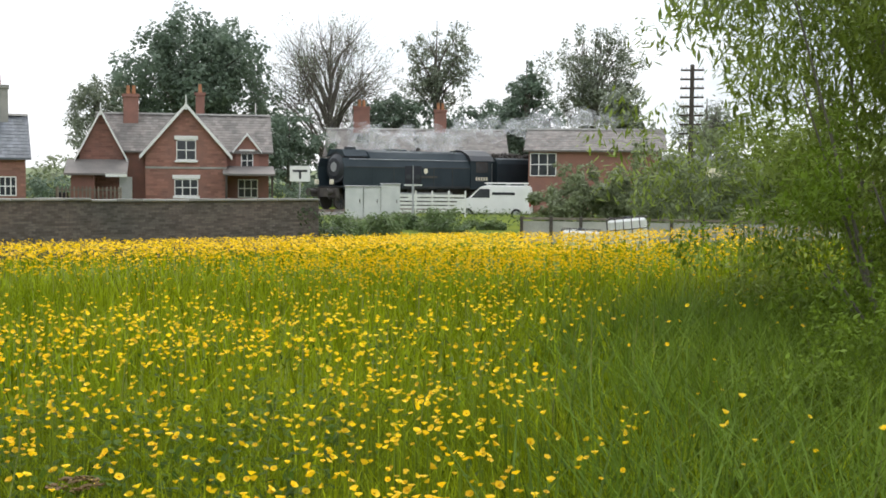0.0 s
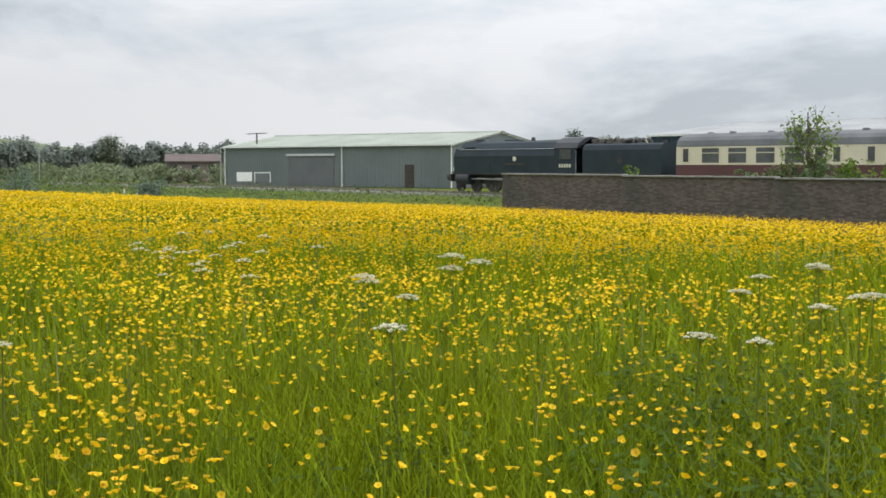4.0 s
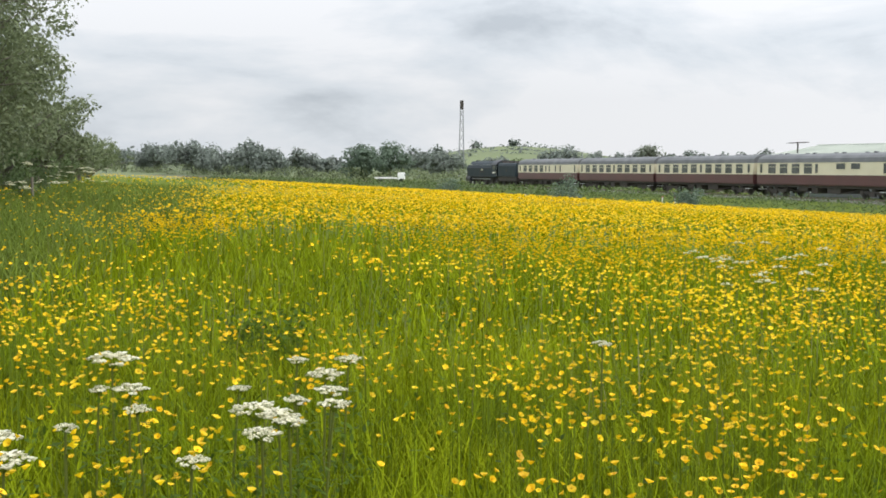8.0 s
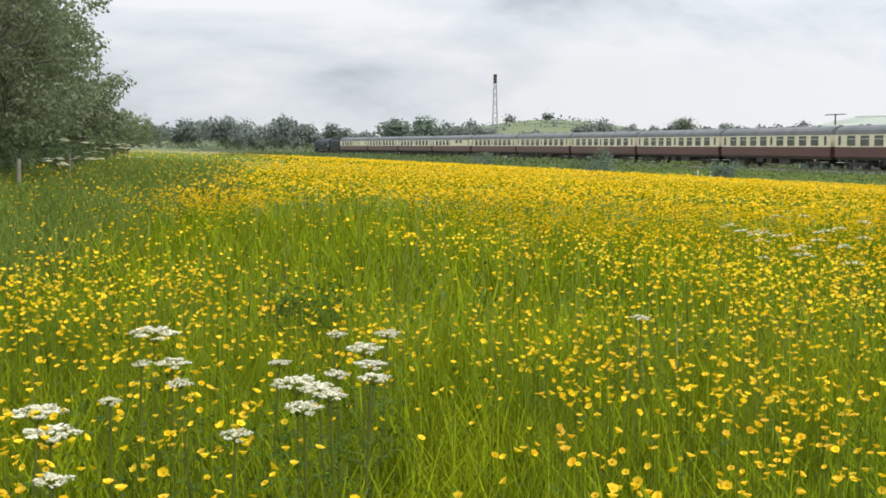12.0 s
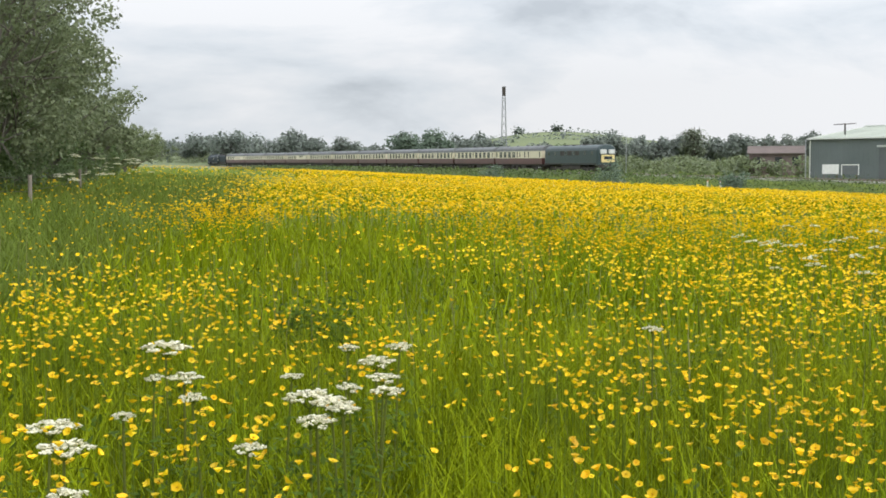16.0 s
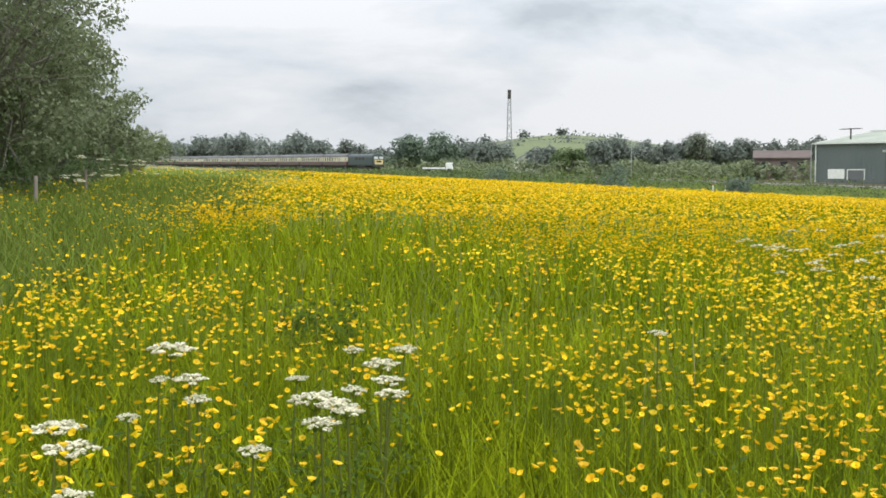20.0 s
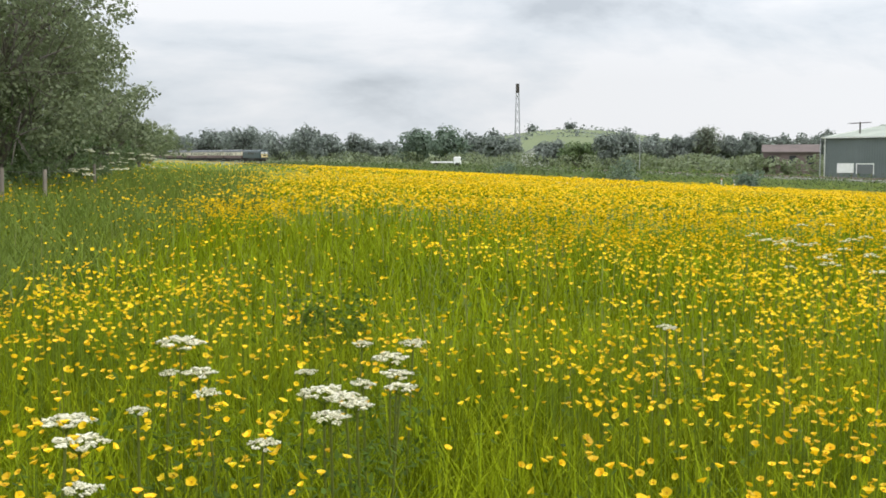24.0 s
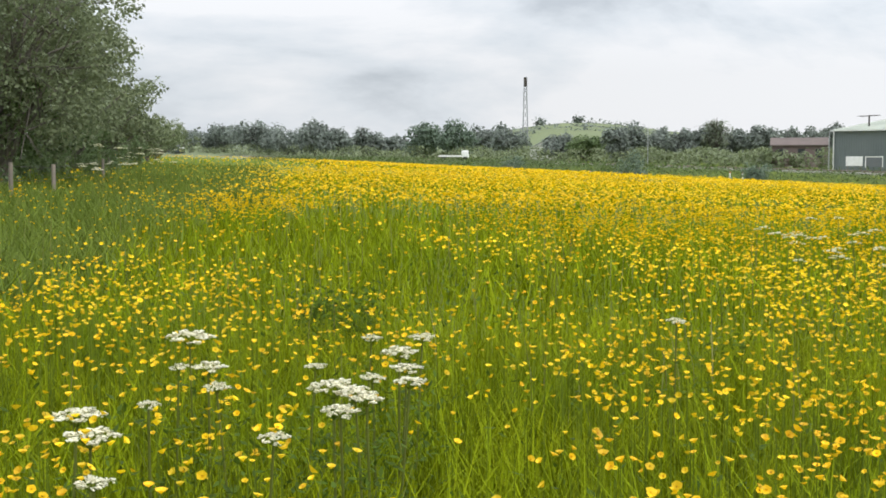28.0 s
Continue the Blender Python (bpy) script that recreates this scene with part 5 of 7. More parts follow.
def build_tree(name, az, d, height, width, label, material, n=2600, leaf=0.3, seed=1, trunk=0.25, base=0.25, sparse=False, twigs=0, group="", category="tree", sprays=0, cone=0.25):
    rng = np.random.default_rng(seed)
    width, height = width * 1.14, height * 1.07
    t = thing(name, stand(az, d), label, category, group)
    blobs = []
    lo = height * base
    half_h = (height - lo) / 2
    ball = min(width / 2, half_h)
    for k in range(int(14 + 1.6 * width) if cone < 0.6 else 44):
        q = rng.normal(size=3)
        q *= rng.uniform(0.25, 1.0) ** 0.6 / np.linalg.norm(q)
        r = ball * rng.uniform(0.26, 0.46)
        taper = 1.0 - cone * max(0.0, q[2]) if cone < 0.6 else 1.0 - cone * (q[2] + 1) / 2
        r *= 1.0 if cone < 0.6 else 0.45 + 0.55 * taper
        blobs.append((q[0] * (width / 2 - r) * taper, q[1] * (width / 2 - r) * taper, lo + half_h + q[2] * (half_h - 0.9 * r), r))
    bm = bmesh.new()
    rod((0, 0, -0.3), (0.1, 0, lo + 0.3 * (height - lo)), trunk, trunk * 0.6, 8, bm)
    rod((0.1, 0, lo + 0.28 * (height - lo)), (0.05, 0.1, height * 0.9), trunk * 0.62, 0.03, 7, bm)
    prng = random.Random(seed)
    for x, y, z, r in blobs:
        zb = max(0.3 * lo, 0.1, z - r - prng.uniform(0.1, 0.35) * height * 0.5)
        mid = Vector((x * 0.45 + prng.uniform(-.2, .2), y * 0.45, (zb + z) / 2 + 0.1 * height * 0.2))
        rod((0.05, 0, zb), mid, trunk * 0.4, trunk * 0.26, 6, bm)
        rod(mid, (x, y, z), trunk * 0.26, 0.02, 5, bm)
        for _ in range(twigs):
            e = Vector((x, y, z)) + Vector((prng.gauss(0, 1), prng.gauss(0, 1), prng.gauss(0.5, 1))).normalized() * r * 1.05
            rod((x * prng.uniform(0.6, 0.95), y * prng.uniform(0.6, 0.95), z - prng.uniform(0, 0.6) * r), e, 0.026, 0.007, 4, bm)
    part("trunk", bm, M_BARK, t)
    pts, way = crown_points(blobs, n, rng, 0.75 if sparse else 0.45, sprays)
    pts[:, 2] = np.maximum(pts[:, 2], 0.15)
    v, f = leaves(pts, leaf, rng, out=None if sparse else way)
    crown = part("crown", mesh_from("crown", v, f, material), None, t)
    tagged(crown, kind="stuff")
    return t


def build_bush(name, az, d, height, width, label, material, n=1500, leaf=0.16, seed=1, length=1.6, depth=None, category="bush", group="", lift=0.0, low=0.15, sprays=0):
    rng = np.random.default_rng(seed)
    depth = depth or width
    t = thing(name, stand(az, d, az + 90, -lift), label, category, group)
    blobs = []
    for k in range(int(8 + 1.5 * width)):
        a, u = rng.uniform(0, 2 * math.pi), math.sqrt(rng.uniform(0, 1))
        x, y = u * math.cos(a) * width * 0.42, u * math.sin(a) * depth * 0.42
        r = rng.uniform(0.2, 0.34) * min(height, width)
        z = rng.uniform(low, 1.0) * (height - r) * (1 - 0.35 * u * u)
        blobs.append((x, y, max(z, r * 0.5), r))
    bm = bmesh.new()
    prng = random.Random(seed)
    for x, y, z, r in blobs:
        rod((x * 0.4, y * 0.4, -0.2), (x, y, z), 0.02, 0.006, 5, bm)
    if height > 0.7:
        part("woody_base", bm, M_BARK, t)
    pts, way = crown_points(blobs, n, rng, 0.6, sprays)
    pts[:, 2] = np.maximum(pts[:, 2], 0.05)
    v, f = leaves(pts, leaf, rng, 0.3, length, way if length < 2 else None)
    tagged(part("foliage", mesh_from("foliage", v, f, material), None, t), kind="stuff")
    return t


def build_trees():
    # behind the cottages
    build_tree("broadleaf_tree", 113.6, 112, 17.2, 18.0, "large dark green broadleaf tree behind the cottage", M_LEAF_DARK, 30000, 0.23, 3, 0.5, 0.1, sprays=12)
    build_tree("broadleaf_tree", 109.2, 108, 10.6, 7.5, "smaller pale green tree beside the cottage", M_LEAF_PALE, 8000, 0.16, 33, 0.2, 0.03, sprays=10)
    build_tree("bare_tree", 119.9, 112, 16.9, 17.0, "thinly leaved grey-brown tree with open branches", M_LEAF_PALE, 10000, 0.1, 4, 0.36, 0.12, True, 20, sprays=6)
    build_tree("thin_tree", 124.9, 116, 17.9, 8.6, "tall pale tree with an open crown", M_LEAF_PALE, 9000, 0.16, 5, 0.28, 0.3, True, 8, sprays=9)
    build_tree("thin_tree", 132.4, 114, 16.0, 10.5, "tall pale tree group with open crowns", M_LEAF_PALE, 15000, 0.16, 6, 0.28, 0.3, True, 8, sprays=10)
    build_tree("dark_conifer", 129.2, 104, 12.8, 8.6, "narrow dark evergreen tree", M_LEAF_DARK, 14000, 0.17, 7, 0.3, 0.02, sprays=8, cone=0.85)
    build_tree("broadleaf_tree", 127.0, 112, 9.4, 9, "dark green tree behind the brick building", M_LEAF_DARK, 8000, 0.2, 14, 0.3, 0.05, sprays=9)
    build_tree("broadleaf_tree", 123.0, 112, 10.2, 10, "mid-green broadleaf tree behind the brick building", M_LEAF_DARK, 9000, 0.22, 8, 0.3, 0.05, sprays=9)
    build_tree("broadleaf_tree", 133.7, 95, 9.4, 5, "rounded grey-green tree behind the low building", M_LEAF_PALE, 4200, 0.2, 9, 0.25, sprays=9)
    build_tree("thin_tree", 137.6, 105, 9.5, 8, "small open tree in the distance", M_LEAF_PALE, 1800, 0.26, 10, 0.2, 0.3, True, 6)
    build_tree("broadleaf_tree", 118.0, 98, 7.5, 7, "dark green tree beside the cottage", M_LEAF_DARK, 8000, 0.17, 11, 0.25, 0.02, sprays=9)
    build_tree("broadleaf_tree", 97.4, 98, 12.0, 15.0, "wide dark green chestnut tree behind the low cottage", M_LEAF_DARK, 26000, 0.23, 12, 0.45, 0.15, sprays=12)
    for i, (az, d, h, w) in enumerate(((104.6, 96, 2.6, 5), (107.4, 97, 2.9, 6), (109.6, 99, 2.6, 5), (117.0, 92, 2.6, 4), (119.0, 90, 2.8, 5), (120.6, 88, 2.2, 4), (100.4, 96, 2.6, 6))):
        build_bush("garden_hedge", az, d, h, w, "clipped dark green garden hedge behind the cottages", M_LEAF_DARK, 1500, 0.16, 440 + i, group="garden hedges")
    # line of trees beyond the railway
    # The greyed trees of this row carry haze in their leaf colour.
    k = 0
    for az, d, h, w, mt, sp in ((95.0, 118, 6.4, 12, M_LEAF_MID, 0), (92.0, 125, 6.7, 13, M_LEAF_MID, 0), (89.0, 124, 6.9, 13, M_LEAF_HAZE, 0), (86.6, 122, 7.2, 12, M_LEAF_MID, 0),
                             (84.3, 118, 9.2, 9.6, M_LEAF_HAZE, 0), (82.0, 125, 6.6, 13, M_LEAF_HAZE, 0), (79.2, 122, 7.0, 12, M_LEAF_MID, 0), (76.8, 120, 6.9, 12, M_LEAF_HAZE, 0),
                             (74.8, 112, 9.2, 6.5, M_LEAF_PALE, 1), (71.6, 118, 8.2, 11, M_LEAF_HAZE, 0), (70.0, 125, 8.6, 8, M_LEAF_MID, 0), (57.4, 135, 10.6, 6.2, M_LEAF_MID, 0),
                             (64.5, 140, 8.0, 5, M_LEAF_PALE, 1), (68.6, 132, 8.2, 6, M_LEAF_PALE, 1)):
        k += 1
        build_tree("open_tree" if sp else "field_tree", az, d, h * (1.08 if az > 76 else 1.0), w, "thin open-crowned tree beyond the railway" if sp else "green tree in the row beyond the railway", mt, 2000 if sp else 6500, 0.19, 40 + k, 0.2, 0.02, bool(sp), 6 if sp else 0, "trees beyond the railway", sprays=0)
    # young trees and scrub between the wall and the line
    build_tree("sapling", 45.0, 58, 4.9, 3.6, "young open tree growing beside the railway", M_LEAF_FRESH, 900, 0.12, 60, 0.08, 0.2, True, 4)
    for i, (az, d, h, w) in enumerate(((37.5, 64, 2.6, 2.6), (41.5, 61, 2.4, 3.4), (44.0, 58, 2.9, 4.5), (46.2, 55, 2.9, 3.6), (48.0, 54, 3.1, 4.0), (50.5, 52, 3.2, 3.8), (52.0, 50, 3.0, 3.6), (53.5, 50, 4.9, 3.4), (55.5, 49, 3.5, 3.5), (57.5, 48, 3.6, 3.6), (59.4, 46, 3.1, 3.6),
                                       (61.5, 46, 3.0, 4.0), (64.5, 45, 3.0, 4.0), (68.0, 44, 2.8, 4.0), (76.0, 46, 1.9, 2.4), (82.9, 63, 3.9, 2.2), (86.6, 64, 2.4, 4.2), (93.2, 68, 4.2, 4.6), (104.5, 43, 2.2, 1.8), (97.0, 42, 1.7, 1.8))):
        build_bush("scrub_bush", az, d, h, w, "green scrub bush between the wall and the railway", M_LEAF_MID if i % 4 else M_LEAF_FRESH, 2000, 0.125, 70 + i, group="scrub by the railway", sprays=9)
    # ivy and hedge grown over the wall
    for i, (az, d, h, w, mt) in enumerate(((55.6, 42.6, 2.3, 4.4, M_IVY), (58.4, 41.4, 2.6, 4.6, M_IVY), (75.4, 36.7, 2.2, 3.0, M_IVY), (61.0, 40.2, 2.9, 5.0, M_IVY), (65.0, 38.9, 3.0, 5.4, M_IVY), (69.2, 37.8, 3.0, 5.4, M_IVY), (72.8, 37.1, 2.6, 4.4, M_IVY),
                                           (93.6, 34.2, 1.95, 2.2, M_IVY), (80.5, 36.2, 1.9, 2.0, M_IVY), (119.6, 42.6, 2.3, 2.6, M_IVY), (121.4, 45, 1.5, 3.4, M_LEAF_MID))):
        build_bush("ivy_bush", az, d, h, w, "dark ivy and bramble grown over the brick wall", mt, 3800, 0.088, 90 + i, depth=1.2, group="growth on the wall", low=0.05)
    build_bush("field_bush", 67.0, 35.4, 1.15, 4.2, "low rounded pale green bush in front of the wall", M_LEAF_FRESH, 2600, 0.08, 99)
    for i, (az, d, h, w) in enumerate(((122.0, 50, 1.3, 3.5), (125.0, 52, 1.3, 4), (127.4, 55, 0.6, 2.4), (123.5, 56, 0.9, 4))):
        build_bush("verge_bush", az, d, h, w, "rough green growth on the verge", M_LEAF_MID, 1500, 0.1, 110 + i, group="verge growth")
    # big bushes at the end of the field
    for i, (az, d, h, w, mt) in enumerate(((132.0, 56, 3.5, 5.4, M_LEAF_HEDGE), (134.6, 55, 4.4, 6.4, M_LEAF_HEDGE), (137.4, 50, 5.2, 6.8, M_LEAF_HEDGE), (139.8, 53, 6.8, 8, M_WILLOW), (143.0, 52, 7.0, 8, M_WILLOW))):
        build_bush("hawthorn_bush", az, d, h, w, "tall green hawthorn bush behind the fence", mt, 8500, 0.11, 120 + i, group="bushes behind the fence", sprays=10)
    wil = build_bush("willow_bush", 151.4, 12.5, 7.2, 6.2, "tall fresh green willow bush at the field's edge", M_WILLOW, 38000, 0.030, 130, 4.6, 4.6, low=0.2, sprays=12)
    build_bush("willow_bush", 147.6, 15.0, 8.8, 5.0, "tall green willow bush with drooping shoots", M_WILLOW, 28000, 0.037, 132, 4.6, 3.6, low=0.45, sprays=12)
    prng, nrng = random.Random(5), np.random.default_rng(5)
    for ex, ez, ln in ((-3.7, 4.6, 1.5), (-3.4, 4.0, 1.3), (-3.95, 4.9, 1.2), (-3.1, 3.5, 1.2), (-3.2, 5.2, 1.4), (-3.55, 4.35, 1.2)):
        br = bmesh.new()
        a, b, c = Vector((-1.2, 0, ez - 0.9)), Vector(((ex - 1.2) / 2, -0.2, ez + 0.25)), Vector((ex, prng.uniform(-0.5, 0.2), ez - 0.1))
        rod(a, b, 0.03, 0.016, 5, br)
        rod(b, c, 0.016, 0.005, 5, br)
        bo = part("hanging_branch", br, M_BARK, wil)
        u = nrng.uniform(0, 1, 90) ** 0.7
        pts = np.array(b)[None] + (np.array(c) - np.array(b))[None] * u[:, None] + nrng.normal(0, 0.16, (90, 3)) - np.array([0, 0, 0.1])
        v, f = leaves(pts, 0.038, nrng, 0.7, 5.0)
        tagged(part("willow_leaves", mesh_from("willow_leaves", v, f, M_LEAF_HEDGE), None, bo), kind="stuff")
    for i, (az, d, h, w) in enumerate(((152.0, 9.0, 1.0, 1.5), (147.6, 12.5, 1.3, 1.4), (152.5, 6.5, 0.7, 1.0), (146.5, 15.0, 1.5, 1.8))):
        build_bush("nettle_patch", az, d, h, w, "patch of tall dark green nettles under the willow", M_RANKSHADE, 2200, 0.03, 420 + i, 1.9, w, "wild plant", "nettles by the willow")
    build_bush("willow_bush", 150.2, 10.2, 5.2, 4.4, "dense fresh green willow bush with narrow leaves", M_WILLOW, 46000, 0.019, 133, 4.4, 3.4, low=0.08, sprays=16)
    build_bush("willow_bush", 151.5, 9.2, 2.6, 4.2, "dense green undergrowth beside the willow", M_RANKSHADE, 24000, 0.019, 131, 2.8, 2.4, low=0.05, sprays=10)
    build_bush("willow_bush", 150.5, 6.6, 1.35, 2.6, "dark green brambles at the willow's foot", M_RANKSHADE, 15000, 0.016, 134, 2.0, 1.8, low=0.05, sprays=10)
    # the hedge at the other side of the field
    for i, (az, d, h, w) in enumerate(((-27.5, 26, 9.2, 7.8), (-21.4, 31, 9.6, 7.6), (-19.4, 38, 7.6, 6.4), (-17.8, 48, 6.2, 5.8), (-16.6, 61, 5.0, 5.6), (-15.9, 76, 4.6, 6.4), (-15.2, 97, 4.4, 7.5), (-14.7, 120, 4.6, 9), (-14.3, 150, 5.0, 11))):
        build_tree("hedge_tree", az, d, h, w, "tall leafy grey-green tree in the field hedge", M_LEAF_HEDGE, 25000 if d < 35 else 15000 if d < 60 else 6000, 0.067 if d < 35 else 0.085 if d < 60 else 0.12, 140 + i, 0.2, 0.04, False, 5 if d < 35 else 0, "trees of the hedge", sprays=16 if d < 60 else 8)
    for i, (az, d, h, w) in enumerate(((-28.5, 25, 4.0, 4.8), (-24.6, 28, 3.8, 4.4), (-22.0, 32, 3.6, 4.2), (-20.0, 38, 3.2, 4.0), (-18.4, 47, 2.8, 4.0), (-17.2, 58, 2.4, 4.2), (-16.4, 72, 2.2, 4.6))):
        build_bush("hedge_bush", az, d, h, w, "dense fresh green undergrowth of the field hedge", M_LEAF_MID if i else M_LEAF_FRESH, 5500, 0.072, 160 + i, group="undergrowth of the hedge", low=0.05, sprays=8)
    for i, (az, d, h, w) in enumerate(((31.2, 112, 3.4, 6), (33.0, 108, 4.0, 7), (34.8, 112, 4.4, 7), (36.4, 110, 4.2, 7), (37.6, 116, 4.2, 6), (32.0, 98, 2.6, 5), (35.6, 98, 2.8, 6))):
        build_bush("hedgerow_bush", az, d, h, w, "overgrown green hedgerow bush between the sheds", M_LEAF_MID, 2400, 0.2, 460 + i, group="hedgerow between the sheds")
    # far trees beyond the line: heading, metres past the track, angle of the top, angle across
    west = [(-13.2, 70, 0.95, 2.6, M_LEAF_HAZE, 0), (-11.2, 50, 1.25, 2.6, M_LEAF_HAZE, 0), (-9.6, 45, 1.38, 2.4, M_LEAF_HAZE, 0), (-8.2, 50, 1.05, 2.2, M_LEAF_HAZE, 0), (-6.9, 40, 1.4, 2.0, M_LEAF_HAZE, 0), (-5.9, 45, 1.05, 1.6, M_LEAF_HAZE, 0),
            (-4.6, 45, 1.15, 1.3, M_LEAF_HAZE, 1), (-3.7, 60, 0.75, 1.6, M_LEAF_HAZE, 0), (-2.8, 70, 0.72, 1.6, M_LEAF_HAZE, 0), (-1.7, 30, 1.3, 1.7, M_LEAF_DARK, 0), (-0.2, 30, 1.35, 1.8, M_LEAF_DARK, 0), (1.5, 90, 1.0, 1.8, M_LEAF_HAZE, 0),]
    east = [(2.5, 80, 0.95, 1.8, M_LEAF_HAZE, 0), (4.9, 40, 0.75, 1.6, M_LEAF_HAZE, 0), (7.5, 30, 1.2, 1.2, M_LEAF_HAZE, 0), (8.3, 45, 1.15, 1.5, M_LEAF_HAZE, 0), (9.5, 60, 0.95, 1.8, M_LEAF_HAZE, 0), (10.6, 55, 1.0, 1.6, M_LEAF_HAZE, 0),
            (11.6, 60, 1.05, 1.5, M_LEAF_HAZE, 0), (12.2, 60, 1.5, 1.3, M_LEAF_PALE, 1), (13.2, 70, 0.9, 1.6, M_LEAF_HAZE, 0), (14.3, 60, 1.1, 1.4, M_LEAF_HAZE, 0), (15.4, 70, 0.95, 1.8, M_LEAF_HAZE, 0), (16.6, 60, 1.0, 1.4, M_LEAF_HAZE, 0),
            (17.4, 50, 1.05, 1.3, M_LEAF_HAZE, 0), (6.1, 45, 0.7, 1.7, M_LEAF_MID, 0), (35.6, 120, 0.95, 2.0, M_LEAF_HAZE, 0), (33.3, 130, 0.9, 2.2, M_LEAF_HAZE, 0), (37.2, 110, 0.8, 2.0, M_LEAF_MID, 0)]
    # Most of these have haze mixed into their leaf colour.
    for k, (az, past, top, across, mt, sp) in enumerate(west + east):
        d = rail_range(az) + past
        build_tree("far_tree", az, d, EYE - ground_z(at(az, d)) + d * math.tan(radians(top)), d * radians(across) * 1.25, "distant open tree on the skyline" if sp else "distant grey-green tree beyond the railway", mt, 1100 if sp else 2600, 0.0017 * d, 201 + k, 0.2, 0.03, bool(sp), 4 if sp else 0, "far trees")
    for i, (az, d, h, w) in enumerate(((8.3, 96, 2.7, 2.7), (2.7, 140, 2.5, 3.2), (14.0, 88, 2.0, 2.0))):
        build_bush("edge_bush", az, d, h, w, "small dark bush at the far edge of the field", M_LEAF_DARK, 1100, 0.13, 180 + i, group="bushes at the field edge")


build_trees()


# ---- far things ----
def build_far_things():
    ms = thing("lattice_mast", stand(3.19, 300), "tall grey lattice mast with a dark head on the skyline", "mast")
    H = 19.8
    for sx, sy in ((-1, -1), (1, -1), (1, 1), (-1, 1)):
        part("leg", rod((sx * 0.75, sy * 0.75, 0), (sx * 0.28, sy * 0.28, H), 0.12, 0.09, 6), M_MAST, ms)
    br = bmesh.new()
    for k in range(10):
        z0, z1 = k * H / 10, (k + 1) * H / 10
        w0, w1 = 0.75 - 0.47 * z0 / H, 0.75 - 0.47 * z1 / H
        for a, b in (((-w0, -w0), (w1, -w1)), ((w0, -w0), (w1, w1)), ((w0, w0), (-w1, w1)), ((-w0, w0), (-w1, -w1))):
            rod((*a, z0), (*b, z1), 0.05, 0.05, 4, br)
    part("bracing", br, M_MAST, ms)
    part("head", box(-0.42, 0.42, -0.42, 0.42, H - 2.0, H + 0.3, bevel=0.05), M_IRON, ms, "darker equipment head")
    for az, d, h, lab in ((79.98, 110, 9.9, "thin dark pole beyond the trees"), (9.0, 172, 5.2, "thin pale pole among far trees"), (17.2, 128, 4.0, "thin pole beside the workshop")):
        p = thing("slender_pole", stand(az, d), lab, "pole", "slender poles")
        part("shaft", rod((0, 0, 0), (0, 0, h), 0.08, 0.05, 6), M_STEEL, p)
    wh = thing("white_farm_building", stand(4.1, 235, 6), "small pale rendered building with a light roof before the hill", "building")
    part("wall", prism([(-2.6, 0), (-2.6, 2.5), (0, 3.7), (2.6, 2.5), (2.6, 0)], -4.2, 4.2), M_RENDER, wh)
    part("roof", prism([(-2.9, 2.38), (0, 3.74), (2.9, 2.38), (2.9, 2.5), (0, 3.88), (-2.9, 2.5)], -4.5, 4.5), M_GREENROOF, wh)
    for x in (-4.24, 4.2):
        part("window", box(x, x + 0.04, -0.5, 0.5, 1.0, 1.9), M_DARKWIN, wh)
    rb = thing("red_brick_barn", stand(15.9, 150, 105), "red-brown brick building among trees beyond the line", "building")
    part("wall", prism([(-2.4, 0), (-2.4, 2.7), (0, 3.38), (2.4, 2.7), (2.4, 0)], -3.2, 3.2), M_REDBLD, rb)
    part("roof", prism([(-2.7, 2.55), (0, 3.42), (2.7, 2.55), (2.7, 2.67), (0, 3.55), (-2.7, 2.67)], -3.4, 3.4), M_OLDTILE, rb)
    for x in (-2.2, 0.2, 2.2):
        part("window", box(x - 0.4, x + 0.4, -2.43, -2.39, 1.2, 2.2), M_DARKWIN, rb)
    sg = thing("yard_notice", stand(18.3, 119, 108), "white notice board in the workshop yard", "sign")
    part("board", box(-0.75, 0.75, -0.04, 0.04, 0.6, 1.5), M_TRIM, sg)
    for x in (-0.6, 0.6):
        part("post", box(x - 0.05, x + 0.05, 0.04, 0.12, 0, 1.5), M_POSTWOOD, sg)
    # Panel added for an unidentified dark, white-edged shape beside the notice.
    sg = thing("yard_notice", stand(19.15, 119, 108), "dark panel in a white frame in the workshop yard", "sign")
    part("board", box(-0.72, 0.72, -0.03, 0.03, 0.55, 1.4), M_DOOR, sg)
    fr = box(-0.8, 0.8, -0.05, 0.04, 1.4, 1.5)
    for x in (-0.8, 0.72):
        box(x, x + 0.08, -0.05, 0.04, 0.5, 1.4, fr)
    part("frame", fr, M_TRIM, sg)
    for x in (-0.6, 0.6):
        part("post", box(x - 0.05, x + 0.05, 0.04, 0.12, 0, 1.4), M_POSTWOOD, sg)
    hut = thing("brick_hut", stand(79.4, 92, 170), "low red-brown brick hut beyond the railway", "outbuilding")
    part("wall", prism([(-2, 0), (-2, 2.3), (0, 3.0), (2, 2.3), (2, 0)], -2.6, 2.6), M_REDBLD, hut)
    part("roof", prism([(-2.3, 2.18), (0, 3.02), (2.3, 2.18), (2.3, 2.3), (0, 3.15), (-2.3, 2.3)], -2.8, 2.8), M_TILE, hut)
    part("door", box(0.6, 1.5, -2.05, -1.99, 0, 2.0), M_DARKWOOD, hut)
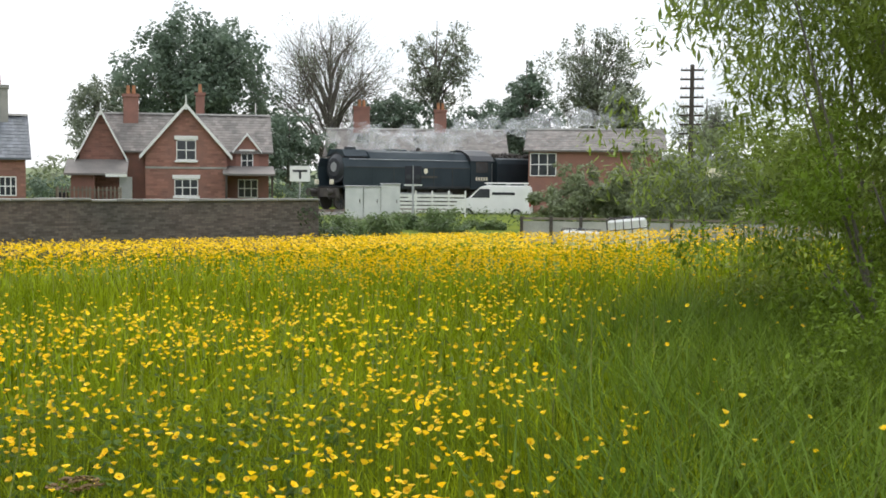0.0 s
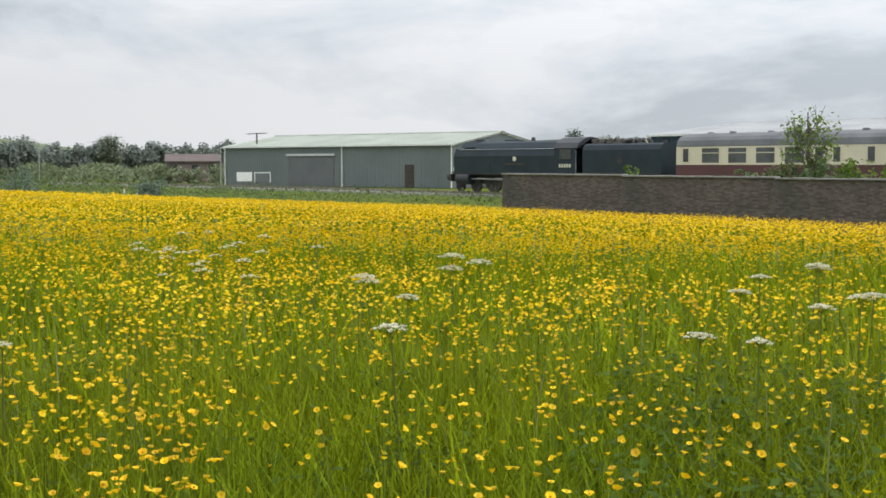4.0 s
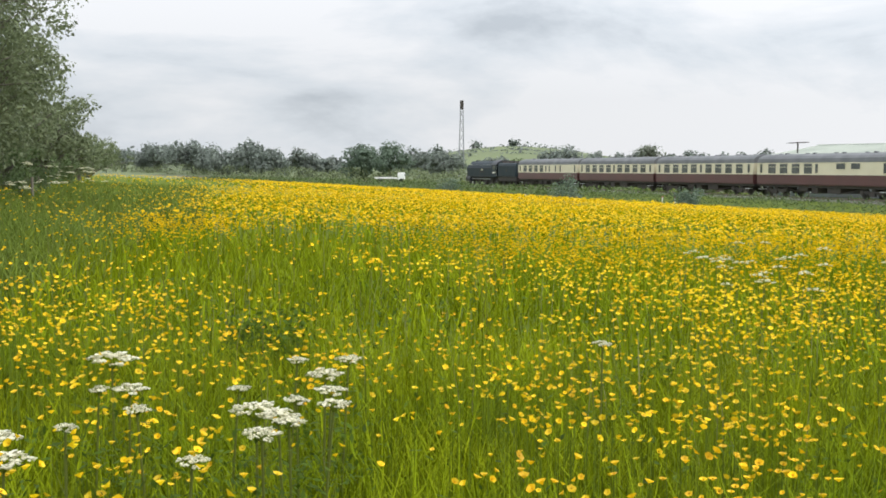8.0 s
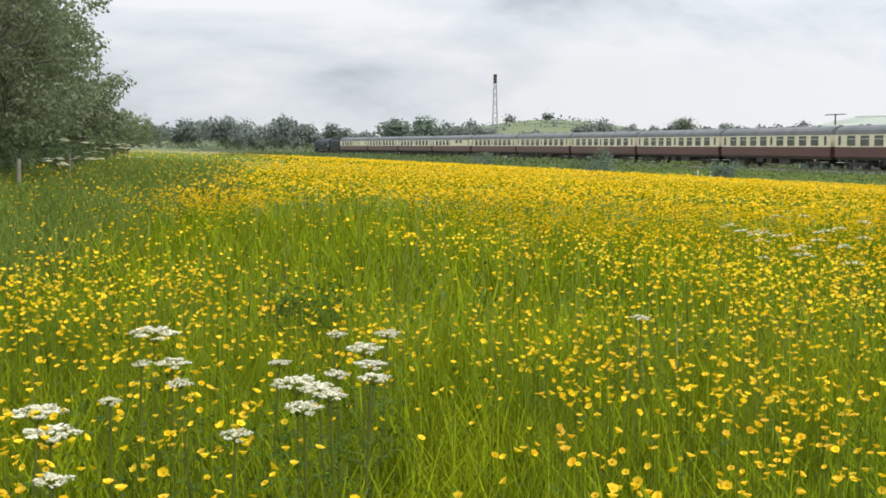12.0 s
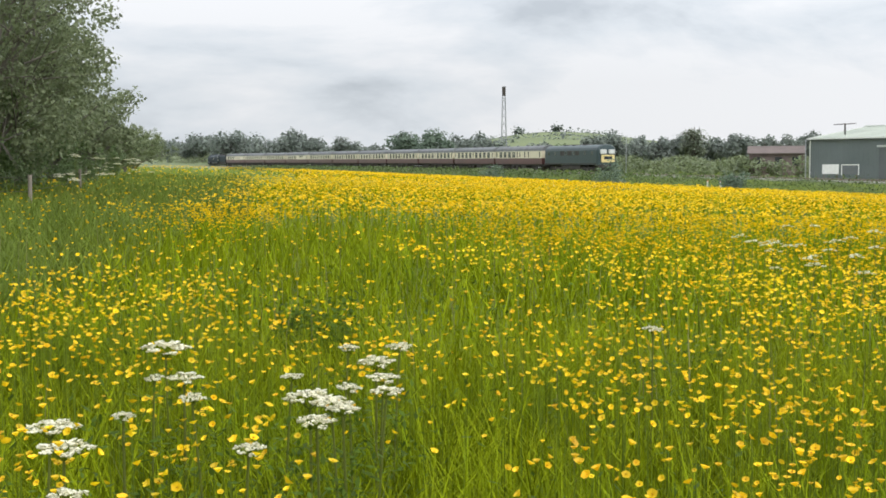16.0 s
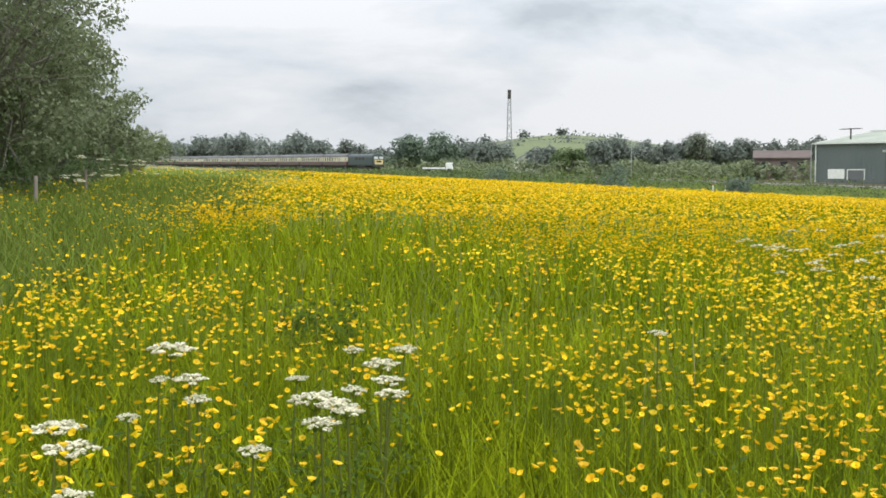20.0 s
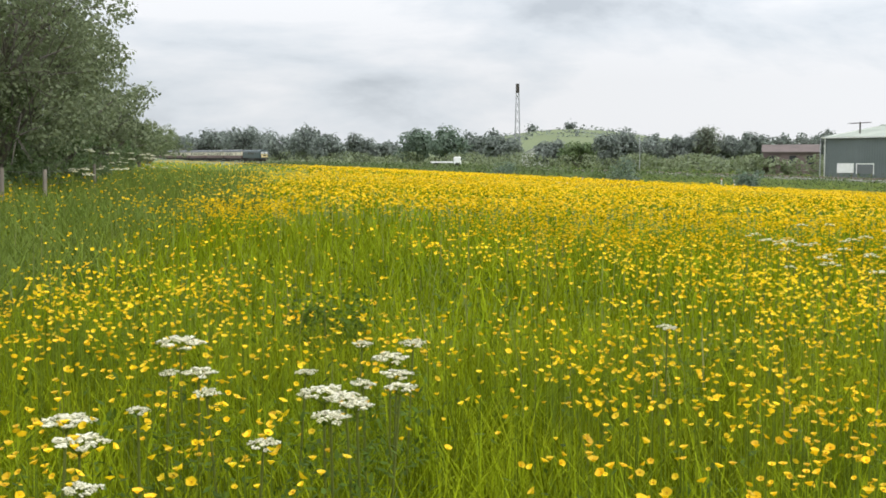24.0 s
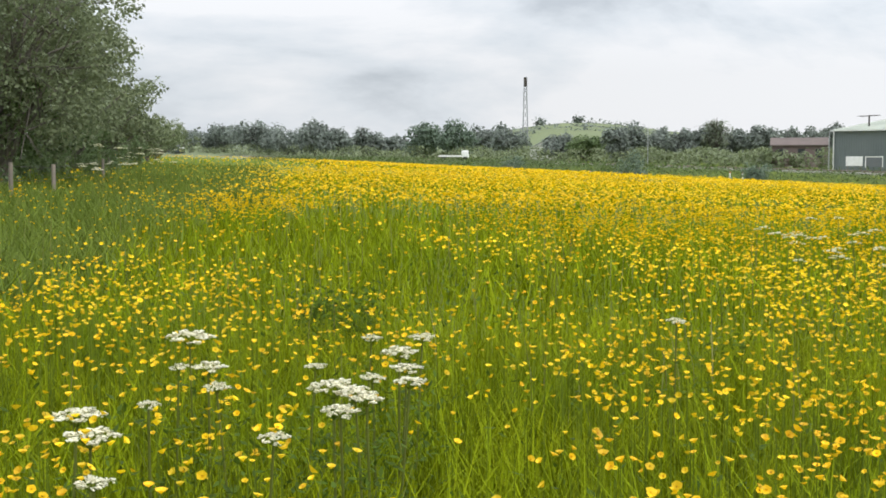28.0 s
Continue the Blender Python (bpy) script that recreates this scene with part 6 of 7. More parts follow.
    # The first is a post; the other two stand in for pale trunks.
    for az, d, h in ((80.2, 78, 3.4), (89.6, 80, 3.5), (90.6, 82, 3.4)):
        wp = thing("white_post", stand(az, d), "pale upright beyond the railway, for one post and two tree trunks", "post", "pale posts")
        part("shaft", box(-0.06, 0.06, -0.05, 0.05, 0, h, bevel=0.01), M_GREYPAINT, wp)
        part("cap", box(-0.07, 0.07, -0.06, 0.06, h, h + 0.06), M_STEEL, wp)
    tr = thing("flatbed_truck", stand(-0.2, 240, 92), "white flatbed truck parked beyond the field", "truck")
    part("cab", box(1.4, 2.9, -0.9, 0.9, 0.5, 2.0, bevel=0.15), M_VANWHITE, tr)
    part("bed", box(-3.2, 1.3, -1.0, 1.0, 0.75, 1.05), M_VANWHITE, tr)
    part("windscreen", box(2.2, 2.93, -0.85, 0.85, 1.3, 1.8), M_DARKWIN, tr)
    for x in (-2.2, 2.1):
        for y in (-0.9, 0.9):
            part("wheel", rod((x, y - 0.1, 0.4), (x, y + 0.1, 0.4), 0.4, 0.4, 14), M_TYRE, tr)


def build_far_woods():
    """Hedges, copses and single trees on the far hillsides, too small to pick apart."""
    rng = np.random.default_rng(31)
    pts = []
    # Extra rows are added here to grey the hillside as haze would.
    for k in range(44):
        az0, d0 = rng.uniform(-17, 42), rng.uniform(430, 760)
        turn, length = rng.uniform(-0.5, 0.5), rng.uniform(20, 90)
        n = int(length * 2.2)
        u = rng.uniform(-0.5, 0.5, n) * length
        c = at(az0, d0)
        a = radians(az0) + math.pi / 2 + turn
        x, y = c.x + u * math.sin(a) + rng.normal(0, 2, n), c.y + u * math.cos(a) + rng.normal(0, 2, n)
        tall = rng.uniform(1.2, 4.0)
        pts.append(np.stack([x, y, land(x, y) + rng.random(n) * tall * (0.6 + 0.4 * np.sin(u * 0.35 + k))], -1))
    for az, d, r in ((0.9, 660, 3.4), (2.0, 650, 2.6), (3.9, 700, 2.6), (5.7, 690, 2.4), (34.0, 660, 3.2)):
        c = at(az, d)
        q = rng.normal(size=(160, 3)) * np.array([r * 0.6, r * 0.6, r * 0.5])
        pts.append(q + np.array([c.x, c.y, ground_z(c) + r * 0.8]))
    v, f = leaves(np.concatenate(pts), 1.25, rng)
    tagged(part("far_woods", mesh_from("far_woods", v, f, M_LEAF_HAZE), None), "distant hedges and copses on the hillsides, greyed for haze", "woodland", kind="stuff")
    pts = []
    for az in np.arange(-14, 19, 0.12):
        d = rail_range(az) + rng.uniform(18, 60)
        c = at(az, d)
        n = 90
        q = rng.normal(size=(n, 3)) * np.array([d * 0.004, d * 0.004, 0])
        x, y = c.x + q[:, 0], c.y + q[:, 1]
        pts.append(np.stack([x, y, land(x, y) + rng.random(n) * (1.6 + d * 0.006 * (0.6 + 0.4 * math.sin(az * 2.3)))], -1))
    for az in np.arange(73, 108, 0.14):
        d = rng.uniform(100, 128) + 12 * (az > 98)
        c = at(az, d)
        n = 70
        q = rng.normal(size=(n, 3)) * np.array([d * 0.004, d * 0.004, 0])
        x, y = c.x + q[:, 0], c.y + q[:, 1]
        pts.append(np.stack([x, y, land(x, y) + rng.random(n) * (2.6 + 1.6 * math.sin(az * 1.3))], -1))
    v, f = leaves(np.concatenate(pts), 0.32, rng)
    tagged(part("woodland_edge", mesh_from("woodland_edge", v, f, M_LEAF_HEDGE), None), "thick undergrowth under the far trees beyond the railway", "woodland", kind="stuff")


def build_far_boards():
    # Added upright boards stand in for a low mauve-grey yard surface.
    fe = thing("boarded_fence", Matrix.Identity(4), "long grey boards standing in for the low yard surface beyond the railway", "fence")
    a, b = at(72.5, 74), at(97.5, 76)
    n = 52
    turn = math.degrees(math.atan2(b.y - a.y, b.x - a.x))
    step = (b - a).length / n
    board = part("board", box(0.01, step - 0.01, -0.02, 0.02, 0.0, 1.95), M_YARDGREY, fe)
    post = part("post", box(-0.06, 0.06, 0.02, 0.14, 0.0, 2.02), M_DARKWOOD, fe)
    for k in range(n):
        p = a + (b - a) * (k / n)
        m = pose(p.x, p.y, ground_z(p) - 0.05 + 0.03 * ((k * 5) % 3), 0, 0, turn)
        if k == 0:
            board.matrix_local, post.matrix_local = m, m
            continue
        for src in (board, post) if k % 4 == 0 else (board,):
            ob = src.copy()
            scene.collection.objects.link(ob)
            ob.matrix_local = m
    for az, d in ((5.2, 112), (5.6, 110), (6.3, 114), (13.4, 92), (12.8, 94), (6.0, 118)):
        mp = thing("marker_post", stand(az, d), "short white marker post at the field's edge", "post", "marker posts")
        part("shaft", box(-0.07, 0.07, -0.04, 0.04, 0, 0.55), M_TRIM, mp)
        part("cap", box(-0.08, 0.08, -0.05, 0.05, 0.55, 0.62), M_RED, mp)


build_far_things()
build_far_boards()
build_far_woods()


def build_field_fence():
    fe = thing("field_fence", Matrix.Identity(4), "old wooden post and wire fence along the hedge", "fence")
    prev = None
    for az, d in ((-28.0, 19.5), (-24.3, 21.5), (-20.8, 23.6), (-18.95, 25.4), (-16.75, 37.0), (-16.5, 50), (-16.2, 66)):
        p = at(az, d)
        z = ground_z(p)
        po = part("post", rod((p.x, p.y, z - 0.3), (p.x + 0.02, p.y, z + 0.92), 0.05, 0.042, 8), M_POSTWOOD, fe)
        if prev:
            wires = bmesh.new()
            for h in (0.3, 0.58, 0.85):
                rod((prev[0], prev[1], prev[2] + h), (p.x, p.y, z + h), 0.004, 0.004, 4, wires)
            part("wire", wires, M_IRON, fe)
        prev = (p.x, p.y, z)


build_field_fence()


# ---- the flowering meadow ----
# heading, distance, spread in degrees, spread of the logarithm of distance, flowers more (+) or fewer (-)
DRIFTS = [(-17.5, 5.6, 4.5, 0.2, 0.55), (-12.5, 3.9, 3.5, 0.15, 0.25), (-19.5, 2.7, 2.0, 0.12, 0.3), (-8.5, 2.6, 2.5, 0.1, 0.3), (14.5, 7.2, 6.0, 0.25, 0.4), (17.0, 3.8, 4.5, 0.22, 0.6), (7.5, 4.6, 4.5, 0.22, 0.3),
          (8.8, 2.55, 2.0, 0.08, 0.5), (-1.0, 2.9, 5.0, 0.2, -0.4), (-6.0, 7.5, 4.5, 0.3, -0.35), (1.5, 6.6, 2.6, 0.14, -0.35), (-10.5, 11.0, 3.5, 0.25, -0.2), (-9.5, 17.0, 3.5, 0.25, 0.4), (-5.0, 14.5, 4.0, 0.35, -0.6), (-1.5, 26.0, 5.0, 0.2, -0.3), (35.0, 8.6, 9.0, 0.3, 0.42),
          (25.5, 3.0, 5.0, 0.3, -0.4), (-13.5, 2.2, 6.0, 0.2, -0.2), (-17.0, 3.2, 3.0, 0.12, -0.2)]


def patches(x, y):
    """How thick the flowers stand at a place, 0 to 1: broad drifts, thinner near the hedge and bare before the willow."""
    n = 0.5 + 0.25 * np.sin(x * 0.55 + 1.3 * np.sin(y * 0.31)) + 0.25 * np.cos(y * 0.47 + 1.1 * np.sin(x * 0.23 + 2))
    n2 = 0.5 + 0.5 * np.sin(x * 1.9 + 2.0 * np.sin(y * 1.1)) * np.cos(y * 1.7 + 1.5 * np.sin(x * 0.9))
    n4 = 0.5 + 0.5 * np.sin(x * 5.1 + 2.2 * np.sin(y * 3.3)) * np.cos(y * 4.7 + 1.9 * np.sin(x * 2.9))
    d, az = np.hypot(x, y), np.degrees(np.arctan2(x, y))
    dens = 0.05 + 0.62 * n * (0.25 + 0.75 * n2)
    n3 = 0.5 + 0.5 * np.sin(x * 0.83 + 1.9 * np.sin(y * 0.52 + 1.0) + 0.6) * np.cos(y * 0.71 + 1.7 * np.sin(x * 0.44))
    thick = ease(0.3, 0.75, n3)
    dens = dens * (0.85 + 0.5 * thick + (-0.55 + 0.5 * thick) * ease(4.0, 6.5, d))
    dens = dens + 0.22 * ease(38, 50, az) * (1 - ease(112, 124, az)) * ease(3.4, 4.8, d) * (1 - ease(9, 13, d)) * (0.4 + 0.6 * n2)
    dens = dens * (1 - 0.87 * ease(38, 50, az) * (1 - ease(112, 122, az)) * (1 - ease(3.0, 5.2, d)))
    dens = dens + (np.maximum(dens, 0.55 + 0.45 * n) - dens) * ease(10, 24, d)
    for a0, d0, wa, wd, more in DRIFTS:
        dens = dens + more * np.exp(-((az - a0) / wa) ** 2 - (np.log(d / d0) / wd) ** 2) * (0.35 + 0.65 * n2)
    dens = np.maximum(dens, 0.03) * (1 + (-0.55 + 0.85 * n4) * (1 - ease(10, 24, d)))
    dens = dens * (1 - 0.7 * ease(40, 55, az) * (1 - ease(114, 124, az)) * ease(9.5, 12.5, d) * (1 - ease(18, 23, d)))
    dens = dens * (1 - 0.93 * ease(128.5, 137, az + 6 * (n2 - 0.5) - 5 * (1 - ease(3, 5.5, d)) - 6 * ease(9, 25, d)))
    hedge = az + 9.6 + 130 / np.maximum(d, 6)
    return dens * (0.06 + 0.94 * ease(1.0, 9.0, hedge))


def scatter(rng, n, r0, r1, a0, a1, power=1.0):
    """Random places in a sector, even over its area (power 1) or denser inwards."""
    r = np.sqrt(r0 ** 2 + (r1 ** 2 - r0 ** 2) * rng.random(n) ** power)
    a = np.radians(rng.uniform(a0, a1, n))
    return r * np.sin(a), r * np.cos(a)


def by_hedge(x, y):
    """How far a place belongs to the rank, shade-toned strip along the hedge, 0 to 1."""
    d = np.hypot(x, y)
    return (1 - ease(0.5, 7.0, np.degrees(np.arctan2(x, y)) + 9.6 + 130 / np.maximum(d, 6))) * ease(6, 10, d)


def in_field(x, y):
    return (track_gap(x, y) > edge_gap(x, y) + 0.5) & ~((np.degrees(np.arctan2(x, y)) > 127) & (np.hypot(x, y) > 36))


def flower_heads(x, y, z, size, rng, petals=5):
    """Buttercups: a shallow cup of petals, each head leaning its own way."""
    n = len(x)
    c = np.stack([x, y, z], -1)
    lean, turn = rng.uniform(0, 0.95, n), rng.uniform(0, 2 * np.pi, n)
    axis = np.stack([np.sin(lean) * np.cos(turn), np.sin(lean) * np.sin(turn), np.cos(lean)], -1)
    u = np.cross(axis, np.tile([0.3, 0.9, 0.1], (n, 1)))
    u /= np.linalg.norm(u, axis=1)[:, None]
    w = np.cross(axis, u)
    r = size * rng.uniform(0.5, 1.0, n) ** 0.8 * 1.18 / 2
    cup = rng.uniform(0.35, 1.25, n)
    vs, k = [c - axis * (r * 0.25)[:, None]], petals * 2
    for i in range(k):
        a = 2 * np.pi * i / k
        rad = r * (1.0 if i % 2 == 0 else 0.86)
        vs.append(c + (u * np.cos(a) + w * np.sin(a)) * rad[:, None] + axis * (r * cup * 0.6)[:, None])
    v = np.stack(vs, 1).reshape(-1, 3)
    base = np.arange(n)[:, None] * (k + 1)
    f = []
    for i in range(0, k, 2):
        f.append(np.concatenate([base, base + 1 + (i - 1) % k, base + 1 + i, base + 1 + (i + 1) % k], 1))
    return v, np.concatenate(f, 0)


def simple_heads(x, y, z, size, rng):
    """Far heads: a tent of two crossing bent petals."""
    n = len(x)
    c = np.stack([x, y, z], -1)
    a = rng.uniform(0, 2 * np.pi, n)
    r = size * rng.uniform(0.7, 1.3, n) / 2
    u = np.stack([np.cos(a), np.sin(a), rng.uniform(-0.3, 0.3, n)], -1) * r[:, None]
    w = np.stack([-np.sin(a), np.cos(a), rng.uniform(-0.3, 0.3, n)], -1) * r[:, None]
    up = np.zeros((n, 3))
    up[:, 2] = r * 0.7
    v = np.stack([c + u + up, c + w + up * 0.6, c - u + up, c - w + up * 0.6, c - up * 0.3], 1).reshape(-1, 3)
    b = np.arange(n)[:, None] * 5
    f = np.concatenate([np.concatenate([b + 4, b + i, b + (i + 1) % 4], 1) for i in range(4)], 0)
    return v, f


def blades(x, y, z, h, w, rng, bend=0.35):
    """Grass blades of two bent segments."""
    n = len(x)
    p = np.stack([x, y, z - 0.02], -1)
    a = rng.uniform(0, 2 * np.pi, n)
    side = np.stack([np.cos(a), np.sin(a), np.zeros(n)], -1)
    out = np.stack([-np.sin(a), np.cos(a), np.zeros(n)], -1)
    hh = h * rng.uniform(0.55, 1.15, n)
    ww = w * rng.uniform(0.6, 1.3, n)
    k = bend * rng.uniform(0.1, 1.5, n) * hh
    up = np.array([0, 0, 1.0])
    m = p + up * (hh * 0.58)[:, None] + out * (k * 0.28)[:, None]
    t = p + up * hh[:, None] + out * k[:, None]
    v = np.stack([p - side * ww[:, None], p + side * ww[:, None], m - side * (ww * 0.8)[:, None], m + side * (ww * 0.8)[:, None], t], 1).reshape(-1, 3)
    b = np.arange(n) * 5
    f = [(i, i + 1, i + 3, i + 2) for i in b.tolist()] + [(i + 2, i + 3, i + 4) for i in b.tolist()]
    return v, f


def build_meadow():
    rng = np.random.default_rng(11)
    A0, A1 = -25, 152
    # grass
    for n, r0, r1, h, w, label in ((78000, 1.2, 7, 0.47, 0.0033, "tall green meadow grass close by"), (74000, 7, 20, 0.48, 0.0062, "green meadow grass"), (46000, 20, 62, 0.42, 0.022, "meadow grass further off"), (9000, 62, 260, 0.4, 0.07, "distant meadow grass")):
        x, y = scatter(rng, n, r0, r1, A0 if r1 < 63 else -18, A1 if r1 < 63 else 34)
        keep = in_field(x, y) & (rng.random(n) > 0.85 * by_hedge(x, y))
        x, y = x[keep], y[keep]
        v, f = blades(x, y, land(x, y), h, w, rng, 0.65 if r1 < 21 else 0.4)
        tagged(part("meadow_grass", mesh_from("meadow_grass", v, f, M_BLADE), None), label, "grass", kind="stuff")
    x, y = scatter(rng, 5000, 1.5, 30, A0, A1)
    v, f = blades(x, y, land(x, y), 0.72, 0.0035, rng, 0.2)
    tagged(part("seeding_grass", mesh_from("seeding_grass", v, f, M_DRY), None), "straw-coloured seeding grass stalks in the meadow", "grass", kind="stuff")
    x, y = scatter(rng, 34000, 1.3, 11, A0, A1)
    lump = 0.5 + 0.5 * np.sin(x * 2.3 + 2 * np.sin(y * 1.7)) * np.cos(y * 2.1 + np.sin(x * 1.3))
    keep = rng.random(len(x)) < 0.15 + 0.85 * lump
    x, y = x[keep], y[keep]
    v, f = leaves(np.stack([x, y, land(x, y) + rng.uniform(0.06, 0.40, len(x))], -1), 0.019, rng, 0.1, 2.4)
    tagged(part("buttercup_leaves", mesh_from("buttercup_leaves", v, f, M_HERB), None), "small green leaves of meadow herbs among the grass", "leaves", kind="stuff")
    # Dark leaves added in this sector, standing in for the grass's shaded side.
    x, y = scatter(rng, 30000, 1.5, 6.5, 38, 126)
    x, y = x + 0.12 * np.sin(y * 9), y + 0.12 * np.sin(x * 8)
    v, f = leaves(np.stack([x, y, land(x, y) + rng.uniform(0.08, 0.46, len(x))], -1), 0.021, rng, 0.1, 2.2)
    tagged(part("herb_leaves", mesh_from("herb_leaves", v, f, M_HERB), None), "dark herb leaves thickened to darken grass seen against the light", "leaves", kind="stuff")
    x, y = scatter(rng, 9000, 0.8, 9, 152, 335)
    v, f = blades(x, y, land(x, y), 0.22, 0.006, rng, 0.7)
    tagged(part("meadow_grass", mesh_from("meadow_grass", v, f, M_BLADE), None), "short trodden grass of the field path", "grass", kind="stuff")
    # Tall grass with the willow's shade put into its colour.
    x, y = scatter(rng, 22000, 2.0, 12, 130, 153)
    keep = rng.random(len(x)) < ease(131, 144, np.degrees(np.arctan2(x, y)))
    x, y = x[keep], y[keep]
    v, f = blades(x, y, land(x, y), 0.62, 0.006, rng, 0.8)
    tagged(part("rank_grass", mesh_from("rank_grass", v, f, M_RANKSHADE), None), "tall grass under the willow, its green darkened for shade", "grass", kind="stuff")
    # Rank strip whose colour also stands in for the hedge's shade.
    x, y = scatter(rng, 60000, 7, 70, -25, -9, 1.7)
    keep = in_field(x, y) & (rng.random(len(x)) < by_hedge(x, y))
    x, y = x[keep], y[keep]
    d = np.hypot(x, y)
    v, f = blades(x, y, land(x, y), 0.42 + 0.2 * rng.random(len(x)), 0.004 + 0.0004 * d, rng, 0.8)
    tagged(part("rank_grass", mesh_from("rank_grass", v, f, M_HEDGESHADE), None), "rank grass along the field hedge, dulled for the hedge's shade", "grass", kind="stuff")
    # buttercups
    for n, r0, r1, size, hi, near, label in ((37000, 1.2, 7, 0.0238, 0.60, 2, "yellow buttercups with open cups close by"), (40000, 7, 11.5, 0.031, 0.58, 1, "yellow buttercups"), (90000, 11.5, 20, 0.034, 0.57, 0, "yellow buttercups in the meadow"),
                                             (250000, 20, 62, 0.068, 0.55, -1, "drift of yellow buttercups further off"), (120000, 62, 260, 0.16, 0.52, -1, "far yellow buttercup drift")):
        x, y = scatter(rng, n, r0, r1, A0 if r1 < 63 else -18, A1 if r1 < 63 else 34)
        keep = in_field(x, y) & (rng.random(n) < patches(x, y))
        x, y = x[keep], y[keep]
        if near > 0:
            mate = rng.integers(0, len(x), len(x))
            bunch = rng.random(len(x)) < 0.55
            x, y = np.where(bunch, x[mate] + rng.normal(0, 0.055, len(x)), x), np.where(bunch, y[mate] + rng.normal(0, 0.055, len(x)), y)
        z = land(x, y) + hi * rng.uniform(0.72, 1.12, len(x))
        if near == 2:
            v, f = flower_heads(x, y, z, size, rng)
            sv, sf = blades(x, y, land(x, y), 1.0, 0.0022, rng, 0.02)
            sv = sv.reshape(-1, 5, 3)
            g = land(x, y)
            sv[:, 2:4, 2] = (g + (z - g) * 0.6)[:, None]
            sv[:, 4, 2] = z
            sv[:, 4, 0], sv[:, 4, 1] = x, y
            cv, cf = simple_heads(x, y, z + 0.001, 0.007, rng)
            tagged(part("flower_centres", mesh_from("flower_centres", cv, cf, M_CENTRE), None), "deep orange middles of the buttercups", "flowers", kind="stuff")
            tagged(part("flower_stalks", mesh_from("flower_stalks", sv.reshape(-1, 3), sf, M_STEM), None), "thin green buttercup stalks", "flower stalks", kind="stuff")
        else:
            v, f = flower_heads(x, y, z, size, rng, 4) if near == 1 else simple_heads(x, y, z, size, rng) if near == 0 else leaves(np.stack([x, y, z], -1), size, rng, -0.2, 1.0)
        tagged(part("buttercups", mesh_from("buttercups", v, f, M_DRIFT if near < 1 else M_YEL), None), label, "flowers", kind="stuff")


def build_verge():
    rng = np.random.default_rng(21)
    for s0, s1, n, size, tall in ((20, 110, 18000, 0.085, 0.75), (110, 330, 16000, 0.18, 0.8), (-75, 20, 9000, 0.09, 0.5)):
        s = rng.uniform(s0, s1, n)
        q = 4.0 + rng.random(n) * (13.3 + 3.2 * ease(46, 58, s))
        pts = np.array([rail_at(a, -b)[0] for a, b in zip(s, q)])
        lump = 0.45 + 0.55 * (0.5 + 0.5 * np.sin(s * 0.35 + 2 * np.sin(q * 0.4))) ** 2
        pts[:, 2] = land(pts[:, 0], pts[:, 1]) + tall * lump * rng.random(n)
        v, f = leaves(pts, size, rng, -0.4, 2.6)
        tagged(part("verge_growth", mesh_from("verge_growth", v, f, M_VERGE), None), "rough dark green grass and weeds beside the railway", "undergrowth", kind="stuff")


build_meadow()
build_verge()


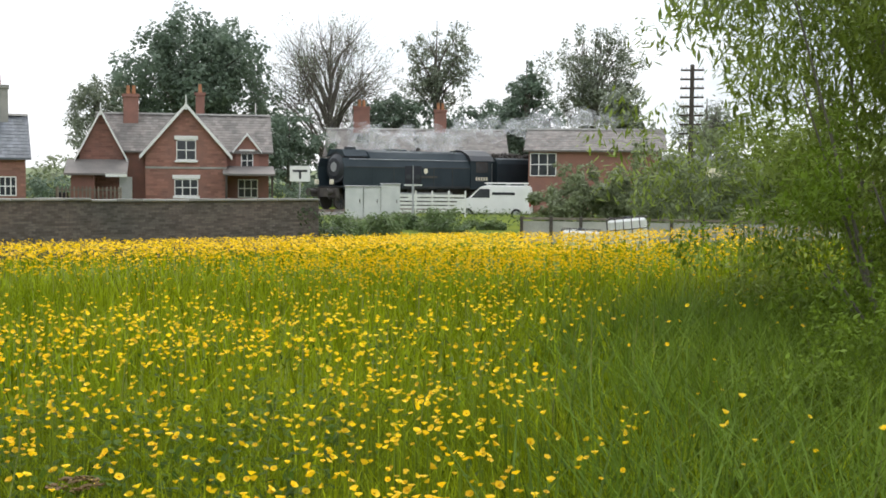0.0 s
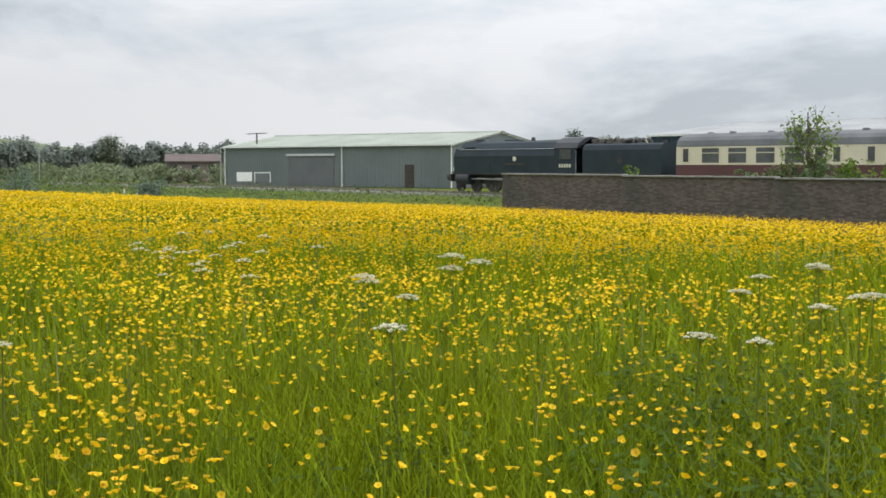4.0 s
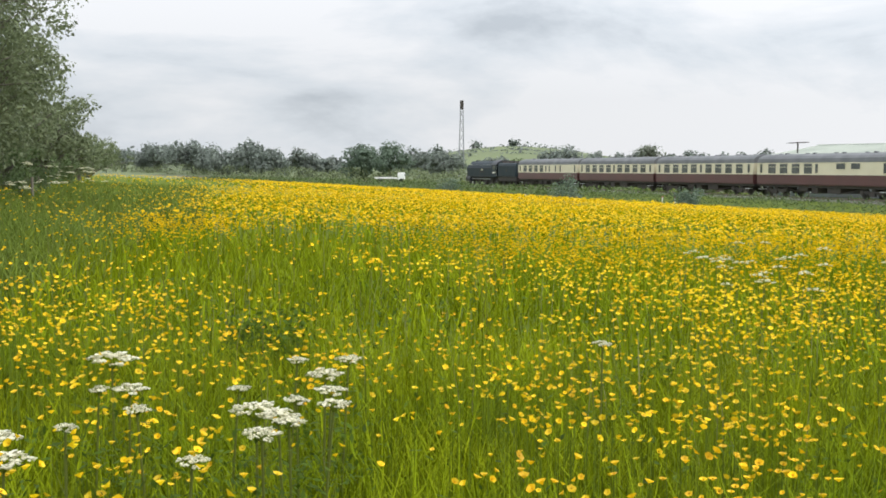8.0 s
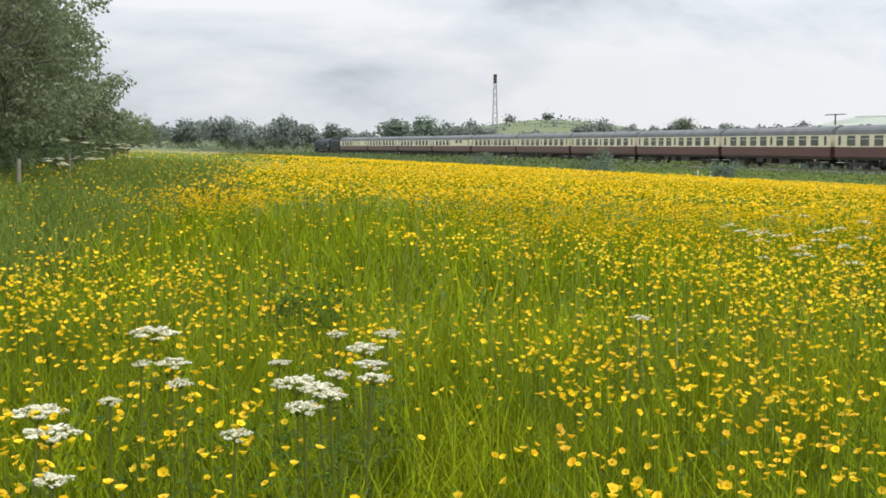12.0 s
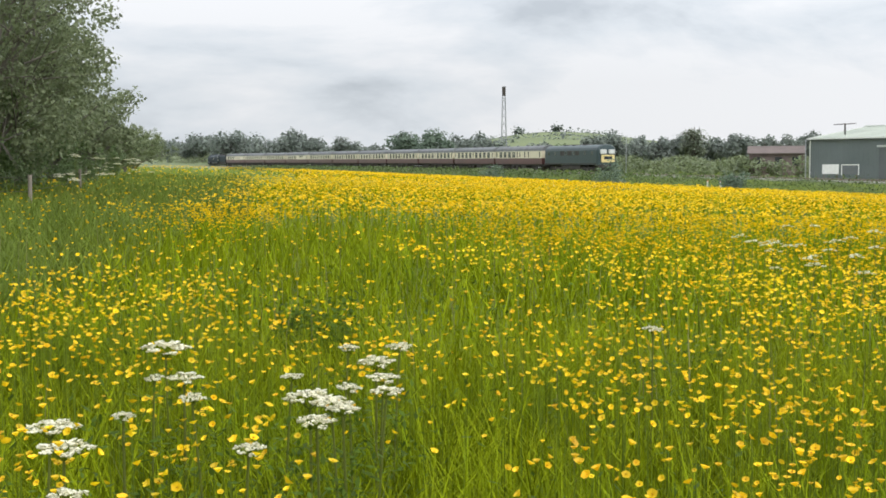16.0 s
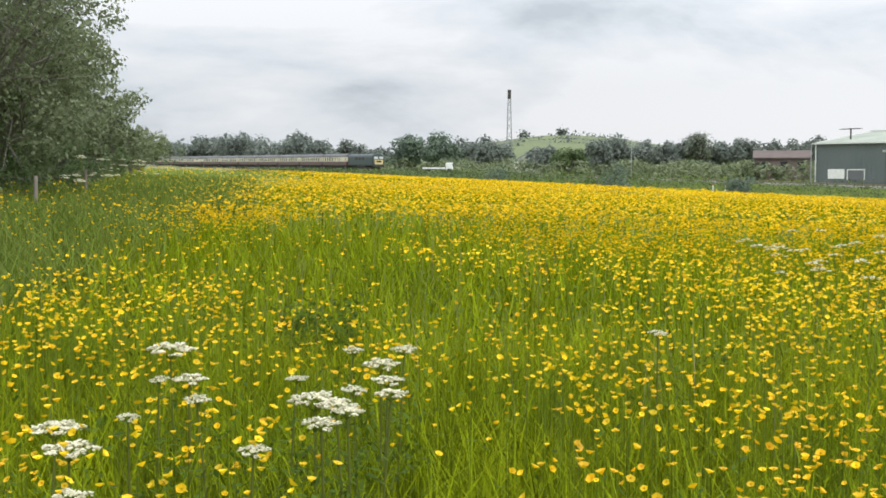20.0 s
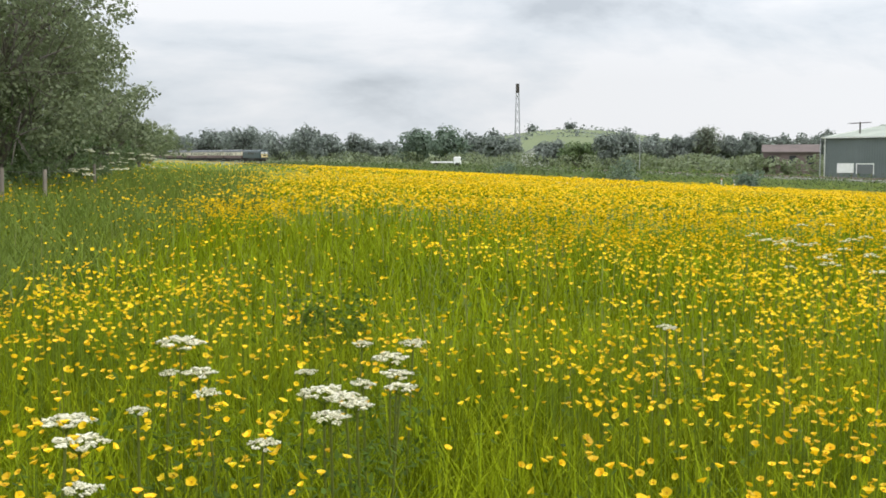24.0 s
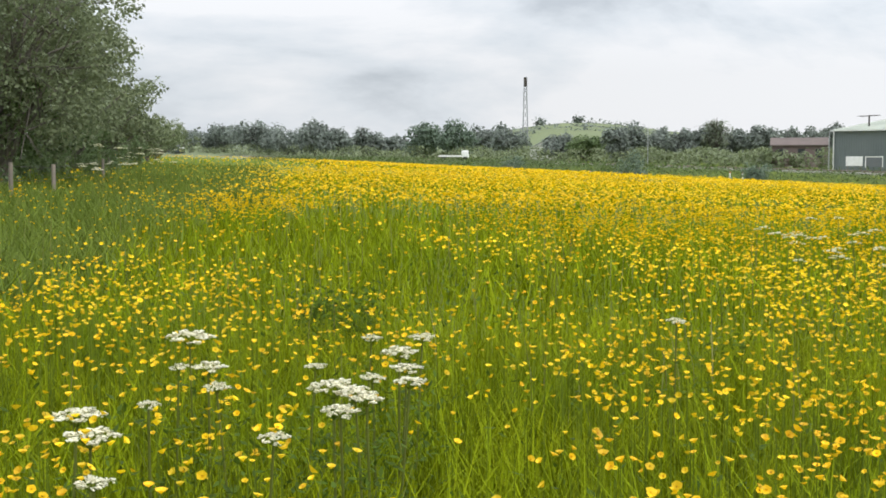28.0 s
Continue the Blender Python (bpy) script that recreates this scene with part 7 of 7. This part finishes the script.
def build_umbel(p, width, seed, group="cow parsley near the path", spent=False, rays=12, label="", fern=False):
    """A cow parsley plant: a ribbed stalk that forks into rays, each with a domed cluster of small white florets."""
    rng = random.Random(seed)
    g = ground_z(p)
    h = p.z - g
    t = thing("cow_parsley", Matrix.Translation((p.x, p.y, g)), label or ("spent brown cow parsley head in the meadow" if spent else "white flowering cow parsley head above the grass"), "wildflower", group)
    stalk = bmesh.new()
    lean = Vector((rng.uniform(-0.06, 0.06), rng.uniform(-0.06, 0.06), 0))
    node = Vector((0, 0, h - width * 0.35))
    rod(lean - Vector((0, 0, 0.05)), node, 0.005, 0.0035, 6, stalk)
    part("stalk", stalk, M_STALK, t)
    n = rays
    rv = bmesh.new()
    fl_v, fl_f = [], []
    for k in range(n):
        a = 2.4 * k
        r = width / 2 * math.sqrt((k + 0.4) / n)
        q = Vector((r * math.cos(a), r * math.sin(a), h - 0.15 * width * (r / (width / 2)) ** 2 + rng.uniform(-0.004, 0.004)))
        rod(node, q, 0.0013, 0.001, 4, rv)
        for j in range(20):
            b, rr = rng.uniform(0, 6.28), width * 0.13 * math.sqrt(rng.random())
            c = q + Vector((rr * math.cos(b), rr * math.sin(b), rng.uniform(-0.002, 0.004) - rr * 0.2))
            s = width * rng.uniform(0.032, 0.052)
            i0 = len(fl_v)
            tw = rng.uniform(0, 1.57)
            tip = (rng.uniform(-0.4, 0.4) * s, rng.uniform(-0.4, 0.4) * s)
            fl_v += [c + Vector((s * math.cos(tw), s * math.sin(tw), tip[0])), c + Vector((-s * math.sin(tw), s * math.cos(tw), tip[1])), c - Vector((s * math.cos(tw), s * math.sin(tw), tip[0])), c + Vector((s * math.sin(tw), -s * math.cos(tw), -tip[1])), c + Vector((0, 0, -s * 0.8))]
            fl_f += [(i0, i0 + 1, i0 + 2, i0 + 3), (i0 + 4, i0 + 1, i0), (i0 + 4, i0 + 3, i0 + 2)]
    part("rays", rv, M_STEM, t)
    if fern:
        nr = np.random.default_rng(seed)
        k = 110
        hh, a = nr.uniform(0.15, 0.8, k) * h, nr.integers(0, 5, k) * 1.26 + nr.normal(0, 0.25, k)
        out = nr.uniform(0.02, 0.16, k)
        v, f = leaves(np.stack([out * np.cos(a), out * np.sin(a), np.round(hh / 0.14) * 0.14 + out * 0.5 + nr.normal(0, 0.008, k)], -1), 0.011, nr, 0.2, 2.6)
        tagged(part("leaves", mesh_from("fern_leaves", v, f, M_HERB), None, t), kind="stuff")
    tagged(part("florets", mesh_from("florets", fl_v, fl_f, M_SPENT if spent else M_WHITE), None, t), kind="stuff")
    return t


def plant_umbels(yaw, seed, spots, spent=False):
    """Heads seen with the camera turned to yaw: heading and angle below the eye from there, distance, width of the head."""
    for i, (az, below, d, w) in enumerate(spots):
        p = eye_place(yaw) + at(az, d)
        p.z = EYE - d * math.tan(radians(below))
        build_umbel(p, w, seed + i, spent=spent, fern=d < 5)


def build_umbels():
    plant_umbels(0, 300, [(-13.05, 8.54, 4.39, 0.17), (-12.22, 10.06, 3.72, 0.11), (-11.86, 11.05, 3.38, 0.075), (-7.13, 10.25, 3.65, 0.07), (-4.38, 8.98, 4.17, 0.075), (-1.91, 8.91, 4.21, 0.095), (-3.02, 9.54, 3.93, 0.125), (-4.35, 10.85, 3.45, 0.075),
                          (-2.69, 10.36, 3.61, 0.10), (-2.56, 10.98, 3.40, 0.10), (-6.25, 11.1, 3.36, 0.15), (-5.2, 11.45, 3.26, 0.12), (-4.68, 11.80, 3.16, 0.09), (-5.95, 12.3, 3.02, 0.10), (-18.33, 11.88, 3.14, 0.135), (-17.78, 12.86, 2.89, 0.135),
                          (-9.23, 13.55, 2.74, 0.075), (10.35, 8.06, 4.66, 0.08), (-17.72, 15.09, 2.45, 0.08), (-13.61, 10.10, 3.70, 0.06), (-15.07, 11.75, 3.17, 0.06)])
    plant_umbels(60.3, 330, [(68.5, 8.7, 2.4, 0.16), (55.3, 11.55, 2.6, 0.17), (46.5, 14.2, 2.3, 0.14), (57.7, 2.95, 6.0, 0.13), (59.1, 3.2, 6.0, 0.13), (64.9, 4.2, 6.0, 0.13), (54.9, 4.0, 6.0, 0.12), (60.8, 4.9, 6.5, 0.13), (62.7, 5.0, 6.5, 0.15), (72.9, 5.7, 6.5, 0.12), (49.8, 5.7, 6.5, 0.12),
                             (52.2, 5.6, 6.5, 0.13), (45.0, 5.9, 6.5, 0.13), (43.0, 4.6, 8.0, 0.14), (66.0, 6.0, 6.2, 0.1), (58.5, 5.7, 6.0, 0.11), (69.0, 5.6, 6.6, 0.12), (61.0, 6.4, 6.0, 0.1), (54.0, 7.5, 5.0, 0.1), (57.0, 8.2, 4.6, 0.09), (42.5, 6.5, 6.0, 0.12)])
    plant_umbels(99.3, 360, [(91.8, 4.25, 4.4, 0.2), (87.6, 4.8, 4.4, 0.16), (92.9, 4.6, 4.4, 0.12), (90.0, 6.8, 4.4, 0.08), (92.2, 7.2, 4.4, 0.09), (79.6, 5.1, 6.0, 0.16), (88.0, 7.2, 4.2, 0.07)])
    plant_umbels(37.1, 380, [(24.0, 7.7, 4.5, 0.125), (38.9, 8.0, 4.8, 0.115), (41.6, 8.2, 4.6, 0.09), (44.7, 4.7, 8.0, 0.14), (23.4, 5.5, 8.0, 0.16), (41.0, 5.9, 6.5, 0.12), (46.4, 6.0, 6.6, 0.13), (27.5, 4.9, 9.5, 0.2), (28.9, 4.6, 9.5, 0.2), (42.0, 5.2, 7.5, 0.12), (52.0, 6.3, 5.5, 0.12), (51.0, 6.4, 5.6, 0.1)])
    plant_umbels(17.8, 395, [(28.7, 4.3, 9.5, 0.2), (26.8, 6.3, 6.5, 0.12), (24.5, 5.3, 8, 0.16)])
    plant_umbels(60.3, 500, [(62.2, 14.2, 2.3, 0.17), (56.7, 4.2, 6.0, 0.13)], spent=True)
    plant_umbels(99.3, 505, [(91.7, 6.0, 4.4, 0.18), (113.5, 14.0, 2.5, 0.1)], spent=True)
    # drifts further out and along the hedge
    rng = random.Random(8)
    for i in range(26):
        az, d = rng.gauss(17.5, 2.2), rng.uniform(9, 14)
        p = at(az, d)
        p.z = ground_z(p) + rng.uniform(0.55, 0.8)
        build_umbel(p, rng.uniform(0.1, 0.16), 600 + i, "cow parsley drift", rays=7)
    for i in range(40):
        d = rng.uniform(17, 48)
        az = -12.6 - 95 / d + rng.gauss(0, 1.0)
        p = at(az, d)
        p.z = ground_z(p) + rng.uniform(0.75, 1.35)
        build_umbel(p, rng.uniform(0.13, 0.24), 700 + i, "cow parsley along the hedge", rays=7)
    for i in range(14):
        az, d = rng.uniform(138.5, 143.5), rng.uniform(11, 15)
        p = at(az, d)
        p.z = ground_z(p) + rng.uniform(0.95, 1.25)
        build_umbel(p, rng.uniform(0.12, 0.2), 800 + i, "cow parsley by the willow", rays=7)


build_umbels()


def build_weeds():
    for i, (az, d, h, w) in enumerate(((-5.3, 6.7, 0.69, 0.55), (-6.3, 6.9, 0.66, 0.5), (47.5, 4.2, 0.5, 0.6), (30.5, 4.6, 0.5, 0.6), (12.0, 6.5, 0.5, 0.7), (100.0, 3.6, 0.5, 0.5), (83.0, 4.0, 0.5, 0.5), (-13.0, 3.2, 0.45, 0.4))):
        build_bush("weed_clump", az, d, h, w, "clump of broad dark green weeds in the meadow", M_HERB, 500, 0.022, 400 + i, 1.9, w, "wild plant", "weeds in the meadow")


build_weeds()


# ---- the train runs ----
def front_at(t):
    """How far along the line the front buffers are at t seconds."""
    late = np.interp(t, [0, 2, 4, 8, 11, 15, 18, 20, 21, 25, 28], [-0.6, -0.4, 0.5, 2.4, 3.6, 5.9, 7.2, 9.2, 11.2, 22, 32])
    return -46.5 + 29.1 * t - float(late)


def motions():
    times = [k * 0.5 for k in range(57)]
    train = [(LOCO, 10.1)] + [(c, 21.0 + 10.1 + 20.2 * k) for k, c in enumerate(COACHES)] + [(DIESEL, 21.0 + 20.2 * 11 + 9.9)]
    for ob, back in train:
        rows = []
        for t in times:
            p, h = rail_at(front_at(t) - back)
            rows.append((t, pose(p.x, p.y, 0, 0, 0, 90 - math.degrees(h))))
        walk(ob, rows)
    for k, puff in enumerate(STEAM):
        p = puff.matrix_basis.translation.copy()
        walk(puff, [(t, pose(p.x + 0.25 * t, p.y - 0.4 * t, p.z + 0.22 * t, 0, 0, 3 * t + 40 * k)) for t in (0.0, 4.0, 8.0, 16.0, 28.0)])


motions()
